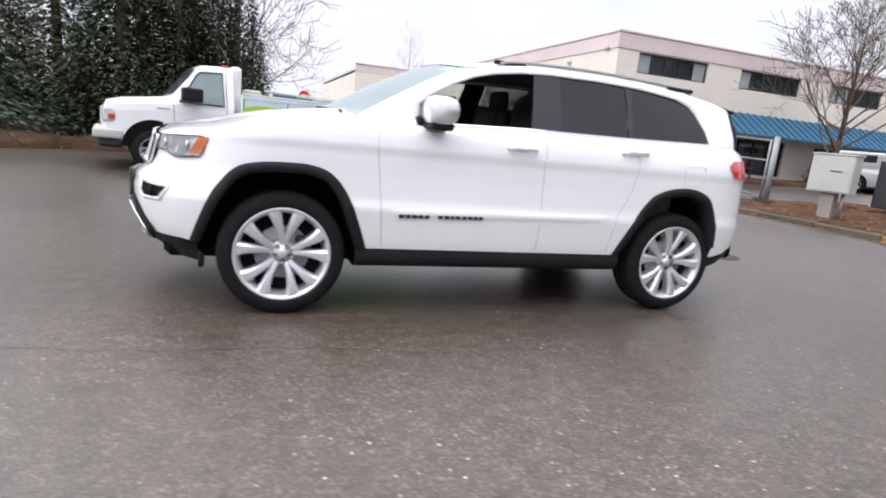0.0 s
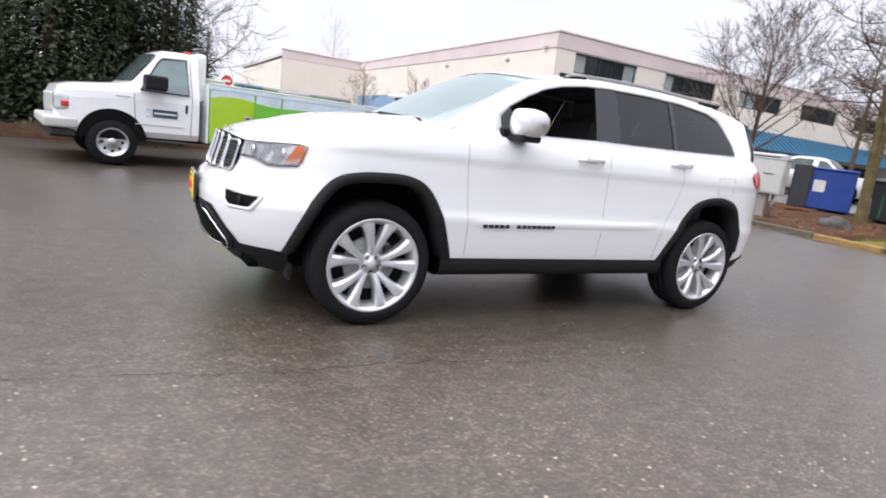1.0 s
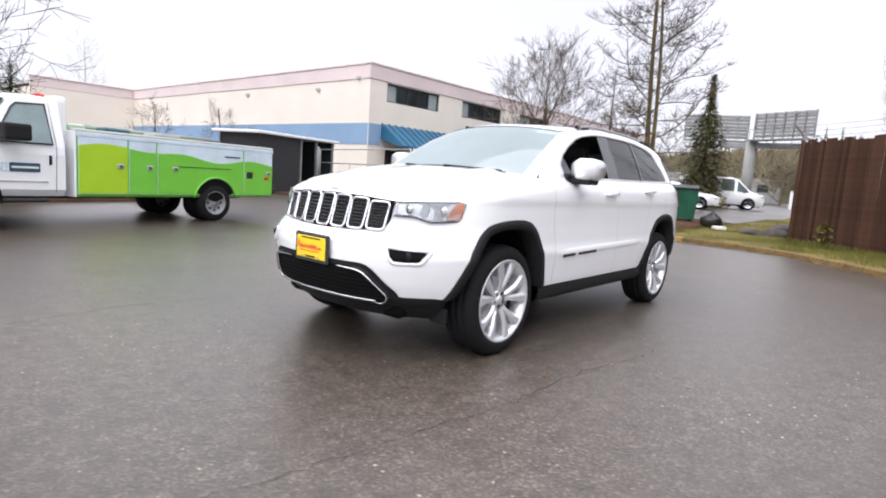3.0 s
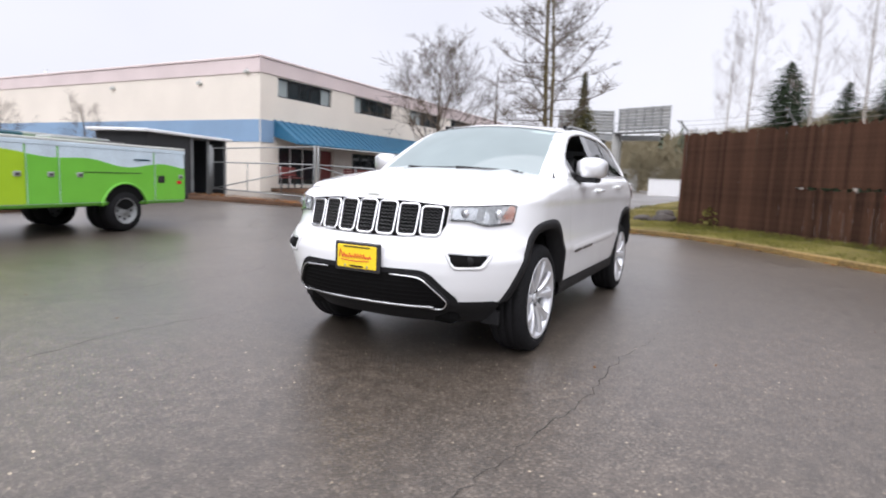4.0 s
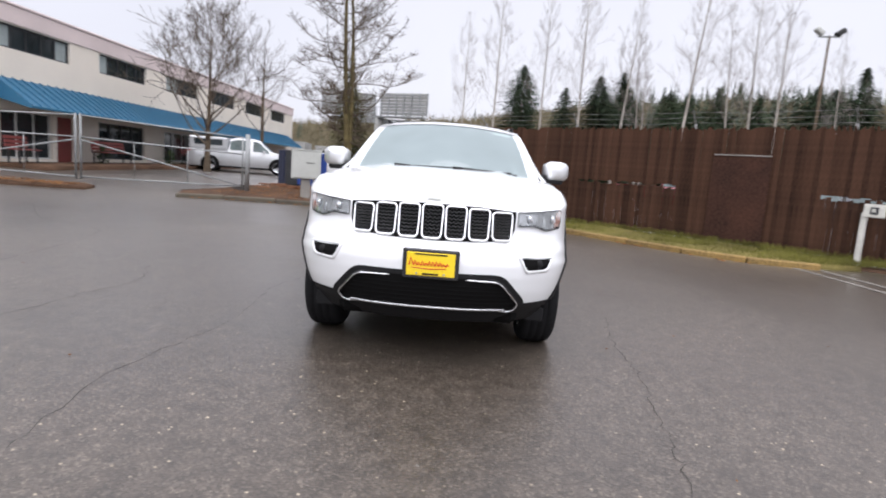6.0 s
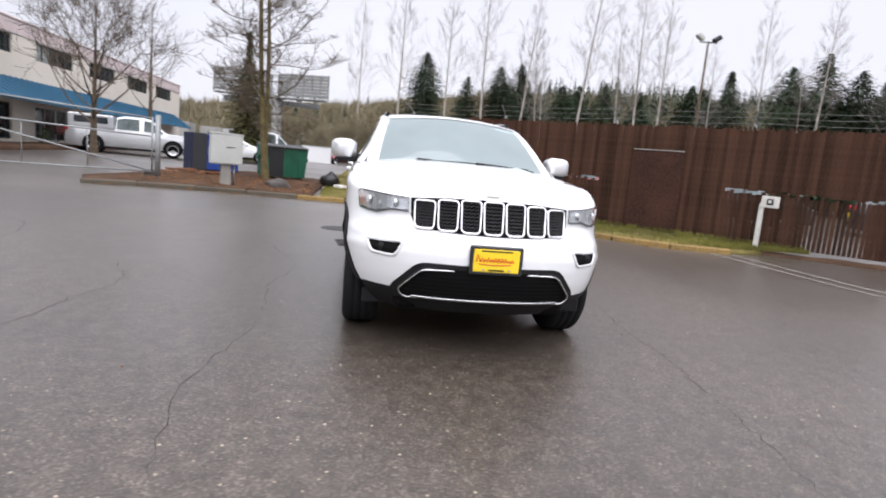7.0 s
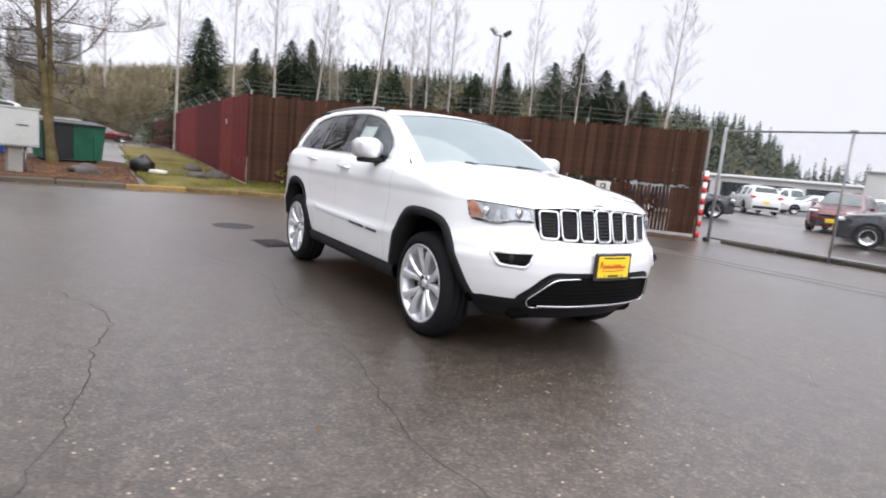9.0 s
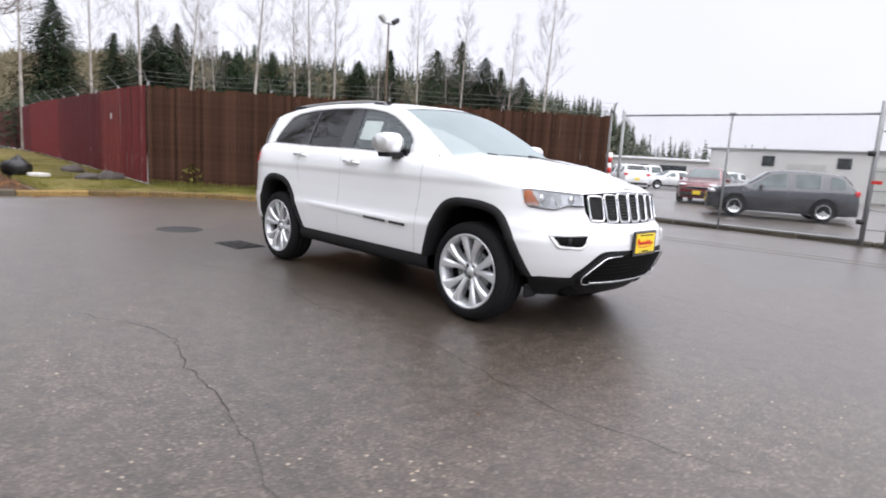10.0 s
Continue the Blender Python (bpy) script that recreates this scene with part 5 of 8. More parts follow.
def wire_mesh(bm, a, b, z0, z1, pitch, r):
    """Diagonal chain-link wires between two posts."""
    d = (b - a)
    length, h = d.length, z1 - z0
    u = d.normalized()
    for sgn in (1, -1):
        s = -h
        while s < length:
            s0, s1 = (s, s + h)
            za, zb = (z0, z1) if sgn > 0 else (z1, z0)
            lo, hi = max(0, s0), min(length, s1)
            if hi > lo:
                z_lo = za + (zb - za) * (lo - s0) / h
                z_hi = za + (zb - za) * (hi - s0) / h
                p, q = a + u * lo, a + u * hi
                tube(bm, [(p.x, p.y, z_lo), (q.x, q.y, z_hi)], r, 3, False)
            s += pitch
    return bm


def chain_gate():
    g = thing("chain_link_gate", "tall galvanised chain-link sliding gate in a steel tube frame", "gate")
    a, b = Vector((4.62, -9.95)), Vector((-0.80, -10.35))
    mid = a + (b - a) * 0.485
    for p, h, r in ((a, 2.80, 0.040), (mid, 2.71, 0.025), (b, 2.95, 0.05)):
        part("post", tube(bmesh.new(), [(p.x, p.y, 0), (p.x, p.y, h)], r, 10), LOT_STEEL, g, smooth=True)
    for z in (2.70, 0.12):
        part("rail", tube(bmesh.new(), [(a.x, a.y, z), (b.x, b.y, z)], 0.024, 8), LOT_STEEL, g, smooth=True)
    part("cap", box((mid.x, mid.y, 2.72), (0.16, 0.07, 0.06), 0.015), LOT_STEEL, g)
    w = part("wire_mesh", wire_mesh(bmesh.new(), a, b, 0.12, 2.70, 0.070, 0.0011), LOT_STEEL, g)
    w["kind"] = "stuff"
    # the ladder-like tail of the gate with its rollers
    c = b + Vector((-0.42, -0.02))
    part("post", tube(bmesh.new(), [(c.x, c.y, 0), (c.x, c.y, 3.0)], 0.05, 10), LOT_STEEL, g, smooth=True)
    for z in (0.35, 0.75, 1.15, 1.55, 1.95, 2.35, 2.7):
        part("rung", tube(bmesh.new(), [(b.x, b.y, z), (c.x, c.y, z)], 0.018, 6), LOT_STEEL, g)
    for z in (0.5, 1.9):
        part("roller", lathe(bmesh.new(), [(0.0, -0.05), (0.07, -0.05), (0.075, 0.0), (0.07, 0.05), (0.0, 0.05)], 16, "z", (b.x + 0.06, b.y + 0.09, z)), IRON, g, smooth=True)
    part("red_marker", box((b.x - 0.1, b.y + 0.06, 1.32), (0.18, 0.02, 0.07), 0.005), STRIPE_RED, g, "red marker plate")
    # on to the next field of fence
    e = c + Vector((-7.0, -0.4))
    for p in (c + (e - c) * 0.5, e):
        part("post", tube(bmesh.new(), [(p.x, p.y, 0), (p.x, p.y, 2.73)], 0.03, 8), LOT_STEEL, g, smooth=True)
    part("rail", tube(bmesh.new(), [(c.x, c.y, 2.70), (e.x, e.y, 2.70)], 0.022, 8), LOT_STEEL, g, smooth=True)
    # wheel and bracket at the gate's foot
    part("guide_wheel", lathe(bmesh.new(), [(0.0, -0.02), (0.06, -0.02), (0.065, 0.0), (0.06, 0.02), (0.0, 0.02)], 14, "y", (a.x + 0.02, a.y + 0.10, 0.07)), IRON, g, smooth=True)



def gate_kerb():
    k = thing("gate_kerb", "low dark wet concrete sill under the sliding gate", "kerb", kind="structure")
    for i in range(9):
        x = 4.4 - 1.35 * i
        y = -10.28 - 0.055 * (4.4 - x)
        part("sill_stone", box((x - 0.66, y, 0.03), (1.335, 0.34, 0.12), 0.02, None), KERB_DARK, k)


chain_gate()
gate_kerb()


def striped_post():
    s = thing("striped_post", "red and white striped guard post beside the fence end", "post", pose(4.72, -9.62, 0.0))
    part("pole", tube(bmesh.new(), [(0, 0, 0), (0, 0, 1.72)], 0.050, 12), STRIPE_WHITE, s, smooth=True)
    for i in range(6):
        z0 = 0.10 + 0.27 * i
        part("stripe", tube(bmesh.new(), [(0, 0, z0), (0, 0, z0 + 0.145)], 0.052, 12), STRIPE_RED, s, smooth=True)
    return s


striped_post()


def sign_post():
    s = thing("sign_post", "white wooden post with a small square white sign", "sign", pose(6.30, -7.62, 0.10, 0, 0, 38))
    part("post", box((0, 0, 0.48), (0.09, 0.09, 0.98), 0.008), SIGN_WHITE, s)
    b = part("board", box((-0.16, 0.06, 1.02), (0.34, 0.02, 0.24), 0.005), SIGN_WHITE, s)
    part("mark", box((-0.16, 0.075, 1.02), (0.13, 0.012, 0.13), 0.002), WIN_FRAME, b, "dark square mark")
    part("mark_light", box((-0.155, 0.083, 1.025), (0.06, 0.010, 0.06), 0.002), SIGN_WHITE, b)
    return s


sign_post()


def pipe_gate():
    """A pair of tube gates across the drive to the shopfronts."""
    p1, pc, p2 = Vector((11.7, 6.05)), Vector((10.75, 10.35)), Vector((9.9, 14.4))
    for a, b, flip in ((p1, pc, 1), (p2, pc, -1)):
        g = thing("tube_gate", "galvanised tube gate leaf with a diagonal brace", "gate", group="tube gates")
        za, zb = ground_z(a.x, a.y) + 0.1, ground_z(b.x, b.y) + 0.02
        part("hinge_post", tube(bmesh.new(), [(a.x, a.y, za - 0.1), (a.x, a.y, za + 1.62)], 0.070, 10), LOT_STEEL, g, smooth=True)
        e = a + (b - a) * 0.985
        part("stile", tube(bmesh.new(), [(e.x, e.y, zb + 0.08), (e.x, e.y, zb + 1.85)], 0.030, 8), LOT_STEEL, g, smooth=True)
        s = a + (b - a) * 0.03
        part("stile", tube(bmesh.new(), [(s.x, s.y, za + 0.08), (s.x, s.y, za + 1.55)], 0.026, 8), LOT_STEEL, g, smooth=True)
        for h0, h1 in ((1.52, 1.80), (1.05, 1.22), (0.14, 0.14)):
            part("rail", tube(bmesh.new(), [(s.x, s.y, za + h0), (e.x, e.y, zb + h1)], 0.021, 8), LOT_STEEL, g, smooth=True)
        part("brace", tube(bmesh.new(), [(s.x, s.y, za + 0.14), (e.x, e.y, zb + 1.15)], 0.020, 8), LOT_STEEL, g, smooth=True)
        for t in (0.35, 0.68):
            c = s + (e - s) * t
            zc = za + (zb - za) * t
            part("upright", tube(bmesh.new(), [(c.x, c.y, zc + 0.14), (c.x, c.y, zc + 1.05 + 0.17 * t)], 0.015, 6), LOT_STEEL, g, smooth=True)


pipe_gate()


# ---- two-storey commercial building ----
BX0, BX1, BY, BD = 13.5, 47.0, 15.7, 41.0
ROOF, FOOT = 5.86, 0.25


def wall_with_holes(a0, a1, z0, z1, holes, place, t=0.25):
    """A wall from a0 to a1 with rectangular openings (a, b, lo, hi); place(a, depth, z) gives the point."""
    xs = sorted({a0, a1, *[h[0] for h in holes], *[h[1] for h in holes]})
    zs = sorted({z0, z1, *[h[2] for h in holes], *[h[3] for h in holes]})
    bm = bmesh.new()

    def solid(x, z):
        return not any(h[0] < x < h[1] and h[2] < z < h[3] for h in holes)
    cache = {}

    def v(a, d, z):
        k = (round(a, 4), d, round(z, 4))
        if k not in cache:
            cache[k] = bm.verts.new(place(a, d, z))
        return cache[k]
    for x, x2 in zip(xs, xs[1:]):
        for z, z2 in zip(zs, zs[1:]):
            if solid((x + x2) / 2, (z + z2) / 2):
                bm.faces.new((v(x, 0, z), v(x2, 0, z), v(x2, 0, z2), v(x, 0, z2)))
                bm.faces.new((v(x, t, z), v(x, t, z2), v(x2, t, z2), v(x2, t, z)))
    for a, b, lo, hi in holes:
        for q in (((a, 0, lo), (b, 0, lo), (b, t, lo), (a, t, lo)), ((a, 0, hi), (a, t, hi), (b, t, hi), (b, 0, hi)),
                  ((a, 0, lo), (a, t, lo), (a, t, hi), (a, 0, hi)), ((b, 0, lo), (b, 0, hi), (b, t, hi), (b, t, lo))):
            try:
                bm.faces.new([v(*p) for p in q])
            except ValueError:
                pass
    bmesh.ops.recalc_face_normals(bm, faces=bm.faces)
    return bm


def window_unit(parent, a, b, lo, hi, panes, frame_mat, blinds=(), name="window", deep=0.12):
    """A framed window in the front wall; x from a to b."""
    fw = 0.055
    bm = bmesh.new()
    y = BY + deep
    for x, z, sx, sz in (((a + b) / 2, lo + fw / 2, b - a, fw), ((a + b) / 2, hi - fw / 2, b - a, fw), (a + fw / 2, (lo + hi) / 2, fw, hi - lo), (b - fw / 2, (lo + hi) / 2, fw, hi - lo)):
        bx(bm, (x, y, z), (sx, 0.07, sz), 0.006)
    for i in range(1, panes):
        x = a + (b - a) * i / panes
        bx(bm, (x, y, (lo + hi) / 2), (fw * 0.7, 0.06, hi - lo - fw), 0.005)
    w = part(name, bm, frame_mat, parent)
    for i in range(panes):
        x0, x1 = a + (b - a) * i / panes, a + (b - a) * (i + 1) / panes
        part("pane", box(((x0 + x1) / 2, y + 0.03, (lo + hi) / 2), (x1 - x0 - 0.01, 0.012, hi - lo - 0.04)), BLIND if i in blinds else WIN_GLASS, w)
    return w


def main_building():
    b = thing("commercial_building", "two-storey cream concrete building with blue awning and band", "building")
    tops = [(14.5, 18.05), (19.85, 23.4), (25.25, 28.8), (30.6, 34.1), (36.0, 39.6), (41.3, 44.8)]
    shops = [(14.55, 17.0, 0.62, 2.30), (17.25, 18.25, 0.42, 2.28), (19.75, 23.25, 0.72, 2.28), (25.1, 29.2, 0.72, 2.28), (30.6, 34.0, 0.72, 2.28), (36.0, 39.6, 0.72, 2.28)]
    holes = [(p, q, 4.36, 5.17) for p, q in tops] + shops
    front = lambda a, d, z: (a, BY + d, z)
    part("front_wall", wall_with_holes(BX0, BX1, FOOT, 5.20, holes, front), CREAM, b)
    part("side_wall", wall_with_holes(BY + 0.003, BD, FOOT, 5.20, [], lambda a, d, z: (BX0 + d, a, z)), CREAM, b)
    part("wing_wall", wall_with_holes(7.4, BX0, FOOT, 5.20, [], lambda a, d, z: (a, BD - 0.2 + d, z)), CREAM, b)
    part("wing_wall", wall_with_holes(BD, 64.0, FOOT, 5.20, [], lambda a, d, z: (7.4 + d, a, z)), CREAM, b)
    bm = bmesh.new()
    bx(bm, ((BX0 + BX1) / 2 - 0.02, BY + 0.09, 5.50), (BX1 - BX0 + 0.10, 0.26, 0.60), 0.02)
    bx(bm, (BX0 + 0.09, (BY + BD) / 2, 5.50), (0.26, BD - BY - 0.05, 0.60), 0.02)
    bx(bm, ((7.4 + BX0) / 2, BD - 0.09, 5.50), (BX0 - 7.3, 0.26, 0.60), 0.02)
    part("fascia", bm, PINK, b, "pinkish fascia under the roof edge")
    bm = bmesh.new()
    bx(bm, ((BX0 + BX1) / 2, BY + 0.10, 5.85), (BX1 - BX0 + 0.22, 0.36, 0.10), 0.02)
    bx(bm, (BX0 + 0.10, (BY + BD) / 2, 5.85), (0.36, BD - BY, 0.10), 0.02)
    bx(bm, ((7.4 + BX0) / 2, BD - 0.1, 5.85), (BX0 - 7.2, 0.36, 0.10), 0.02)
    part("roof_edge", bm, PINK, b)
    bm = bmesh.new()
    for (x0, y0, x1, y1) in ((BX0 + 0.2, BY + 0.2, BX1, 40.0), (BX0 + 0.2, 40.0, BX1, 64.0), (7.5, BD, BX0 + 0.2, 64.0)):
        bx(bm, ((x0 + x1) / 2, (y0 + y1) / 2, 5.55), (x1 - x0, y1 - y0, 0.2))
    part("roof", bm, GREY_WALL, b)
    bm = bmesh.new()
    bx(bm, (BX0 - 0.011, (BY + BD) / 2 + 0.02, 2.86), (0.022, BD - BY - 0.06, 0.92))
    bx(bm, ((BX0 + 14.25) / 2, BY - 0.011, 2.86), (14.25 - BX0 - 0.02, 0.022, 0.92))
    part("paint_band", bm, BLUE_BAND, b, "blue-grey painted band")
    for i, (p, q) in enumerate(tops):
        window_unit(b, p, q, 4.36, 5.17, 5, WIN_FRAME, (0, 4) if i in (0,) else (0,) if i == 1 else (0, 1) if i == 2 else ())
    for k, (p, q, lo, hi) in enumerate(shops):
        if k == 1:
            d = part("shop_door", box(((p + q) / 2, BY + 0.16, (lo + hi) / 2), (q - p - 0.02, 0.06, hi - lo - 0.02), 0.01), RED_DOOR, b)
            part("door_handle", box((p + 0.12, BY + 0.11, 1.4), (0.03, 0.05, 0.25), 0.008), STEEL, d)
        else:
            window_unit(b, p, q, lo, hi, 4 if q - p > 3 else 3, WHITE_FRAME if k in (0, 3) else WIN_FRAME, (), "shop_window")
    bm = bmesh.new()
    bx(bm, (16.6, BY + 1.3, 1.4), (4.2, 0.1, 2.4))
    bx(bm, (30.6, BY + 1.1, 2.9), (33.2, 0.1, 5.0))
    bx(bm, (30.6, BY + 0.7, 3.4), (33.0, 1.2, 0.12))
    part("inner_partition", bm, NAVY, b)
    # cameras and vents on the walls
    for x, y, z in ((BX0 - 0.08, BY + 0.7, 5.25), (BX0 - 0.06, BY + 3.6, 4.9), (BX0 - 0.06, 25.5, 4.9)):
        l = part("wall_lamp", box((x, y, z), (0.16, 0.22, 0.14), 0.03), BOX_GREY, b)
        part("bracket", box((x + 0.05, y, z + 0.1), (0.05, 0.05, 0.1), 0.01), STEEL, l)
    for x, y, h in ((BX0 + 1.0, 27.0, 0.3), (BX0 + 0.8, 33.0, 0.45), (19.0, BY + 5, 0.3)):
        part("roof_pipe", tube(bmesh.new(), [(x, y, 5.6), (x, y, 5.9 + h)], 0.06, 8), STEEL, b, smooth=True)
    # awning with standing seams
    x0, x1, yo, zt, zb = 14.25, 45.5, 1.35, 3.36, 2.38
    bm = bmesh.new()
    prof = [(BY - 0.005, zt), (BY - yo, zb + 0.05), (BY - yo, zb - 0.02), (BY - yo + 0.06, zb - 0.02), (BY - 0.005, zb + 0.3)]
    vs = quads(bm, [[(x, y, z) for y, z in prof] for x in (x0, x1)], close=True)
    bm.faces.new(vs[0])
    bm.faces.new(vs[1][::-1])
    bmesh.ops.recalc_face_normals(bm, faces=bm.faces)
    aw = part("awning", bm, AWNING, b, "blue standing-seam metal awning")
    n = int((x1 - x0) / 0.42)
    dy, dz = -yo, zb + 0.05 - zt
    me = None
    for i in range(n + 1):
        x = x0 + 0.03 + (x1 - x0 - 0.06) * i / n
        if me is None:
            bm = bmesh.new()
            quads(bm, [[(ox, BY + oy, zt + oz) for ox, oz in ((-0.022, 0.0), (-0.022, 0.05), (0.022, 0.05), (0.022, 0.0))] if False else [(ox, BY + oy, zt + oz + up) for ox, up in ((-0.022, 0.0), (-0.018, 0.055), (0.018, 0.055), (0.022, 0.0))] for oy, oz in ((-0.01, 0.0), (dy, dz))])
            bmesh.ops.recalc_face_normals(bm, faces=bm.faces)
            ob = part("seam", bm, AWNING, aw)
            me = ob.data
        else:
            ob = new("seam", me)
            ob.parent = aw
        ob.matrix_basis = Matrix.Translation((x, 0, 0.002))
    # low planters and goods before the shops
    return b


main_building()


def shelter():
    s = thing("bin_shelter", "black framed shelter with a white flat roof", "shelter", pose(6.9, 13.6, ground_z(8, 13.6), 0, 0, 17))
    part("roof", box((2.1, 0.8, 2.00), (4.6, 2.0, 0.10), 0.02), WHITE_PAINT, s, "white flat roof")
    part("back_panel", box((2.1, 1.6, 1.0), (4.2, 0.06, 1.9), 0.01), WIN_FRAME, s)
    part("side_panel", box((0.05, 0.8, 1.0), (0.06, 1.6, 1.9), 0.01), WIN_FRAME, s)
    part("front_panel", box((1.1, 0.0, 1.0), (2.1, 0.06, 1.9), 0.01), WIN_FRAME, s)
    part("side_panel", box((4.15, 0.8, 1.0), (0.06, 1.6, 1.9), 0.01), WIN_FRAME, s)
    for x in (2.2, 3.1, 4.15):
        part("post", box((x, -0.03, 1.0), (0.08, 0.08, 2.0), 0.008), LOT_STEEL, s)
    return s


shelter()


def side_block():
    b = thing("warehouse", "plain pale grey warehouse behind the conifers", "building", pose(-26, 33, 0.1))
    part("wall", box((0, 4, 2.6), (26, 8, 5.2), 0.02), GREY_WALL, b)
    part("roof_edge", box((0, 4, 5.25), (26.3, 8.3, 0.16), 0.02), LOT_STEEL, b)
    part("low_wall", box((6, -8.0, 0.5), (18, 0.25, 1.1), 0.02), GREY_WALL, b)


side_block()


def lot_building():
    b = thing("workshop_building", "long pale grey workshop behind the parked cars", "building", pose(5.5, -46.5, 0.0, 0, 0, 4))
    part("wall", box((-1, -5, 1.85), (22, 10, 3.7), 0.02), GREY_WALL, b)
    part("roof_edge", box((-1, -5, 3.73), (22.3, 10.3, 0.14), 0.02), LOT_STEEL, b)
    for x in (5.6, 0.6, -5.4):
        w = part("window", box((x, 0.02, 2.85), (0.9, 0.08, 0.8), 0.01), WIN_FRAME, b)
        part("pane", box((x, 0.07, 2.85), (0.75, 0.02, 0.66)), WIN_GLASS, w)
    for x in (-9, -2.5, 3.0):
        part("roller_door", box((x, 0.03, 1.4), (2.6, 0.06, 2.6), 0.01), BOX_GREY, b)
    f = thing("showroom", "low far showroom with a pale roof and sign boards", "building", pose(38, -78, 0.2, 0, 0, 25))
    part("wall", box((0, 0, 1.6), (26, 9, 3.2), 0.02), GREY_WALL, f)
    part("roof", box((0, 0, 3.35), (27, 10, 0.3), 0.04), WHITE_PAINT, f)
    for x in (-10, -5, 0, 5, 10):
        w = part("window", box((x, 4.52, 1.5), (3.6, 0.06, 2.0), 0.01), WIN_FRAME, f)
        part("pane", box((x, 4.56, 1.5), (3.4, 0.03, 1.8)), WIN_GLASS, w)
    g = thing("storage_container", "white box container standing beyond the lawn", "container", pose(60.0, 5.1, 0.3, 0, 0, 4))
    part("wall", box((0, 0, 0.85), (4, 3.1, 1.7), 0.02), WHITE_PAINT, g)
    part("roof", box((0, 0, 1.74), (4.1, 3.2, 0.08), 0.02), GREY_WALL, g)
    h = thing("terrace_building", "pale low terraces at the foot of the hill", "building", pose(88, 14, 0.6, 0, 0, 8))
    for i in range(4):
        part("block", box((0, -22 + 13 * i, 1.6 + 0.4 * (i % 2)), (8, 11.5, 3.2), 0.02), BOARD, h)
        for j in range(4):
            part("window", box((-4.03, -25.5 + 13 * i + 2.5 * j, 2.0), (0.08, 1.3, 1.0), 0.01), WIN_GLASS, h)


lot_building()


def billboard():
    """Backs of two slatted boards on one column, beyond the street."""
    b = thing("billboard", "pair of weathered billboard backs on a steel column", "billboard", pose(45.0, 7.9, 0.15, 0, 0, 0))
    part("column", tube(bmesh.new(), [(0, -0.4, 0), (0, -0.4, 5.3)], 0.40, 14), BOARD, b, smooth=True)
    for y0, y1, x0, x1 in ((-4.6, -0.5, -1.4, 0.2), (0.3, 4.6, 1.4, -0.2)):
        d = Vector((x1 - x0, y1 - y0))
        ang = math.atan2(d.y, d.x)
        m = Matrix.Translation(((x0 + x1) / 2, (y0 + y1) / 2, 0)) @ Matrix.Rotation(ang, 4, "Z")
        n = 7
        face = None
        for k in range(n):
            bm = box((0, 0.03 * (k % 2), 5.72 + 0.262 * k), (d.length, 0.05, 0.235), 0.008, m)
            if face is None:
                face = part("board", bm, BOARD, b)
            else:
                part("plank", bm, BOARD, face)
        for i in range(7):
            part("rib", box((-d.length / 2 + d.length * i / 6, 0.12, 6.45), (0.09, 0.12, 1.95), 0.01, m), LOT_STEEL, face)
        for z in (5.75, 6.5, 7.25):
            part("stringer", box((0, 0.22, z), (d.length, 0.07, 0.07), 0.01, m), LOT_STEEL, face)
        part("catwalk", box((0, 0.55, 5.36), (d.length, 0.9, 0.10), 0.01, m), LOT_STEEL, face)
        for i in range(8):
            part("catwalk_post", box((-d.length / 2 + d.length * i / 7, 0.97, 5.75), (0.04, 0.04, 0.75), 0.004, m), LOT_STEEL, face)
        part("catwalk_rail", box((0, 0.97, 6.12), (d.length, 0.035, 0.035), 0.004, m), LOT_STEEL, face)
    part("beam", box((0, 0, 5.0), (0.4, 7.6, 0.4), 0.02), LOT_STEEL, b)
    return b


billboard()


def light_pole():
    p = thing("floodlight_pole", "tall wooden pole with two floodlights", "light pole", pose(21.6, -15.5, 0.2))
    part("pole", tube(bmesh.new(), [(0, 0, 0), (0, 0, 8.1)], [0.075, 0.045], 10), BARK, p, smooth=True)
    part("crossarm", tube(bmesh.new(), [(-0.1, 0.5, 8.0), (0.1, -0.5, 8.1)], 0.04, 6), LOT_STEEL, p)
    for s, e in ((1, 0.0), (-1, 0.0)):
        m = Matrix.Translation((0, s * 0.45, 8.25)) @ Matrix.Rotation(radians(s * 35), 4, "X")
        part("floodlight", box((0, 0, 0), (0.28, 0.42, 0.22), 0.04, m), BOX_GREY if s > 0 else IRON, p)


light_pole()


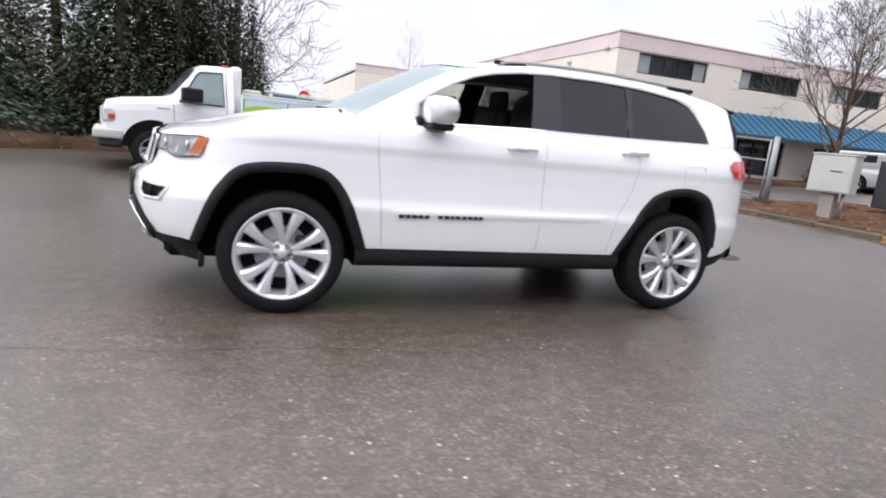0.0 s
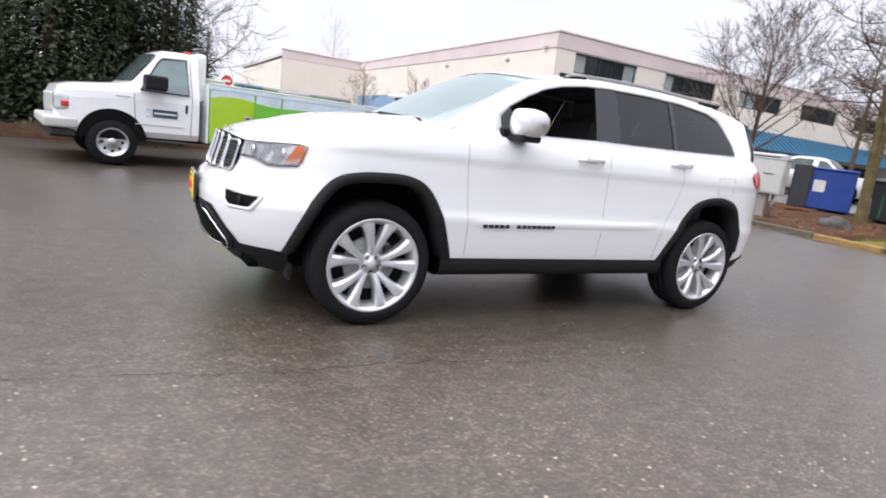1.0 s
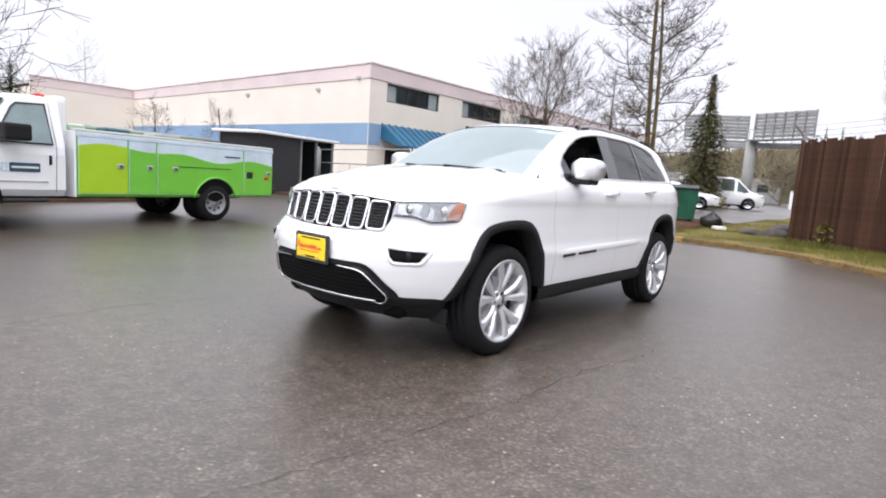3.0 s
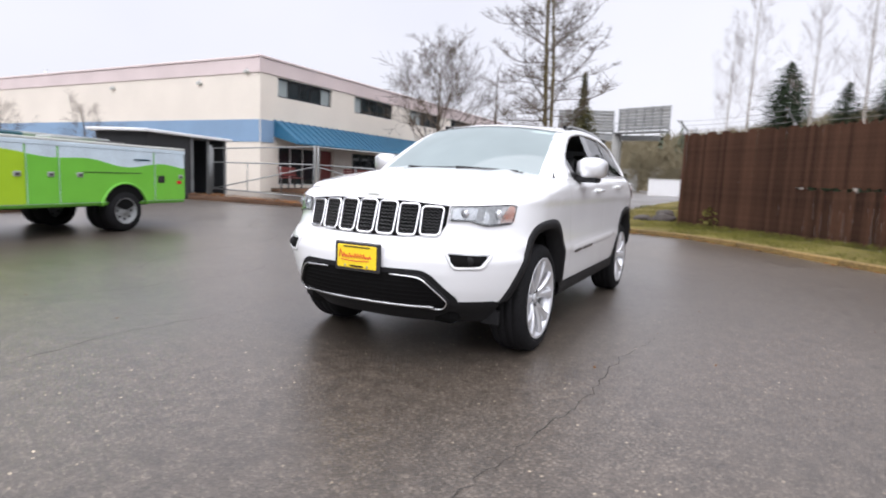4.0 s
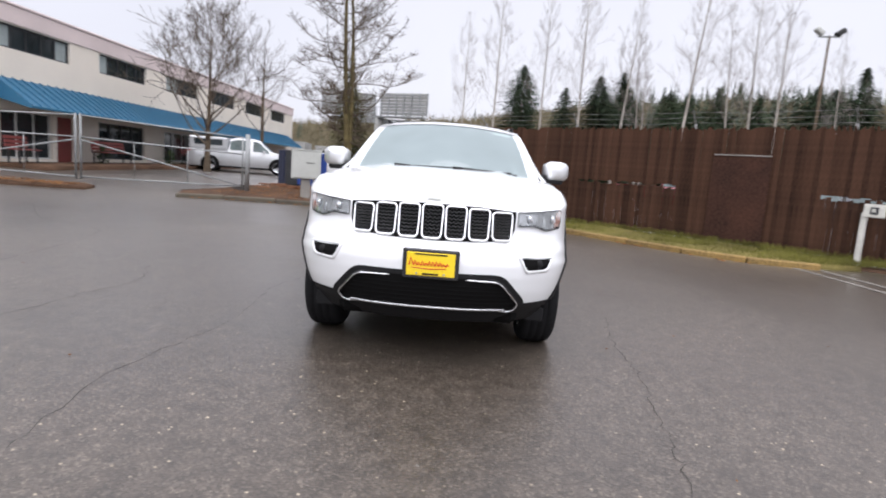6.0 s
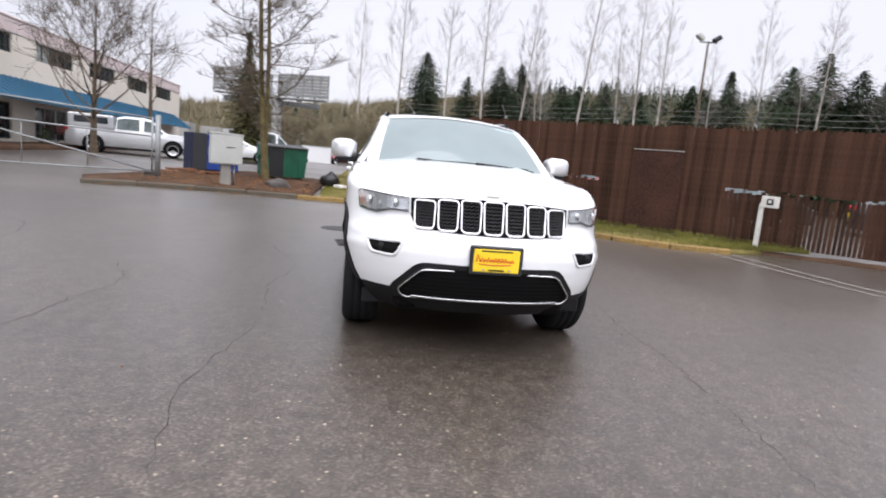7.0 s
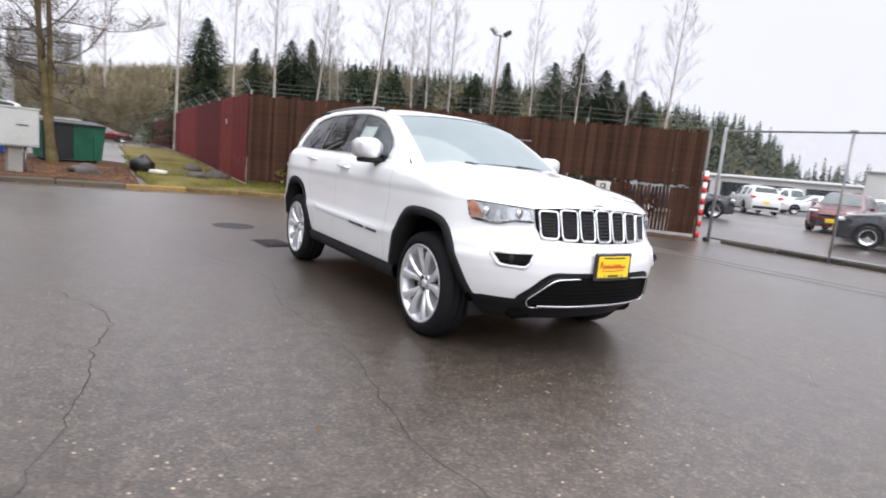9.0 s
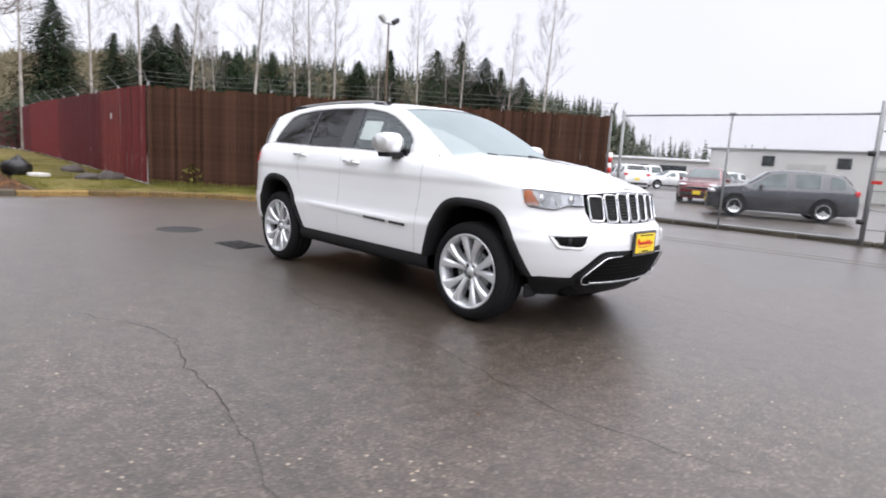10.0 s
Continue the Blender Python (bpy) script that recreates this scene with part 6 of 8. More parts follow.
def road_sign():
    """A red eight-sided sign on a steel post beyond the truck."""
    s = thing("road_sign", "red eight-sided road sign on a steel post", "sign", pose(3.5, 40.0, ground_z(3.5, 38.0), 0, 0, 0))
    part("post", box((0, 0.04, 1.5), (0.06, 0.05, 3.0), 0.008), STEEL, s)
    ring = [(0.42 * math.cos(math.pi / 8 + math.pi / 4 * k), 0.42 * math.sin(math.pi / 8 + math.pi / 4 * k)) for k in range(8)]
    for name, k, y, material in (("rim", 1.0, 0.0, STRIPE_WHITE), ("face", 0.92, -0.012, STRIPE_RED)):
        bm = bmesh.new()
        a = [bm.verts.new((x * k, y, 2.7 + z * k)) for x, z in ring]
        b2 = [bm.verts.new((x * k, y + 0.01, 2.7 + z * k)) for x, z in ring]
        bm.faces.new(a)
        bm.faces.new(b2[::-1])
        for i in range(8):
            bm.faces.new((a[i], b2[i], b2[(i + 1) % 8], a[(i + 1) % 8]))
        bmesh.ops.recalc_face_normals(bm, faces=bm.faces)
        part(name, bm, material, s)
    part("printed_bar", box((0, -0.016, 2.7), (0.5, 0.006, 0.16), 0.002), STRIPE_WHITE, s)


road_sign()


def bench(x, y, turn, length):
    b = thing("bench", "dark red slatted bench before the shopfront", "bench", pose(x, y, ground_z(x, y) + 0.16, 0, 0, turn), group="benches")
    for k in range(4):
        part("seat_slat", box((0, -0.17 + 0.11 * k, 0.46), (length, 0.09, 0.035), 0.008), RED_DOOR, b)
    for k in range(3):
        part("back_slat", box((0, 0.24 + 0.02 * k, 0.58 + 0.13 * k), (length, 0.03, 0.10), 0.008), RED_DOOR, b)
    for s_ in (-1, 1):
        for yy in (-0.16, 0.2):
            part("leg", box((s_ * (length / 2 - 0.12), yy, 0.22), (0.05, 0.05, 0.46), 0.006), IRON, b)
        part("back_post", box((s_ * (length / 2 - 0.12), 0.29, 0.66), (0.05, 0.04, 0.5), 0.006), IRON, b)


bench(14.3, 14.7, 4, 1.1)
bench(19.3, 14.75, 0, 2.2)
bench(26.4, 14.75, 0, 2.0)


# ---- vehicles ----
def simple_wheel(parent, x, y, r, w, rim_mat, out):
    wl_ = part("wheel", lathe(bmesh.new(), [(r * 0.62, -w / 2), (r * 0.9, -w / 2), (r * 0.985, -w * 0.38), (r, -w * 0.2), (r, w * 0.2), (r * 0.985, w * 0.38), (r * 0.9, w / 2), (r * 0.62, w / 2)], 28, "y", (x, y, r)), TYRE, parent, smooth=True)
    s = out * w / 2
    bm = lathe(bmesh.new(), [(0.0, s * 0.86), (r * 0.15, s * 0.84), (r * 0.19, s * 0.66), (r * 0.52, s * 0.62), (r * 0.60, s * 0.96), (r * 0.64, s * 1.01), (r * 0.66, s * 0.95)], 28, "y", (x, y, r))
    rim = part("rim", bm, rim_mat, wl_, smooth=True)
    for k in range(8):
        a = 2 * math.pi * k / 8
        bm = tube(bmesh.new(), [(x + r * 0.40 * math.cos(a), y + s * 0.60, r + r * 0.40 * math.sin(a)), (x + r * 0.40 * math.cos(a), y + s * 0.66, r + r * 0.40 * math.sin(a))], r * 0.07, 6)
        part("rim_hole", bm, DARK, rim)
    return wl_


def service_truck():
    t = thing("service_truck", "white cab service truck with a lime green utility body", "truck", pose(-1.95, 7.20, ground_z(0, 7.4), 0, 0, 11.6) @ Matrix.Diagonal((0.985, 0.97, 0.95, 1)))
    # local: x to the rear from the front axle, near side at y = -0.98
    # cab shell lofted from side stations: x, sill, belt, roof, half widths
    st = [(-0.92, 0.55, 1.02, 1.04, 0.86, 0.80), (-0.84, 0.50, 1.10, 1.17, 0.94, 0.86), (-0.55, 0.48, 1.14, 1.24, 0.97, 0.88), (0.0, 0.48, 1.18, 1.30, 0.985, 0.90), (0.32, 0.48, 1.20, 1.34, 0.985, 0.90), (0.42, 0.48, 1.21, 1.40, 0.985, 0.86), (0.86, 0.48, 1.22, 1.86, 0.985, 0.78), (0.98, 0.48, 1.22, 1.98, 0.985, 0.76), (1.12, 0.48, 1.22, 2.03, 0.985, 0.75), (1.5, 0.48, 1.22, 2.05, 0.985, 0.75), (1.78, 0.48, 1.22, 2.04, 0.985, 0.75)]
    bm = bmesh.new()
    rows = []
    for x, zs, zb, zr, wb, wr in st:
        half = [(wb * 0.93, zs), (wb, zs + 0.10), (wb, zb - 0.12), (wb * 0.985, zb), (wr + (wb - wr) * 0.15, zr - 0.10 if zr - zb > 0.3 else zr - 0.03), (wr * 0.90, zr - 0.02 if zr - zb > 0.3 else zr), (wr * 0.5, zr + 0.012)]
        rows.append([(x, -y, z) for y, z in half] + [(x, y, z) for y, z in reversed(half)])
    vs = quads(bm, rows, flip=True)
    bm.faces.new(vs[0])
    bm.faces.new(vs[-1][::-1])
    bmesh.ops.recalc_face_normals(bm, faces=bm.faces)
    cab = part("cab", bm, WHITE_PAINT, t, smooth=False)
    part("cab_fairing", box((1.88, 0, 1.62), (0.26, 1.50, 0.92), 0.10, None, 3), WHITE_PAINT, t)
    part("roof_marker", box((1.66, -0.45, 2.06), (0.14, 0.14, 0.06), 0.015), STRIPE_RED, cab)
    # windows
    for sgn in (-1, 1):
        poly = [(0.55, 1.26), (0.93, 1.80), (1.02, 1.87), (1.52, 1.90), (1.55, 1.26)]
        bm = bmesh.new()
        f = bm.faces.new([bm.verts.new((x, sgn * (0.985 - (z - 1.22) * 0.285 + 0.012), z)) for x, z in poly])
        part("door_window", bm, mat("truck_window", (0.22, 0.29, 0.29), 0.08, var=0.1) if sgn < 0 else bpy.data.materials["truck_window"], cab)
        part("window_frame", tube(bmesh.new(), [(x, sgn * (0.985 - (z - 1.22) * 0.285 + 0.013), z) for x, z in poly + poly[:2]], 0.016, 5), IRON, cab)
        # mirror
        mr = part("mirror", box((0.80, sgn * 1.14, 1.41), (0.46, 0.24, 0.26), 0.05, None, 2), BLACK_TRIM, t)
        part("mirror_arm", tube(bmesh.new(), [(0.80, sgn * 0.95, 1.36), (0.80, sgn * 1.10, 1.38)], 0.03, 6), BLACK_TRIM, mr)
        # seams and handle
        for pts in ([(0.42, 1.20), (0.46, 0.62), (0.62, 0.52)], [(1.60, 1.95), (1.62, 1.2), (1.60, 0.55)]):
            part("door_seam", tube(bmesh.new(), [(x, sgn * (0.988 if z < 1.25 else 0.78), z) for x, z in pts], 0.005, 4), IRON, cab)
        part("door_handle", box((1.50, sgn * 0.995, 1.02), (0.05, 0.02, 0.14), 0.006), BLACK_TRIM, cab)
        part("fender_vent", box((0.22, sgn * 0.99, 1.12), (0.26, 0.012, 0.02), 0.003), BOX_GREY, cab)
        # lettering on the door as bars
        part("door_sign", box((1.05, sgn * 0.992, 0.90), (0.52, 0.008, 0.13), 0.002), TEAL_PRINT, cab)
        part("door_sign_bar", box((1.05, sgn * 0.998, 0.90), (0.46, 0.008, 0.03), 0.002), STRIPE_WHITE, cab)
        part("door_mark", box((0.70, sgn * 0.992, 0.91), (0.10, 0.008, 0.11), 0.02), SKY_VINYL, cab)
        part("door_rub", box((0.95, sgn * 0.992, 0.70), (1.0, 0.012, 0.016), 0.003), BOX_GREY, cab)
        part("headlight", box((-0.79, sgn * 0.80, 0.93), (0.27, 0.32, 0.27), 0.05, None, 2), REFLECTOR, t)
        part("marker_lamp", box((-0.75, sgn * 0.945, 0.90), (0.14, 0.05, 0.10), 0.015), STRIPE_RED, t)
        # front arch: dark opening
        bm = lathe(bmesh.new(), [(0.02, 0), (0.48, 0), (0.485, 0.02)], 30, "y", (0.03, sgn * 0.988, 0.42))
        for f in bm.faces[:]:
            if f.calc_center_median().z < 0.40:
                bm.faces.remove(f)
        part("wheel_arch", bm, DARK, t)
    bm = bmesh.new()
    quads(bm, [[(0.40, -0.80, 1.41), (0.36, -0.4, 1.42), (0.34, 0, 1.425), (0.36, 0.4, 1.42), (0.40, 0.80, 1.41)], [(0.90, -0.71, 1.93), (0.87, -0.35, 1.955), (0.86, 0, 1.96), (0.87, 0.35, 1.955), (0.90, 0.71, 1.93)]], flip=True)
    part("windscreen", bm, mat("truck_screen", (0.05, 0.07, 0.07), 0.06, var=0.3, scale=2), cab, smooth=True)
    part("front_bumper", box((-0.82, 0, 0.61), (0.56, 1.985, 0.16), 0.05, None, 3), BOX_GREY, t, "light grey wrap-round bumper")
    part("bumper_valance", box((-0.78, 0, 0.46), (0.46, 1.86, 0.16), 0.04), IRON, t)
    part("grille", box((-0.93, 0, 0.90), (0.06, 1.10, 0.30), 0.02), BOX_GREY, t)
    part("step", box((0.95, -0.90, 0.42), (1.1, 0.16, 0.06), 0.02), IRON, t)
    # the short cab: bring its lengths to those of a cutaway van
    for ob in t.children_recursive:
        if not ob.name.startswith("wheel_arch"):
            for v in ob.data.vertices:
                v.co.z = v.co.z if v.co.z < 1.2 else 1.2 + (v.co.z - 1.2) * 0.92
                v.co.x = v.co.x * 0.79 if v.co.x < 0 else v.co.x * 0.73 + 0.02 * min(1, v.co.x / 0.3)
    # utility body
    x0, x1, zb, zt = 1.47, 5.41, 0.52, 1.54
    body = part("utility_body", box(((x0 + x1) / 2, 0, (zb + zt) / 2), (x1 - x0, 1.96, zt - zb), 0.03), LIME, t, "utility body, pale blue above lime green hills")
    part("front_panel", box((x0 - 0.012, 0, (zb + zt) / 2), (0.03, 1.975, zt - zb + 0.01), 0.008), WHITE_PAINT, body, "white front wall")
    bays = [(x0 + 0.02, 2.26), (2.28, 2.76), (2.78, 4.62), (4.64, x1 - 0.02)]
    for sgn in (-1, 1):
        for i, (a, b2) in enumerate(bays):
            d = part("locker_door", box(((a + b2) / 2, sgn * 0.985, 1.02), (b2 - a - 0.012, 0.02, 0.90), 0.006), SKY_VINYL, body)
            n = 14
            poly = [(a + 0.006, 0.58), (b2 - 0.006, 0.58)]
            for k in range(n + 1):
                x = b2 - 0.006 - (b2 - a - 0.012) * k / n
                z = 1.30 + 0.05 * math.sin((x - x0) * 1.9 + 0.4) + 0.035 * math.sin((x - x0) * 4.3) - 0.045 * max(0, x - 3.4) * 1.5
                poly.append((x, z))
            bm = bmesh.new()
            f = bm.faces.new([bm.verts.new((x, sgn * 0.9985, z)) for x, z in poly])
            bmesh.ops.recalc_face_normals(bm, faces=bm.faces)
            part("hill_graphic", bm, LIME_YELLOW if i == 0 else LIME, d)
            lx = b2 - 0.12 if i != 2 else a + 0.34
            lk = part("latch", box((lx, sgn * 1.003, 1.03), (0.11, 0.02, 0.08), 0.01), STEEL, d)
            part("latch_grip", box((lx, sgn * 1.015, 1.03), (0.05, 0.015, 0.03), 0.004), IRON, lk)
        part("shelf_line", box((3.75, sgn * 1.002, 1.08), (1.15, 0.01, 0.012), 0.002), IRON, body)
        bm = lathe(bmesh.new(), [(0.02, 0), (0.46, 0), (0.47, 0.015)], 30, "y", (3.97, sgn * 1.0005, 0.42))
        for f in bm.faces[:]:
            if f.calc_center_median().z < 0.50:
                bm.faces.remove(f)
        part("rear_wheel_arch", bm, DARK, body)
        bm = tube(bmesh.new(), [(3.97 + 0.48 * math.cos(a), sgn * 1.006, 0.42 + 0.48 * math.sin(a)) for a in np.linspace(0.2, math.pi - 0.2, 18)], 0.02, 5)
        part("arch_lip", bm, LIME, body, smooth=True)
        part("upper_panel", box(((x0 + x1) / 2, sgn * 0.988, zt - 0.035), (x1 - x0 - 0.01, 0.024, 0.07), 0.006), SKY_VINYL, body)
        part("top_rail", box(((x0 + x1) / 2, sgn * 0.90, zt + 0.02), (x1 - x0, 0.18, 0.05), 0.015), BOX_GREY, body)
        part("tail_lamp", box((x1 - 0.18, sgn * 1.002, 0.92), (0.12, 0.012, 0.06), 0.004), RED_LENS, body)
        part("print_bar", box((4.35, sgn * 1.003, 1.32), (0.36, 0.008, 0.03), 0.002), TEAL_PRINT, body)
        part("fuel_cap", box((4.78, sgn * 1.004, 0.98), (0.15, 0.012, 0.13), 0.01), IRON, body)
    part("cargo_floor", box(((x0 + x1) / 2, 0, zt - 0.2), (x1 - x0 - 0.1, 1.5, 0.05)), IRON, body)
    # the body sits low on the chassis
    for ob in [body] + list(body.children_recursive):
        for v in ob.data.vertices:
            v.co.z -= 0.05
    part("step_bumper", box((x1 + 0.06, 0, 0.60), (0.14, 1.9, 0.12), 0.02), IRON, t)
    part("chassis", box((2.3, 0, 0.50), (5.4, 0.9, 0.18), 0.02), DARK, t)
    for x in (0.03, 3.97):
        for sgn in (-1, 1):
            simple_wheel(t, x, sgn * 0.89, 0.36, 0.24, SATIN if x < 1 else LOT_STEEL, sgn)
    for sgn in (-1, 1):
        simple_wheel(t, 3.97, sgn * 0.60, 0.36, 0.22, LOT_STEEL, sgn)
    # load on the body: ladder rack goods
    part("stowed_pipe", tube(bmesh.new(), [(2.3, 0.3, zt + 0.08), (4.9, 0.35, zt + 0.07)], 0.05, 8), LOT_STEEL, t, smooth=True)
    for k, (px, py, pw) in enumerate(((1.75, -0.3, 0.30), (2.35, -0.45, 0.42), (3.2, -0.5, 0.55), (4.3, -0.35, 0.38))):
        part("stowed_case", box((px, py, zt - 0.06), (pw, 0.34, 0.30 - 0.03 * k), 0.03), (BOX_GREY, TEAL_PRINT, LOT_STEEL, IRON)[k], t)
    return t


service_truck()

SHAPES = {
    # stations: x, top z, belt z, roof half width
    "suv": dict(length=4.65, w=0.92, st=[(0.0, 0.62, 0.60, 0.70), (0.06, 0.86, 0.80, 0.80), (0.35, 0.98, 0.93, 0.84), (1.10, 1.08, 1.00, 0.84), (1.30, 1.14, 1.02, 0.78), (1.95, 1.58, 1.03, 0.62), (2.3, 1.65, 1.04, 0.62), (3.2, 1.66, 1.06, 0.61), (4.1, 1.58, 1.09, 0.60), (4.45, 1.22, 1.10, 0.72), (4.60, 1.00, 0.98, 0.80), (4.65, 0.62, 0.60, 0.78)], glass=(1.42, 4.18), wb=(0.90, 3.62), r=0.36),
    "sedan": dict(length=4.75, w=0.91, st=[(0.0, 0.56, 0.54, 0.70), (0.08, 0.74, 0.70, 0.78), (0.4, 0.85, 0.80, 0.84), (1.2, 0.96, 0.90, 0.84), (1.42, 1.02, 0.92, 0.76), (2.1, 1.38, 0.94, 0.60), (2.5, 1.45, 0.95, 0.60), (3.2, 1.43, 0.97, 0.60), (3.95, 1.12, 1.00, 0.68), (4.6, 1.04, 1.00, 0.78), (4.72, 0.80, 0.78, 0.80), (4.75, 0.55, 0.53, 0.78)], glass=(1.52, 3.9), wb=(0.92, 3.70), r=0.33),
    "pickup": dict(length=5.5, w=0.96, st=[(0.0, 0.72, 0.70, 0.76), (0.06, 1.00, 0.94, 0.84), (0.4, 1.10, 1.04, 0.88), (1.2, 1.16, 1.08, 0.88), (1.35, 1.22, 1.10, 0.80), (1.95, 1.76, 1.11, 0.66), (2.3, 1.82, 1.12, 0.65), (3.1, 1.82, 1.13, 0.65), (3.42, 1.72, 1.14, 0.66), (3.50, 1.16, 1.14, 0.90), (5.40, 1.16, 1.14, 0.90), (5.5, 0.70, 0.68, 0.88)], glass=(1.45, 3.40), wb=(1.0, 4.35), r=0.39),
    "van": dict(length=5.3, w=0.98, st=[(0.0, 0.70, 0.68, 0.78), (0.08, 1.0, 0.95, 0.85), (0.5, 1.12, 1.05, 0.86), (0.85, 1.22, 1.10, 0.84), (1.6, 1.95, 1.12, 0.74), (2.0, 2.08, 1.14, 0.74), (5.1, 2.08, 1.14, 0.74), (5.28, 1.3, 1.10, 0.86), (5.3, 0.6, 0.58, 0.86)], glass=(0.98, 2.6), wb=(0.95, 4.2), r=0.36),
}


CAR_GLASS = mat("parked_car_glass", (0.085, 0.115, 0.115), 0.08, var=0.3, scale=2.0)


def parked_car(shape, paint, label, m, plate=True, group="parked cars"):
    s = SHAPES[shape]
    c = thing("pickup_truck" if shape == "pickup" else "van" if shape == "van" else "parked_car", label, "pickup" if shape == "pickup" else "van" if shape == "van" else "car", m, group)
    w = s["w"]
    xs = [a[0] for a in s["st"]]
    top = lambda x: lerp(xs, [a[1] for a in s["st"]], x)
    belt = lambda x: lerp(xs, [a[2] for a in s["st"]], x)
    rw = lambda x: lerp(xs, [a[3] for a in s["st"]], x)
    stations = sorted(set(xs + list(np.linspace(0.1, s["length"] - 0.1, 40))))
    bm = bmesh.new()
    rows = []
    L = s["length"]
    for x in stations:
        zt, zb, r = top(x), belt(x), rw(x)
        end = min(1.0, (0.75 + 0.25 * min(1, x / 0.5)), (0.82 + 0.18 * min(1, (L - x) / 0.4)))
        ww = w * end
        half = [(ww * 0.90, 0.26), (ww * 0.97, 0.32), (ww, 0.5 * zb + 0.15), (ww * 0.99, zb * 0.9), (min(ww, max(r, ww * 0.93)), zb), (min(r + 0.04, ww * 0.95), zt - min(0.06, (zt - zb) * 0.4)), (r * 0.9, zt - 0.008), (r * 0.4, zt + 0.006)]
        rows.append([(x, -y, z) for y, z in half] + [(x, y, z) for y, z in reversed(half)])
    vs = quads(bm, rows, flip=True)
    bm.faces.new(vs[0])
    bm.faces.new(vs[-1][::-1])
    bmesh.ops.recalc_face_normals(bm, faces=bm.faces)
    body = part("body", bm, paint, c, smooth=True)
    g0, g1 = s["glass"]
    for sgn in (-1, 1):
        n = 20
        gx = list(np.linspace(g0, g1, n))
        lo, hi = [], []
        for x in gx:
            zt, zb, r = top(x), belt(x), rw(x)
            yb, yt = max(r, w * 0.93), r + 0.04
            f0, f1 = 0.06, (zt - 0.12 - zb) / max(zt - 0.06 - zb, 0.05)
            f1 = max(f1, f0 + 0.01)
            za, zc = zb + (zt - 0.06 - zb) * f0, zb + (zt - 0.06 - zb) * f1
            lo.append((x, sgn * (yb + (yt - yb) * f0 + 0.008), za))
            hi.append((x, sgn * (yb + (yt - yb) * f1 + 0.008), zc))
        cuts = [0, 9, 16, 20] if shape != "pickup" and shape != "van" else [0, 10, 20]
        for a, b2 in zip(cuts, cuts[1:]):
            bm = bmesh.new()
            quads(bm, [lo[a:b2 - 1 if b2 < n else b2], hi[a:b2 - 1 if b2 < n else b2]])
            bmesh.ops.recalc_face_normals(bm, faces=bm.faces)
            part("side_window", bm, CAR_GLASS, body)
        part("mirror", box((g0 + 0.25, sgn * (w + 0.08), belt(g0) + 0.06), (0.12, 0.18, 0.13), 0.03), paint if shape != "van" else BLACK_TRIM, c)
        part("headlight", box((0.16, sgn * w * 0.68, belt(0.25) - 0.06), (0.22, 0.34, 0.12), 0.03), REFLECTOR, c)
        part("tail_light", box((L - 0.10, sgn * w * 0.76, belt(L - 0.3) - 0.10), (0.16, 0.26, 0.16), 0.03), RED_LENS, c)
        part("sill", box(((s["wb"][0] + s["wb"][1]) / 2, sgn * w * 0.95, 0.29), (s["wb"][1] - s["wb"][0] - 0.7, 0.10, 0.10), 0.02), BLACK_TRIM, c)
        for x in s["wb"]:
            bm = lathe(bmesh.new(), [(0.02, 0), (s["r"] * 1.14, 0), (s["r"] * 1.16, -sgn * 0.02)], 26, "y", (x, sgn * (w + 0.006), s["r"] + 0.02))
            for f in bm.faces[:]:
                if f.calc_center_median().z < 0.28:
                    bm.faces.remove(f)
            part("wheel_arch", bm, DARK, c)
            simple_wheel(c, x, sgn * (w - 0.09), s["r"], 0.22, ALLOY, sgn)
    # screens
    st = s["st"]
    idx = [i for i, a in enumerate(st) if a[0] >= g0 - 0.2][0]
    a, b2 = st[idx], st[idx + 1]
    bm = bmesh.new()
    quads(bm, [[(a[0] + (b2[0] - a[0]) * f - 0.012, q * (a[3] + (b2[3] - a[3]) * f) * 0.9, a[1] + (b2[1] - a[1]) * f + 0.014) for q in (-1, -0.5, 0, 0.5, 1)] for f in (0.02, 0.95)])
    bmesh.ops.recalc_face_normals(bm, faces=bm.faces)
    part("windscreen", bm, CAR_GLASS, body)
    if shape in ("suv", "sedan"):
        a, b2 = (st[8], st[9]) if shape == "suv" else (st[7], st[8])
        bm = bmesh.new()
        quads(bm, [[(a[0] + (b2[0] - a[0]) * f + 0.012, q * (a[3] + (b2[3] - a[3]) * f) * 0.88, a[1] + (b2[1] - a[1]) * f + 0.014) for q in (-1, 0, 1)] for f in (0.12, 0.9)])
        bmesh.ops.recalc_face_normals(bm, faces=bm.faces)
        part("rear_window", bm, WIN_GLASS, body)
    part("bumper", box((0.06, 0, 0.42), (0.16, w * 1.5, 0.20), 0.04), BLACK_TRIM, c)
    part("bumper", box((L - 0.05, 0, 0.42), (0.14, w * 1.55, 0.20), 0.04), BLACK_TRIM, c)
    part("grille", box((0.02, 0, belt(0.1) - 0.12), (0.06, w * 0.95, 0.12), 0.02), GLOSS_BLACK, c)
    if plate:
        part("plate", box((-0.04, 0, 0.50), (0.02, 0.32, 0.16), 0.004), PLATE_YELLOW, c, "yellow card in the plate holder")
        part("plate", box((L + 0.03, 0, 0.72), (0.02, 0.32, 0.16), 0.004), PLATE_YELLOW, c, "yellow card in the plate holder")
    part("underside", box((L / 2, 0, 0.30), (L - 0.5, w * 1.7, 0.12), 0.02), DARK, c)
    return c


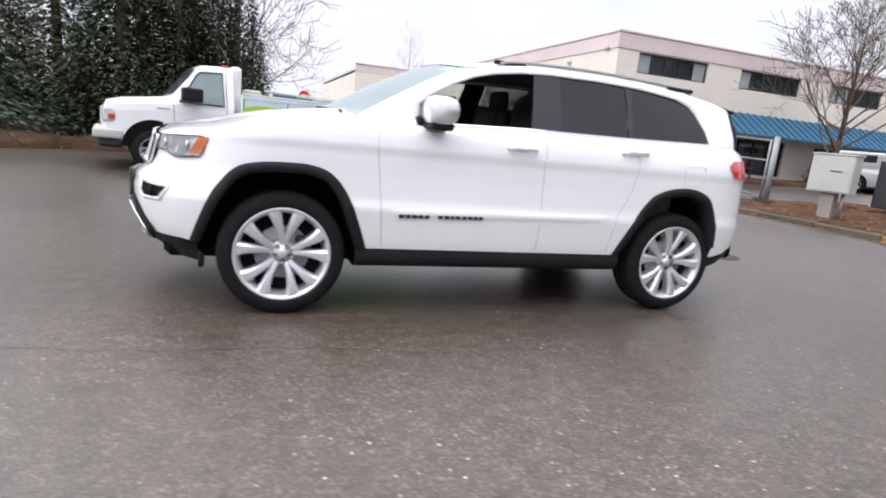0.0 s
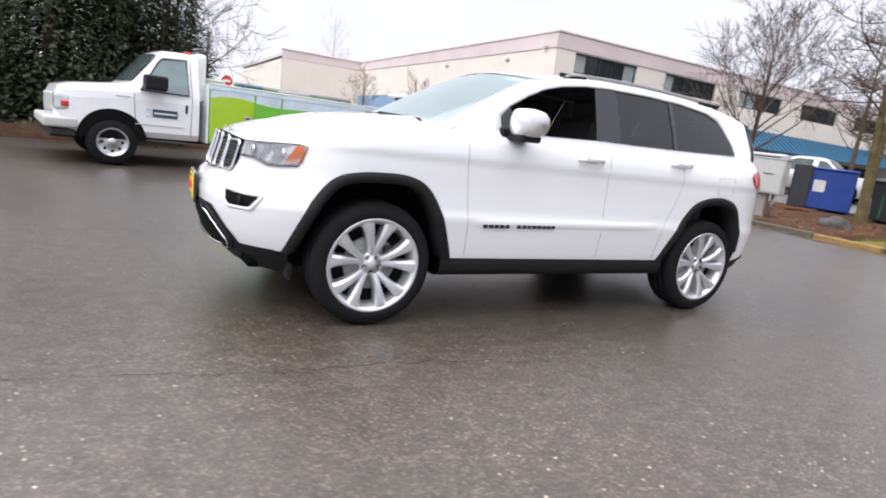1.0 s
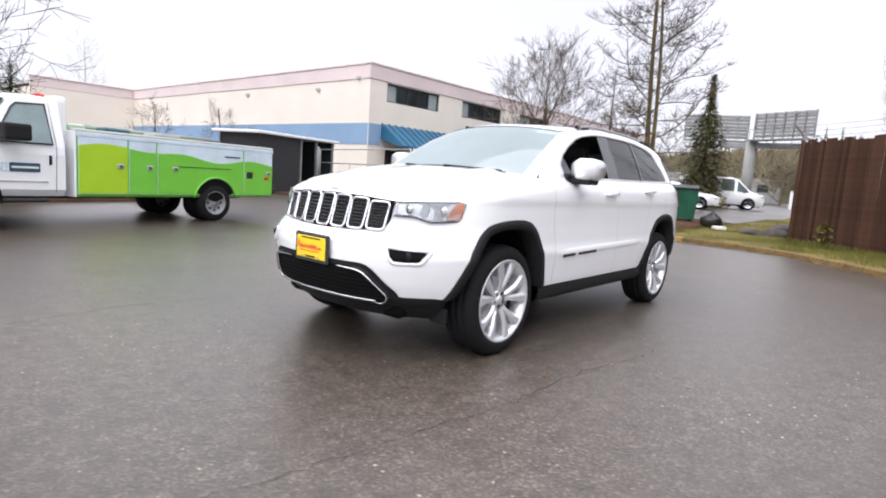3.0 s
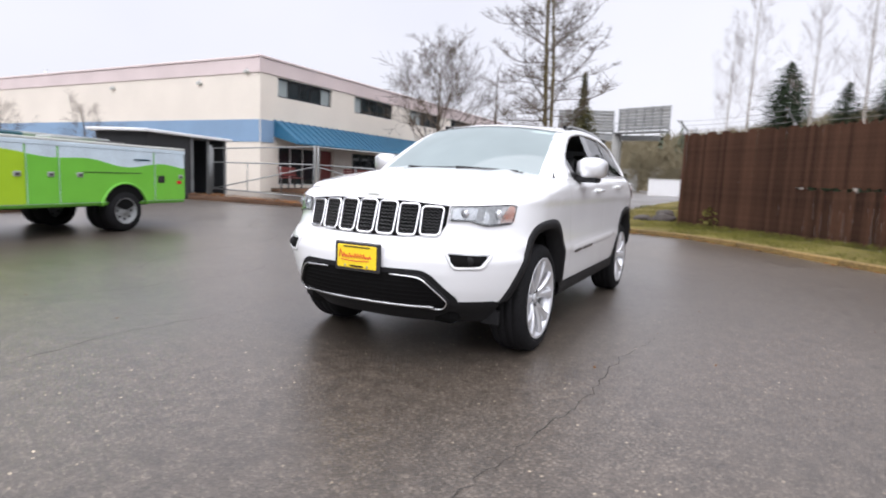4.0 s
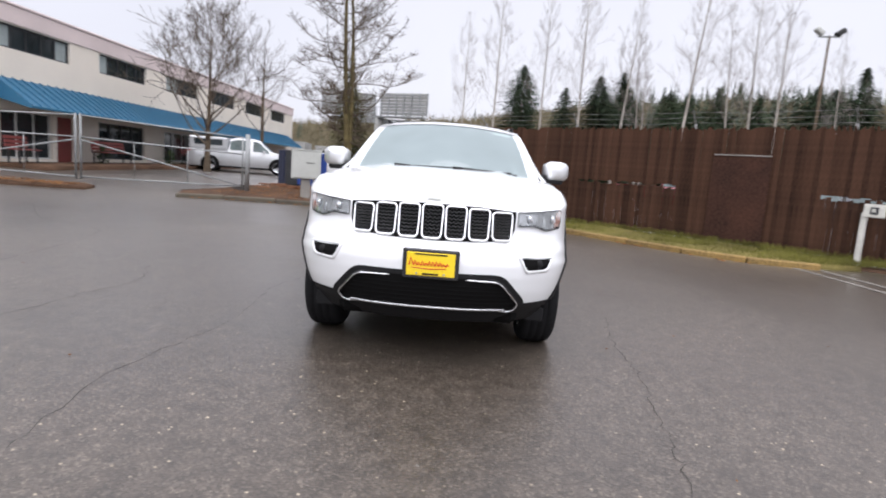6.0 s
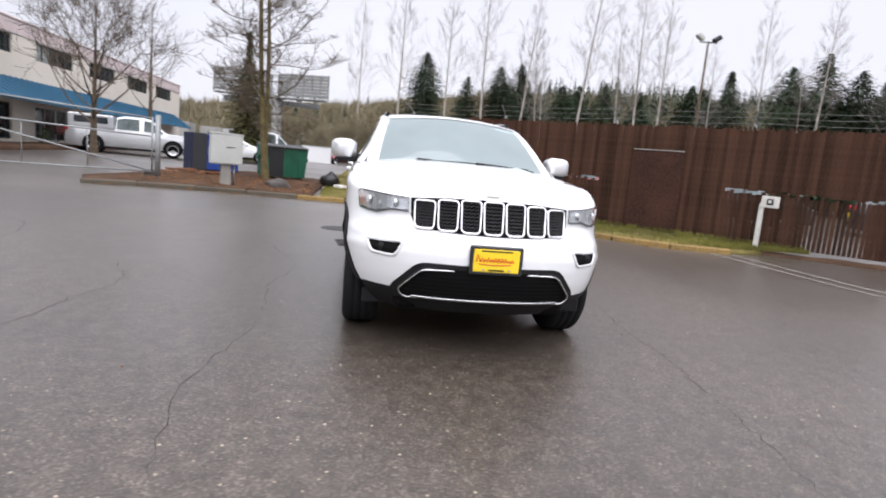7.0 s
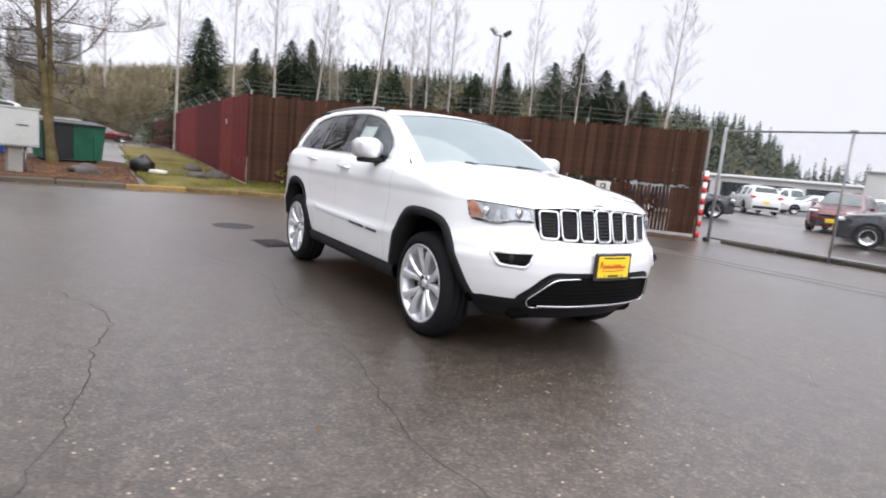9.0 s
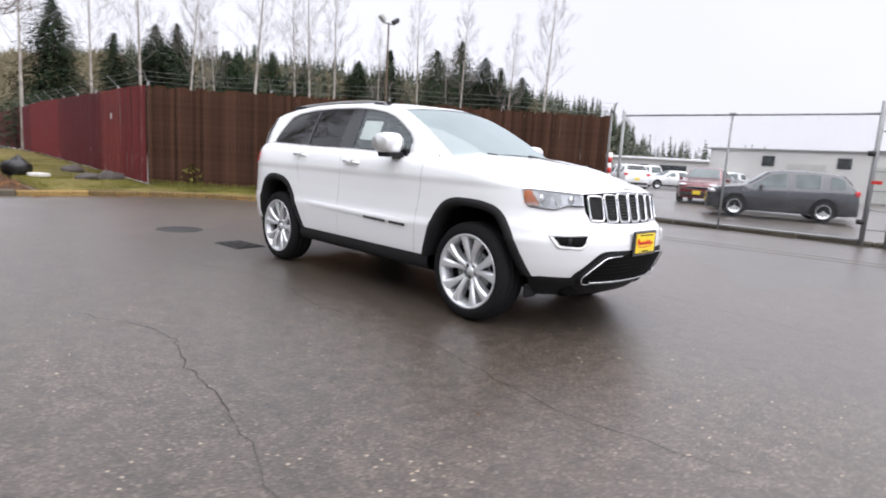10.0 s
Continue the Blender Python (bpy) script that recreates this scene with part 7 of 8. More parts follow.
P_DARK = mat("dark_grey_car_paint", (0.035, 0.038, 0.045), 0.25, metal=0.3, var=0.05, coat=1.0)
P_RED = mat("dark_red_car_paint", (0.13, 0.008, 0.013), 0.25, metal=0.2, var=0.05, coat=1.0)
P_WHITE = mat("plain_white_car_paint", (0.74, 0.75, 0.76), 0.28, var=0.02, coat=0.8)
P_SILVER = mat("silver_car_paint", (0.60, 0.61, 0.62), 0.3, metal=0.3, var=0.04, coat=0.8)
P_BLUE = mat("deep_blue_car_paint", (0.02, 0.04, 0.12), 0.25, metal=0.2, var=0.05, coat=1.0)


def at(x, y, heading):
    return pose(x, y, ground_z(x, y), 0, 0, heading)


# in the dealer's lot behind the gate; heading 0 has the nose to -x
parked_car("suv", P_DARK, "dark grey crossover parked side-on in the lot", at(4.6, -16.3, 203) @ Matrix.Diagonal((0.92, 0.95, 0.97, 1)))
parked_car("suv", P_DARK, "near-black SUV parked behind the crossover", at(5.6, -19.5, 199))
parked_car("suv", P_RED, "dark red SUV with a yellow front card", at(6.9, -21.4, -78))
parked_car("suv", P_WHITE, "white crossover parked in the first row", at(17.2, -33.0, 136))
parked_car("suv", P_DARK, "dark SUV parked close behind the fence end", at(10.6, -20.6, 52))
parked_car("sedan", P_DARK, "dark sedan parked among the lot rows", at(13.6, -36.5, -120))
parked_car("sedan", P_WHITE, "white sedan parked in the second row", at(17.6, -38.0, -130))
parked_car("suv", P_SILVER, "silver SUV parked in the second row", at(15.4, -42.5, -125))
parked_car("pickup", P_WHITE, "white pickup parked in the far row", at(22.5, -44.0, -130))
parked_car("sedan", P_BLUE, "deep blue sedan parked in the far row", at(25.5, -48.0, -130))
parked_car("suv", P_RED, "red SUV parked in the far row", at(20.0, -50.0, -125))
parked_car("suv", P_WHITE, "white SUV parked near the workshop wall", at(-0.5, -21.5, 185))
parked_car("sedan", P_SILVER, "silver sedan parked near the workshop", at(-4.5, -27.5, 185))
parked_car("suv", P_DARK, "dark SUV parked against the fence slats", at(12.6, -14.6, 50))
parked_car("pickup", P_RED, "dark red pickup parked behind the fence slats", at(15.0, -10.6, 48))
# on the shop side
pk = parked_car("pickup", P_SILVER, "silver pickup with a canopy parked by the shops", at(26.5, 9.0, 106), plate=False, group="street cars")
cano = part("canopy", box((4.45, 0, 1.46), (1.86, 1.74, 0.62), 0.10, None, 3), P_SILVER, pk)
for sg in (-1, 1):
    part("canopy_window", box((4.45, sg * 0.868, 1.50), (1.35, 0.02, 0.30), 0.008), WIN_GLASS, cano)
parked_car("van", P_WHITE, "white van parked across the street", at(38.5, 5.0, 110), group="street cars")
parked_car("sedan", P_WHITE, "white sedan parked beyond the bins", at(30.0, 5.4, 100), group="street cars")
parked_car("sedan", P_RED, "red sedan parked beyond the lawn", at(60.0, -0.6, 100), group="street cars")
parked_car("sedan", P_WHITE, "white sedan parked beyond the lawn", at(66.0, 2.6, 95), group="street cars")


# ---- trees ----
def limb(bm, p, d, length, r, depth, rng, spread, k, seg=4, up=0.15, min_r=0.005, kids=3):
    """A bent limb and its smaller limbs."""
    pts, rads = [p.copy()], [r]
    q = p.copy()
    v = d.normalized()
    for i in range(seg):
        v = (v + Vector((rng.uniform(-1, 1), rng.uniform(-1, 1), rng.uniform(-0.6, 1))) * 0.13 + Vector((0, 0, up * 0.35))).normalized()
        q = q + v * (length / seg)
        pts.append(q.copy())
        rads.append(max(min_r, r * (1 - 0.72 * (i + 1) / seg)))
    tube(bm, pts, rads, k, False)
    if depth <= 0:
        return
    for j in range(kids + (1 if depth == 1 else 0)):
        t = rng.uniform(0.30, 1.0)
        i = min(seg - 1, int(t * seg))
        base = pts[i].lerp(pts[i + 1], t * seg - i if t * seg - i <= 1 else 1)
        ax = (pts[i + 1] - pts[i]).normalized()
        side = ax.orthogonal().normalized()
        side.rotate(Matrix.Rotation(rng.uniform(0, 2 * math.pi), 3, ax))
        nd = (ax * rng.uniform(0.5, 1.0) + side * spread * rng.uniform(0.6, 1.1)).normalized()
        limb(bm, base, nd, length * rng.uniform(0.42, 0.66), max(min_r, rads[i] * 0.55), depth - 1, rng, spread, max(3, k - 1), max(2, seg - 1), up, min_r, kids)


def bare_tree(m, height, trunks, seed, label, spread=0.9, bark=MOSSY, twig=TWIG, limbs=16, lowest=0.18, depth=3, reach=0.42, r0=0.16, min_r=0.005, kids=3, rise=0.9, stout=0.30):
    rng = random.Random(seed)
    t = thing("tree", label, "tree", m)
    bm, cr = bmesh.new(), bmesh.new()
    for k in range(trunks):
        lean = Vector((rng.uniform(-0.10, 0.10), rng.uniform(-0.10, 0.10), 0)) * (0 if trunks == 1 else 1)
        base = Vector((0.07 * k * rng.choice((-1, 1)), 0.06 * k, 0))
        pts = []
        n = 12
        for i in range(n + 1):
            f = i / n
            pts.append(base + lean * (f * height * 0.7) + Vector((0.05 * math.sin(3 * f + k), 0.05 * math.cos(4 * f + k), f * height)))
        rads = [max(0.012, r0 * (1 - 0.85 * k / (trunks + 1) * 0.5) * (1.25 if i == 0 else 1) * (1 - 0.93 * (i / n) ** 0.8)) for i in range(n + 1)]
        tube(bm, pts, rads, 9, False)
        for j in range(limbs):
            f = lowest + (0.96 - lowest) * (j + rng.random() * 0.6) / limbs
            i = min(n - 1, int(f * n))
            p = pts[i].lerp(pts[i + 1], f * n - i)
            a = j * 2.4 + rng.uniform(-0.5, 0.5) + k
            d = Vector((math.cos(a), math.sin(a), 0.35 + rise * f))
            limb(cr, p, d, height * reach * (1.15 - 0.85 * f) * rng.uniform(0.75, 1.15), max(min_r, rads[i] * stout), depth - (1 if f > 0.8 else 0), rng, spread, 5, 5, 0.22, min_r, kids)
    part("trunk", bm, bark, t, smooth=True)
    part("crown", cr, twig, t, smooth=True)
    return t


def spur_tree(m, height, seed, label):
    """Two stems from one foot; long limbs leave them almost level, curve upwards and carry short spurs."""
    rng = random.Random(seed)
    t = thing("tree", label, "tree", m)
    bm, cr = bmesh.new(), bmesh.new()
    for k, (lx, ly, r0, h) in enumerate(((0.05, 0.12, 0.112, height), (0.10, -0.10, 0.088, height * 0.95))):
        n = 16
        pts = [Vector((lx * min(1, 4 * f) + 0.06 * math.sin(5 * f + k), ly * min(1, 2.2 * f) + 0.55 * f + 0.05 * math.sin(7 * f + 2 * k), f * h)) for f in (i / n for i in range(n + 1))]
        rads = [max(0.012, r0 * (1.35 if i == 0 else 1.08 if i == 1 else 1) * (1 - 0.90 * (i / n) ** 0.85)) for i in range(n + 1)]
        tube(bm, pts, rads, 10, False)
        count = 44
        for j in range(count):
            f = 0.13 + 0.83 * (j + rng.random() * 0.8) / count
            i = min(n - 1, int(f * n))
            p = pts[i].lerp(pts[i + 1], f * n - i)
            a = j * 2.4 + rng.uniform(-0.6, 0.6) + 1.3 * k
            length = (3.3 if f > 0.2 else 2.3) * (1 - f) ** 0.62 * rng.uniform(0.55, 1.15) + 0.25
            el = rng.uniform(-0.35, 0.55) + 0.7 * max(0, f - 0.45)
            q, line = p.copy(), [p.copy()]
            steps = 8
            for w in range(steps):
                el += rng.uniform(-0.17, 0.25)
                a += rng.uniform(-0.30, 0.30)
                q = q + Vector((math.cos(a) * math.cos(el), math.sin(a) * math.cos(el), math.sin(el))) * (length / steps)
                line.append(q.copy())
            r = max(0.007, min(rads[i] * 0.30, 0.007 + 0.0085 * length))
            tube(cr, line, [max(0.0055, r * (1 - 0.82 * w / steps)) for w in range(steps + 1)], 5, False)
            spurs = int(length / 0.10)
            for w in range(spurs):
                u = rng.uniform(0.12, 1.0) * steps
                c = min(steps - 1, int(u))
                o = line[c].lerp(line[c + 1], u - c)
                ax = (line[c + 1] - line[c]).normalized()
                b = math.atan2(ax.y, ax.x) + rng.choice((-1, 1)) * rng.uniform(0.6, 1.3)
                e2 = rng.uniform(0.1, 0.9)
                sl = rng.uniform(0.14, 0.40) + 0.42 * length * (1 - u / steps) * rng.random() ** 1.5
                d = Vector((math.cos(b) * math.cos(e2), math.sin(b) * math.cos(e2), math.sin(e2)))
                mid = o + d * sl * 0.55
                end = mid + (d + Vector((rng.uniform(-0.3, 0.3), rng.uniform(-0.3, 0.3), 0.35))).normalized() * sl * 0.45
                tube(cr, [o, mid, end], [0.0065, 0.0055, 0.0045], 3, False)
                if sl > 0.4:
                    for v in range(6):
                        g = o.lerp(end, rng.uniform(0.3, 0.95))
                        tube(cr, [g, g + Vector((rng.uniform(-1, 1), rng.uniform(-1, 1), rng.uniform(0, 1))).normalized() * rng.uniform(0.10, 0.36)], [0.0055, 0.0042], 3, False)
    part("trunk", bm, MOSSY, t, smooth=True)
    part("crown", cr, TWIG, t, smooth=True)
    return t


def conifer_mesh(height, radius, seed, dense=1.0, droop=0.35, skirt=0.06, power=0.9, leaf=1.0):
    """Whorls of drooping branches, each a spray of small flat needle clumps."""
    rng = random.Random(seed)
    bm = bmesh.new()
    n = int(height * 5.0 * dense)
    ph = [rng.uniform(0, 6.28) for _ in range(6)]
    for i in range(n):
        f = skirt + (1 - skirt) * (i + rng.random()) / n
        z = f * height
        rr = radius * (1 - f) ** power * rng.uniform(0.72, 1.12) + 0.05
        k = max(4, int(9 * dense * (1 - 0.5 * f)))
        a0 = rng.uniform(0, 6.28)
        for j in range(k):
            a = a0 + 6.283 * j / k + rng.uniform(-0.25, 0.25)
            lump = 1 + 0.30 * math.sin(2 * a + ph[0] + 2.2 * f * 3) + 0.22 * math.sin(3 * a + ph[1] - 9 * f) + 0.16 * math.sin(11 * f + ph[2])
            r_ = rr * rng.uniform(0.55, 1.25) * max(0.45, lump)
            m = max(3, int(r_ / (0.16 * leaf)))
            ca, sa = math.cos(a), math.sin(a)
            for q in range(m):
                t = (q + rng.random()) / m
                if t < 0.22 and r_ > 0.6:
                    continue
                x = r_ * t
                zz = z - droop * r_ * t * t + rng.uniform(-0.16, 0.16) + 0.1 * r_ * t
                w = 0.24 * leaf * rng.uniform(0.6, 1.3) * (1 - 0.35 * t)
                l = 0.34 * leaf * rng.uniform(0.6, 1.3)
                off = rng.uniform(-1, 1) * 0.32 * r_ * t * 0.6
                c = Vector((ca * x - sa * off, sa * x + ca * off, zz))
                u = Vector((ca, sa, -0.35 + rng.uniform(-0.3, 0.3))) * l
                s = Vector((-sa, ca, rng.uniform(-0.5, 0.5))) * w
                v = [bm.verts.new(c - s * 0.5), bm.verts.new(c + u * 0.5 - s * 0.18), bm.verts.new(c + u), bm.verts.new(c + u * 0.4 + s * 0.45), bm.verts.new(c + s * 0.35 - u * 0.1)]
                bm.faces.new(v)
    return bm


def conifer(m, height, radius, seed, label, needle=NEEDLE, **kw):
    t = thing("conifer", label, "tree", m)
    part("trunk", tube(bmesh.new(), [(0, 0, 0), (0.02, 0, height * 0.5), (0, 0, height * 0.97)], [0.03 * height ** 0.75, 0.018 * height ** 0.75, 0.01], 8, False), BARK, t, smooth=True)
    part("crown", conifer_mesh(height, radius, seed, **kw), needle, t)
    return t


def stand(x, y, turn=0.0, s=1.0, dz=0.0):
    return Matrix.Translation((x, y, ground_z(x, y) + dz)) @ Matrix.Rotation(radians(turn), 4, "Z") @ Matrix.Diagonal((s, s, s, 1))


# dark cedars on the bank behind the truck
c1 = conifer(stand(-3.3, 12.2), 8.5, 2.6, 11, "dense dark cedar on the bank behind the truck", NEEDLE_DARK, dense=1.75, droop=0.62, skirt=0.03, power=0.62, leaf=0.44)
c2 = conifer(stand(-1.7, 12.9, 0, 1, 0.05), 7.2, 2.3, 12, "dark drooping cedar on the bank behind the truck", NEEDLE_DARK, dense=1.6, droop=0.75, skirt=0.03, power=0.75, leaf=0.45)
for o in (c1, c2):
    o["group"] = "cedars on the bank"
for k, (x, y, a, q) in enumerate(((-0.6, 14.2, 190, 0.62), (-0.2, 15.0, 100, 0.55), (-3.4, 15.4, 250, 1.1), (-2.2, 16.4, 30, 0.95), (-5.4, 14.9, 140, 1.1), (-7.6, 16.8, 200, 1.2), (-3.9, 10.9, 300, 0.30), (-2.6, 11.0, 20, 0.36), (-1.0, 11.2, 130, 0.50), (0.0, 11.6, 60, 0.38), (-1.9, 11.4, 340, 0.62))):
    copy_thing((c1, c2)[k % 2], stand(x, y, a, q, 0.05))
b1 = conifer(stand(-6.0, 10.2, 0, 1, 0.05), 2.7, 1.5, 13, "blue-green spreading juniper at the edge of the bank", NEEDLE_BLUE, dense=3.0, droop=0.25, skirt=0.02, power=0.45, leaf=0.42)
bare_tree(stand(-0.9, 17.2), 7.8, 3, 5, "leafless broad shrub-like tree beside the cedars", 1.0, BARK, TWIG, 15, 0.14, 3, 0.55, 0.10, 0.007, 3, 0.9, 0.45)



def bank_wall():
    h = thing("garden_wall", "low pale grey block wall behind the cedars", "wall", pose(-13.6, 27.0, 0.1))
    part("body", box((0, 0, 0.55), (10.0, 0.25, 1.1), 0.02), CONCRETE, h)
    part("coping", box((0, 0, 1.13), (10.1, 0.34, 0.08), 0.02), CONCRETE, h)


bank_wall()

# street trees before the building
spur_tree(stand(14.85, 3.75, 0, 1, 0.07), 12.5, 21, "leafless mossy twin-stemmed tree in the planting bed")
bare_tree(stand(20.9, 11.4, 40, 1, 0.1), 6.4, 1, 33, "leafless round-headed tree before the shops", 0.8, BARK, TWIG, 27, 0.17, 3, 0.60, 0.15, 0.0070, 4, 1.0, 0.42)
bare_tree(stand(31.0, 12.6, 90, 1, 0.1), 8.0, 1, 37, "leafless street tree farther along the shops", 0.95, BARK, TWIG, 16, 0.25, 2, 0.42, 0.16)
bare_tree(stand(17.0, 62.0), 12.0, 1, 41, "pale bare tree far behind the roof", 0.9, ALDER, ALDER_TWIG, 18, 0.3, 2, 0.36, 0.2)
bare_tree(stand(16.2, 28.0) @ Matrix.Translation((-5.2, -4.5, 0)), 3.4, 3, 43, "small bare shrub against the side wall", 0.9, BARK, TWIG, 7, 0.2, 2, 0.5, 0.05)
bare_tree(stand(9.2, 27.0), 3.6, 3, 47, "small bare shrub behind the truck", 0.9, BARK, TWIG, 7, 0.2, 2, 0.5, 0.05)
conifer(stand(36.0, 8.2), 8.4, 2.2, 51, "narrow olive-green conifer before the billboard", NEEDLE_OLIVE, dense=2.2, droop=0.6, skirt=0.02, power=0.95, leaf=0.62)

# belt of conifers and pale alders behind the fence
k1 = conifer(stand(41.7, -4.3), 9.6, 3.5, 61, "dark green fir in the belt behind the fence", NEEDLE_FIR, dense=2.4, power=0.60, droop=0.30, leaf=0.60)
k2 = conifer(stand(41.0, -7.6), 8.0, 2.2, 62, "slender dark fir in the belt behind the fence", NEEDLE_FIR, dense=2.3, power=0.66, droop=0.30, leaf=0.58)
for o in (k1, k2):
    o["group"] = "firs behind the fence"
for i, (x, y, h) in enumerate(((40.5, -10.1, 9.0), (43.5, -12.6, 9.9), (44.0, -16.7, 8.7), (42.4, -19.9, 9.0), (34.5, -23.0, 8.2), (33.1, -25.0, 9.2), (30.8, -27.9, 9.5), (29.5, -29.3, 10.3), (28.1, -30.7, 9.2), (27.2, -31.6, 8.5), (25.9, -32.7, 7.9), (47.5, -14.0, 9.8), (50.0, -20.5, 9.8), (46.0, -25.0, 9.2), (44.0, -30.0, 9.8))):
    src, base = ((k1, 9.6), (k2, 8.0))[i % 2]
    copy_thing(src, stand(x, y, 50 * i, h / base))

A = [bare_tree(stand(38.0, -2.0), 15.0, 1, 71, "tall pale leafless alder behind the fence", 0.5, ALDER, ALDER_TWIG, 34, 0.36, 2, 0.17, 0.12, 0.0045, 4, 1.5, 0.19),
     bare_tree(stand(37.4, -5.4, 60), 14.0, 1, 72, "tall pale leafless alder behind the fence", 0.5, ALDER, ALDER_TWIG, 32, 0.40, 2, 0.18, 0.11, 0.0045, 4, 1.4, 0.19),
     bare_tree(stand(37.0, -8.0, 130), 16.0, 1, 73, "tall pale leafless alder behind the fence", 0.55, ALDER, ALDER_TWIG, 36, 0.34, 2, 0.18, 0.125, 0.0045, 4, 1.5, 0.19)]
for o in A:
    o["group"] = "alders behind the fence"
for i, (x, y) in enumerate(((36.2, -10.5), (35.5, -12.4), (34.8, -14.1), (33.4, -17.0), (32.1, -19.3), (30.4, -22.0), (28.7, -24.2), (26.7, -26.4), (24.2, -28.8), (22.1, -30.6), (38.5, -13.0), (34.8, -19.0), (28.9, -27.6))):
    tilt = Matrix.Rotation(radians((3.5, -2.0, 6.0, -5.0, 1.0, -3.0, 2.5)[i % 7]), 4, "X") @ Matrix.Rotation(radians((-2.0, 4.0, 1.0, -4.5, 3.0)[i % 5]), 4, "Y")
    copy_thing(A[i % 3], stand(x, y, 0, (0.95, 0.72, 1.10, 0.84, 1.0, 0.66, 0.90)[i % 7]) @ tilt @ Matrix.Rotation(radians(77 * i), 4, "Z"))

far_alder = copy_thing(A[2], stand(92.0, 0.8, 40, 1.7))
th = bare_tree(stand(73.0, -0.6), 4.6, 5, 75, "bare brown thicket beyond the end of the lawn", 1.0, WOOD_BROWN, WOOD_BROWN, 12, 0.06, 2, 0.62, 0.08, 0.016, 4, 1.2, 0.5)
th["group"] = "thickets beyond the lawn"
for k, (x, y, q) in enumerate(((76.0, 1.4, 1.15), (74.0, -3.2, 1.3), (79.0, 3.6, 1.0), (72.0, 5.6, 0.8), (81.0, 7.5, 1.2), (78.0, 10.5, 1.0), (84.0, -1.0, 1.5))):
    copy_thing(th, stand(x, y, 63 * k + 20, q))


def far_woods():
    """A wooded rise beyond the belt, with a skin of many small crowns."""
    rng = random.Random(99)

    def hill(ang):
        return lerp((-75, -69, -66, -64, -62, -60, -50, -40, -25, -12, -7, -3, 3, 10, 30), (2, 2.5, 4, 8, 15, 18, 23, 24.5, 26.5, 24, 21.5, 19.5, 17, 15, 9), ang)
    bm = bmesh.new()
    rows = []
    for r, f in ((110, 0.0), (125, 0.45), (140, 0.8), (160, 0.97), (200, 1.0), (260, 0.9)):
        rows.append([(r * math.cos(radians(a)), r * math.sin(radians(a)), 0.4 + f * (hill(a) - 5)) for a in range(-78, 31, 2)])
    quads(bm, rows)
    bmesh.ops.recalc_face_normals(bm, faces=bm.faces)
    tagged(part("hillside", bm, WOOD_BROWN, None, "", True), "wooded brown hillside beyond the lot", "hill", kind="structure")
    for name, material, n, lab in (("bare_woods", WOOD_BROWN, 5200, "bare brown winter woods on the hillside"), ("fir_woods", WOOD_FAR, 2500, "dark fir woods along the hilltop")):
        verts, faces = [], []
        fir = name == "fir_woods"
        for i in range(n):
            a = rng.uniform(-77, 30)
            if fir and (-13 < a and rng.random() < 0.9 or -24 < a and rng.random() < 0.4):
                continue
            if not fir and (a < -66 or a < -55 and rng.random() < 0.8):
                continue
            f = rng.random()
            r = 108 + 60 * f
            z0 = 0.4 + (hill(a) - 5) * lerp((110, 125, 140, 160, 200), (0, 0.45, 0.8, 0.97, 1.0), r)
            h = rng.uniform(3.4, 8.6) if fir else rng.uniform(3.0, 6.0)
            x, y = r * math.cos(radians(a)), r * math.sin(radians(a))
            if fir:
                tiers = 15
                for lay in range(tiers):
                    g = lay / tiers
                    for q in range(5):
                        b = rng.uniform(0, 6.28)
                        rad = h * 0.23 * (1.02 - g) * rng.uniform(0.5, 1.1)
                        c, e = Vector((x, y, z0 + h * (g + 0.06))), Vector((x + rad * math.cos(b), y + rad * math.sin(b), z0 + h * g - 0.25 * rad))
                        w = Vector((-math.sin(b), math.cos(b), 0)) * rad * 0.42
                        k = len(verts)
                        verts += [tuple(c), tuple(e - w), tuple(e + w)]
                        faces.append((k, k + 1, k + 2))
            else:
                for q in range(18):
                    b, el = rng.uniform(0, 6.28), rng.uniform(0.7, 1.5)
                    c = Vector((x + rng.uniform(-0.9, 0.9), y + rng.uniform(-0.9, 0.9), z0 + h * rng.uniform(0.0, 0.55)))
                    u = Vector((math.cos(b) * math.cos(el), math.sin(b) * math.cos(el), math.sin(el))) * h * rng.uniform(0.25, 0.55)
                    w = Vector((-math.sin(radians(a)), math.cos(radians(a)), 0)) * rng.uniform(0.05, 0.13)
                    k = len(verts)
                    verts += [tuple(c - w), tuple(c + w), tuple(c + u)]
                    faces.append((k, k + 1, k + 2))
        me = bpy.data.meshes.new(name)
        me.from_pydata(verts, [], faces)
        me.materials.append(material)
        tagged(new(name, me), lab, "woods", kind="stuff")


far_woods()


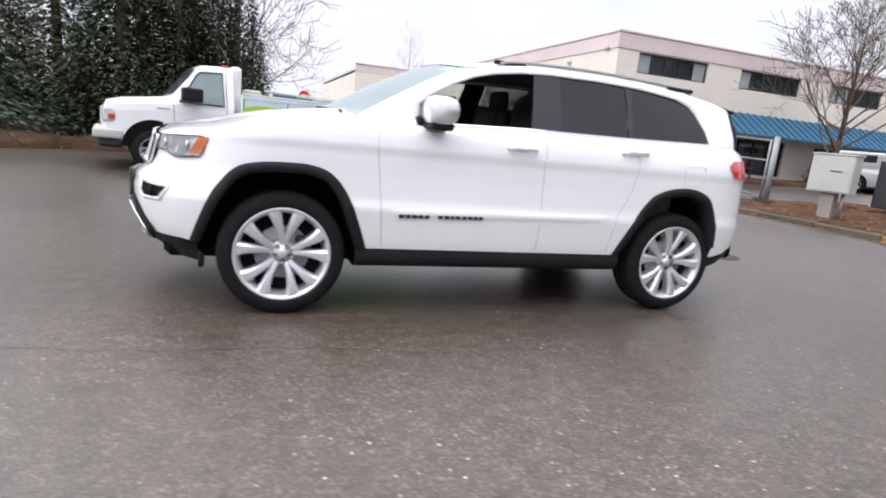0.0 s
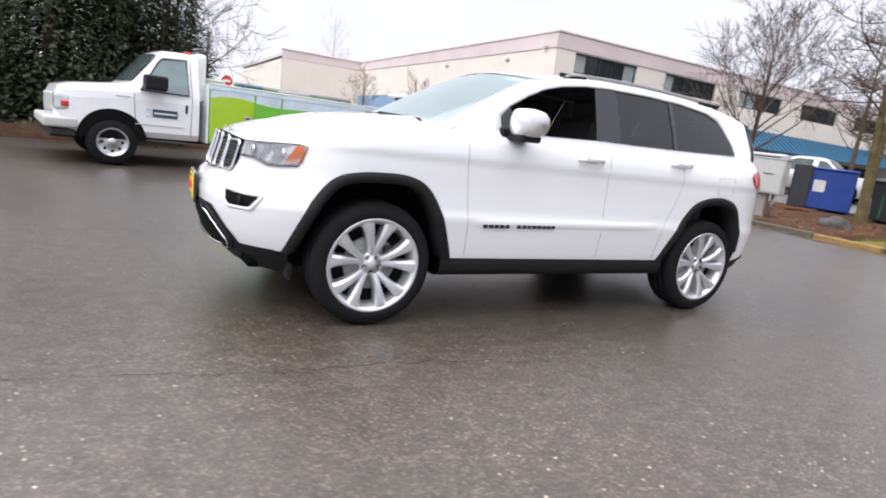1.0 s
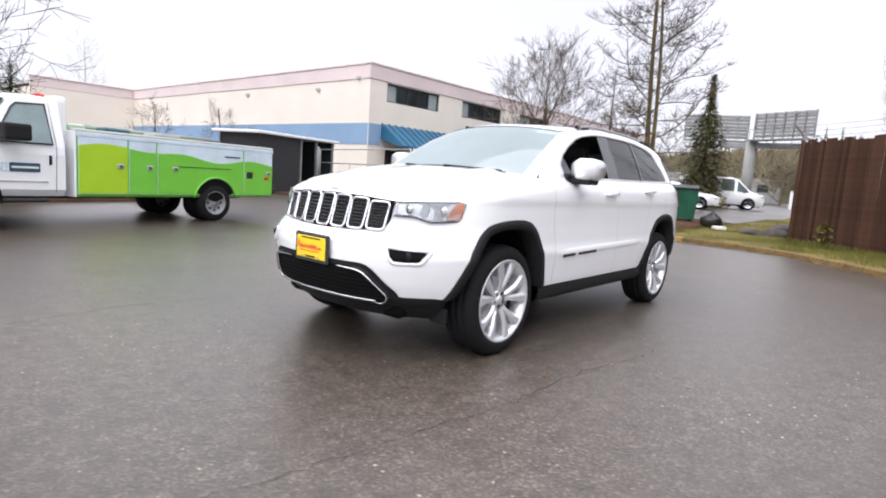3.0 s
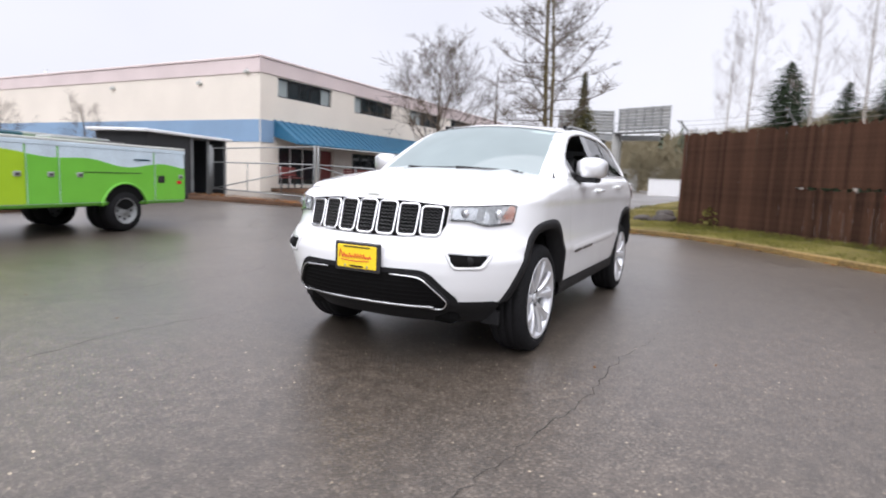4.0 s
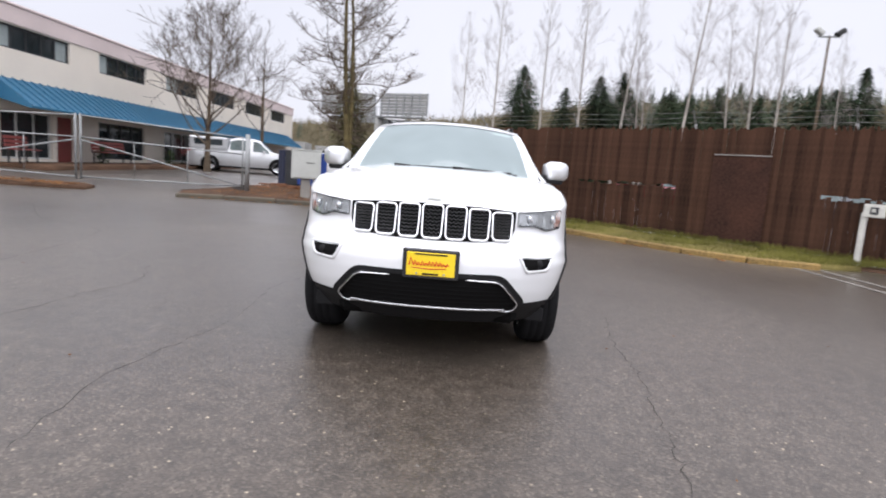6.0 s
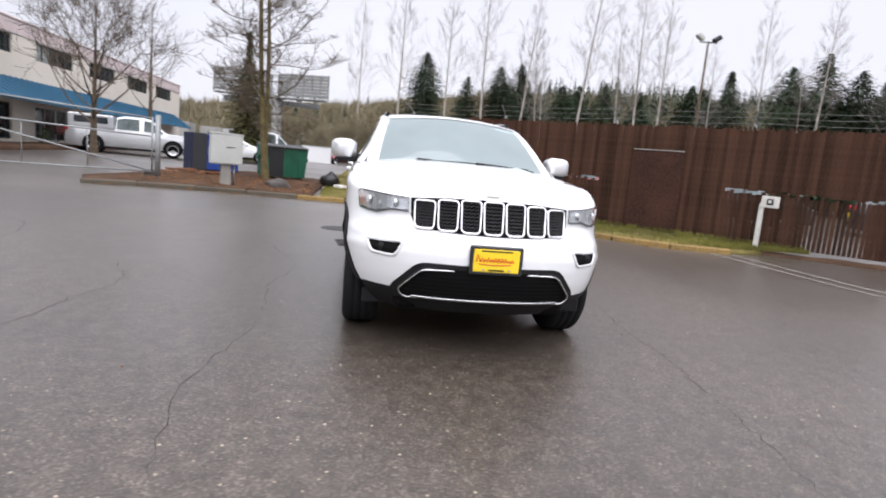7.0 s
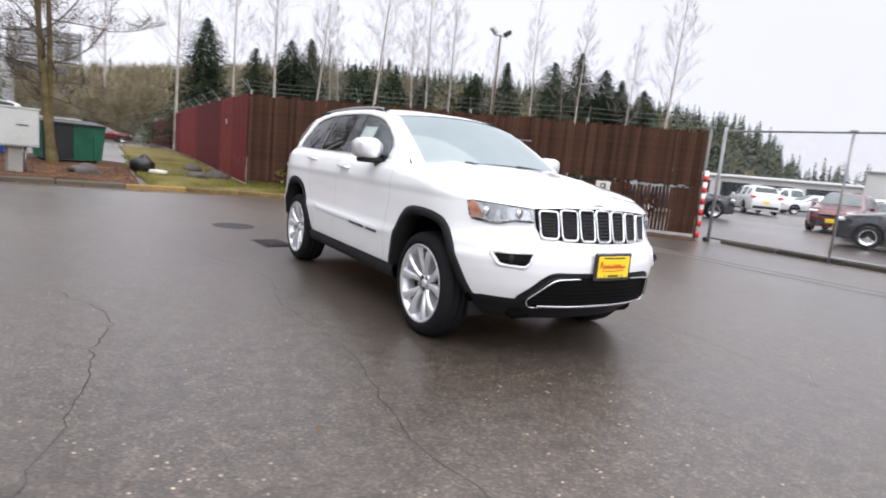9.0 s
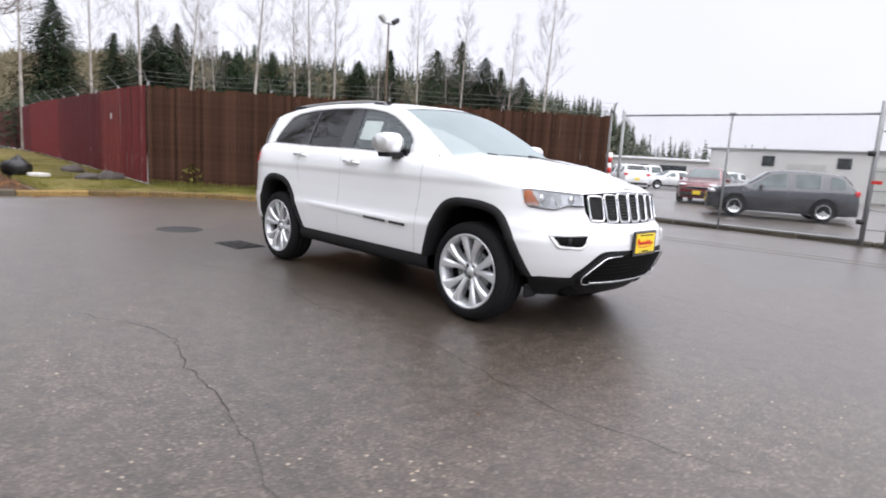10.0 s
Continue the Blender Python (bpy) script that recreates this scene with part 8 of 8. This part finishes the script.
# ---- bins, cabinet and small things on the planting bed ----
def dumpster(x, y, turn):
    z = ground_z(x, y) + 0.10
    d = thing("dumpster", "dark green steel dumpster with a black lid", "dumpster", pose(x, y, z, 0, 0, turn) @ Matrix.Diagonal((0.86, 0.9, 0.98, 1)))
    bm = bmesh.new()
    rows = [[(-0.85, -0.55, 0.08), (0.85, -0.55, 0.08), (0.85, 0.55, 0.08), (-0.85, 0.55, 0.08)], [(-0.92, -0.70, 1.08), (0.92, -0.70, 1.08), (0.92, 0.62, 1.18), (-0.92, 0.62, 1.18)]]
    vs = quads(bm, rows, close=True)
    bm.faces.new(vs[0])
    bm.faces.new(vs[1][::-1])
    bmesh.ops.recalc_face_normals(bm, faces=bm.faces)
    part("body", bm, GREEN_BIN, d)
    # near-black sheet over half the front: the shade of that side put into colour
    bm = bmesh.new()
    quads(bm, [[(-0.85, -0.568, 0.09), (-0.03, -0.568, 0.09)], [(-0.915, -0.712, 1.06), (-0.03, -0.712, 1.06)]], flip=True)
    part("dark_panel", bm, WIN_FRAME, d, "front half in near-black, standing for its shaded side")
    m = Matrix.Rotation(radians(4.3), 4, "X")
    for s in (-0.47, 0.47):
        part("lid", box((s, 0, 1.16), (0.92, 1.38, 0.05), 0.015, m), WIN_FRAME, d)
    for s in (-0.94, 0.94):
        part("lift_pocket", box((s, -0.05, 0.72), (0.09, 0.8, 0.14), 0.02), GREEN_BIN, d)
    for xx in (-0.6, 0.0, 0.6):
        part("rib", box((xx, -0.635, 0.58), (0.05, 0.06, 0.92), 0.01, Matrix.Rotation(radians(0), 4, "X")), GREEN_BIN, d)
    for xx in (-0.7, 0.7):
        for yy in (-0.4, 0.4):
            part("caster", lathe(bmesh.new(), [(0, -0.025), (0.06, -0.025), (0.06, 0.025), (0, 0.025)], 12, "y", (xx, yy, 0.06)), IRON, d)
    return d


dumpster(16.4, 3.45, -73.6)


def blue_bin(x, y, turn):
    z = ground_z(x, y) + 0.10
    d = thing("recycling_bin", "tall blue steel recycling bin with a white notice", "bin", pose(x, y, z, 0, 0, turn))
    part("body", box((0, 0, 0.62), (1.5, 1.1, 1.15), 0.03), BLUE_BIN, d)
    part("lid", box((0, 0, 1.22), (1.56, 1.16, 0.08), 0.03), BLUE_BIN, d)
    part("notice", box((-0.12, -0.562, 0.72), (0.30, 0.012, 0.34), 0.003), STRIPE_WHITE, d)
    part("board", box((-0.56, -0.585, 0.66), (0.44, 0.05, 1.24), 0.008), WIN_FRAME, d, "black board leaning on the front")
    part("side_panel", box((-0.80, -0.02, 0.66), (0.06, 1.1, 1.25), 0.01), NAVY, d)
    for xx in (-0.6, 0.6):
        part("skid", box((xx, 0, 0.03), (0.1, 1.0, 0.06), 0.01), IRON, d)
    return d


blue_bin(16.7, 5.85, -62)


def meter_cabinet(x, y, turn):
    z = ground_z(x, y) + 0.09
    c = thing("meter_cabinet", "pale grey steel utility cabinet on a concrete post", "cabinet", pose(x, y, z, 0, 0, turn))
    part("post", box((0, 0, 0.27), (0.26, 0.26, 0.56), 0.015), CONCRETE, c)
    b = part("cabinet", box((0, 0, 0.93), (0.80, 0.42, 0.78), 0.012), BOX_GREY, c)
    part("door", box((0, -0.216, 0.93), (0.74, 0.014, 0.72), 0.006), BOX_GREY, b)
    part("latch", box((0.10, -0.23, 0.99), (0.22, 0.016, 0.018), 0.004), IRON, b)
    part("top_cap", box((0, 0, 1.335), (0.84, 0.46, 0.03), 0.008), BOX_GREY, b)
    part("conduit", tube(bmesh.new(), [(0.22, 0.08, 0.0), (0.22, 0.08, 0.56)], 0.03, 8), STEEL, c, smooth=True)
    return c


meter_cabinet(11.45, 4.28, -72)


def boulder(x, y, s, seed, squash=0.6):
    rng = random.Random(seed)
    bm = bmesh.new()
    bmesh.ops.create_icosphere(bm, subdivisions=3, radius=1.0)
    for v in bm.verts:
        n = noise.noise(v.co * 1.3 + Vector((seed, 0, 0))) * 0.35 + noise.noise(v.co * 3.5 + Vector((0, seed, 0))) * 0.12
        v.co *= 1 + n
        v.co.z = max(-0.35, v.co.z) * squash
        v.co *= s
    ob = part("boulder", bm, STONE, None, "", True)
    ob.matrix_basis = pose(x, y, ground_z(x, y) + 0.09 + 0.2 * s * squash, 0, 0, seed * 40)
    return tagged(ob, "dark rough boulder on the verge", "rock", group="boulders")


for x, y, s, k in ((12.3, 3.0, 0.33, 1), (13.5, 0.35, 0.28, 2), (13.75, -0.15, 0.33, 3), (16.5, 0.1, 0.3, 4), (11.9, 6.3, 0.25, 5)):
    boulder(x, y, s, k)


def sack(x, y):
    bm = bmesh.new()
    bmesh.ops.create_icosphere(bm, subdivisions=3, radius=0.3)
    for v in bm.verts:
        v.co *= 1 + 0.25 * noise.noise(v.co * 5)
        if v.co.z > 0.15:
            v.co.x *= 0.6
            v.co.y *= 0.6
        v.co.z = max(v.co.z, -0.2)
    o = part("rubbish_sack", bm, PLASTIC_BAG, None, "", True)
    o.matrix_basis = pose(x, y, ground_z(x, y) + 0.09 + 0.2)
    tagged(o, "tied black plastic rubbish sack on the turf", "sack")
    bm = box((0, 0, 0.05), (0.42, 0.30, 0.10), 0.03, None, 2)
    o = part("foam_block", bm, STRIPE_WHITE)
    o.matrix_basis = pose(x - 0.5, y - 0.35, ground_z(x, y) + 0.10, 0, 0, 30)
    tagged(o, "white foam scrap lying on the turf", "litter")


sack(14.6, 1.65)


def grass_tufts():
    rng = random.Random(12)
    verts, faces = [], []

    def blade(x, y, z, h):
        a = rng.uniform(0, 6.28)
        w = rng.uniform(0.004, 0.009)
        lx, ly = rng.uniform(-0.6, 0.6) * h, rng.uniform(-0.6, 0.6) * h
        k = len(verts)
        verts.extend([(x - w * math.cos(a), y - w * math.sin(a), z), (x + w * math.cos(a), y + w * math.sin(a), z), (x + lx * 0.4, y + ly * 0.4, z + h * 0.6), (x + lx, y + ly, z + h)])
        faces.append((k, k + 1, k + 2))
        faces.append((k + 1, k + 3, k + 2))
    d = FE - FC
    nrm = Vector((-d.y, d.x)).normalized()
    if nrm.x > 0:
        nrm = -nrm
    for i in range(16000):
        f = rng.random() * 0.86
        p = FC + d * f
        kx = lerp([q.y for q in reversed(KL)], [q.x for q in reversed(KL)], p.y)
        u = rng.random() ** 1.3
        q = p + Vector((kx + 0.15 - p.x, 0)) * u
        blade(q.x, q.y, ground_z(q.x, q.y) + 0.09, rng.uniform(0.03, 0.10) * (1.8 if u < 0.12 else 1))
    for i in range(14000):
        x = rng.uniform(10.7, 24) if rng.random() < 0.7 else rng.uniform(10.7, 15)
        y = rng.uniform(-1.2, 1.8)
        if y < -0.6 - (x - 12.3) * 0.05 and x > 12:
            continue
        blade(x, y, ground_z(x, y) + 0.09, rng.uniform(0.03, 0.08))
    me = bpy.data.meshes.new("grass")
    me.from_pydata(verts, [], faces)
    me.materials.append(BLADE)
    tagged(new("grass", me), "short yellow-green grass blades on the turf", "grass", kind="stuff")
    verts, faces = [], []
    for i in range(9000):
        if i < 1500:
            x, y = rng.uniform(10.3, 15.2), rng.uniform(2.0, 6.6)
            if x < lerp([q.y for q in reversed(KL)], [q.x for q in reversed(KL)], y) + 0.15:
                continue
            z = ground_z(x, y) + 0.125
        elif i < 2100:
            x, y = rng.uniform(8.4, 9.4), rng.uniform(9.2, 13.5)
            z = ground_z(x, y) + 0.12
        else:
            x, y = rng.uniform(5.6, 10.4), rng.uniform(-6.5, 6.5)
            z = ground_z(x, y) + 0.012
            if x > lerp([q.y for q in reversed(KL)], [q.x for q in reversed(KL)], y) - 0.12:
                continue
            if x < lerp([q.y for q in reversed(KL)], [q.x for q in reversed(KL)], y) - 0.12 - 0.5 * rng.random() ** 2:
                continue
        a, s = rng.uniform(0, 6.28), rng.uniform(0.02, 0.05)
        k = len(verts)
        for q in range(4):
            b = a + q * 1.57
            verts.append((x + s * math.cos(b), y + s * (0.6 if q % 2 else 1) * math.sin(b), z + rng.uniform(0, 0.02)))
        faces.append((k, k + 1, k + 2, k + 3))
    for i in range(90):
        x, y = rng.uniform(-6.5, 5), rng.uniform(-6, 6.5)
        if abs(y) < 1.1 and -1.0 < x < 4.0:
            continue
        a, s = rng.uniform(0, 6.28), rng.uniform(0.006, 0.016)
        k = len(verts)
        for q in range(4):
            b = a + q * 1.57
            verts.append((x + s * math.cos(b), y + s * (0.5 if q % 2 else 1) * math.sin(b), ground_z(x, y) + 0.004 + rng.uniform(0, 0.006)))
        faces.append((k, k + 1, k + 2, k + 3))
    me = bpy.data.meshes.new("leaf_litter")
    me.from_pydata(verts, [], faces)
    me.materials.append(LITTER)
    tagged(new("leaf_litter", me), "scattered brown fallen leaves on the beds", "leaves", kind="stuff")


grass_tufts()


def pebbles():
    """Loose grit and small stones on the lot round the car."""
    rng = random.Random(31)
    verts, faces = [], []
    for i in range(2600):
        x, y = rng.uniform(-6, 8), rng.uniform(-7, 8)
        s = rng.uniform(0.0025, 0.0055) * (1.8 if rng.random() < 0.04 else 1)
        z = ground_z(x, y)
        k = len(verts)
        a = rng.uniform(0, 6.28)
        for q in range(4):
            verts.append((x + s * math.cos(a + q * 1.571) * rng.uniform(0.7, 1.2), y + s * math.sin(a + q * 1.571) * rng.uniform(0.7, 1.2), z))
        verts.append((x, y, z + s * 0.8))
        faces += [(k + q, k + (q + 1) % 4, k + 4) for q in range(4)]
    me = bpy.data.meshes.new("grit")
    me.from_pydata(verts, [], faces)
    me.materials.append(GUTTER)
    tagged(new("grit", me), "loose pale grit scattered over the asphalt", "grit", kind="stuff")


pebbles()


def shrub(x, y, r, h, seed, material, label):
    rng = random.Random(seed)
    bm = bmesh.new()
    for i in range(int(260 * r * h / 0.3)):
        a, b = rng.uniform(0, 6.28), rng.random()
        rad = r * math.sqrt(rng.random()) * math.sin(math.pi * (0.15 + 0.8 * b))
        c = Vector((rad * math.cos(a), rad * math.sin(a), b * h))
        q = 0.07
        bm.faces.new([bm.verts.new(c + Vector((rng.uniform(-q, q), rng.uniform(-q, q), rng.uniform(-q, q)))) for _ in range(3)])
    t = thing("shrub", label, "shrub", pose(x, y, ground_z(x, y) + 0.10))
    part("leaves", bm, material, t)
    part("stem", tube(bmesh.new(), [(0, 0, 0), (0, 0, h * 0.6)], 0.02, 5), BARK, t)
    return t


for i, x in enumerate((18.8, 24.2, 29.8, 34.9)):
    shrub(x, 14.9, 0.3, 0.75, 80 + i, NEEDLE, "small clipped evergreen shrub by the shopfront")
shrub(11.75, -1.55, 0.3, 0.6, 90, BLADE, "yellowish weed at the foot of the fence")
shrub(9.15, -4.95, 0.25, 0.35, 91, BLADE, "yellowish weed at the foot of the fence")

for k, y in enumerate((-0.6, 0.6, 1.8, 3.0)):
    shrub(71.0, y, 0.9, 1.1, 100 + k, NEEDLE, "dark clipped hedge plant along the far street")


def wood_scraps():
    rng = random.Random(77)
    for k in range(9):
        bm = box((0, 0, 0.03), (rng.uniform(0.5, 1.2), rng.uniform(0.08, 0.16), 0.04), 0.006)
        o = part("wood_scrap", bm, mat("wet_scrap_wood", (0.17, 0.075, 0.035), 0.85, var=0.3, scale=5) if k == 0 else bpy.data.materials["wet_scrap_wood"], None)
        x, y = 14.6 + rng.uniform(-0.5, 0.5), 5.9 + rng.uniform(-0.7, 0.7)
        o.matrix_basis = pose(x, y, ground_z(x, y) + 0.10 + 0.035 * (k // 3), 0, 0, rng.uniform(0, 180))
        tagged(o, "wet brown scrap board lying before the bin", "scrap wood", group="scrap boards")


wood_scraps()
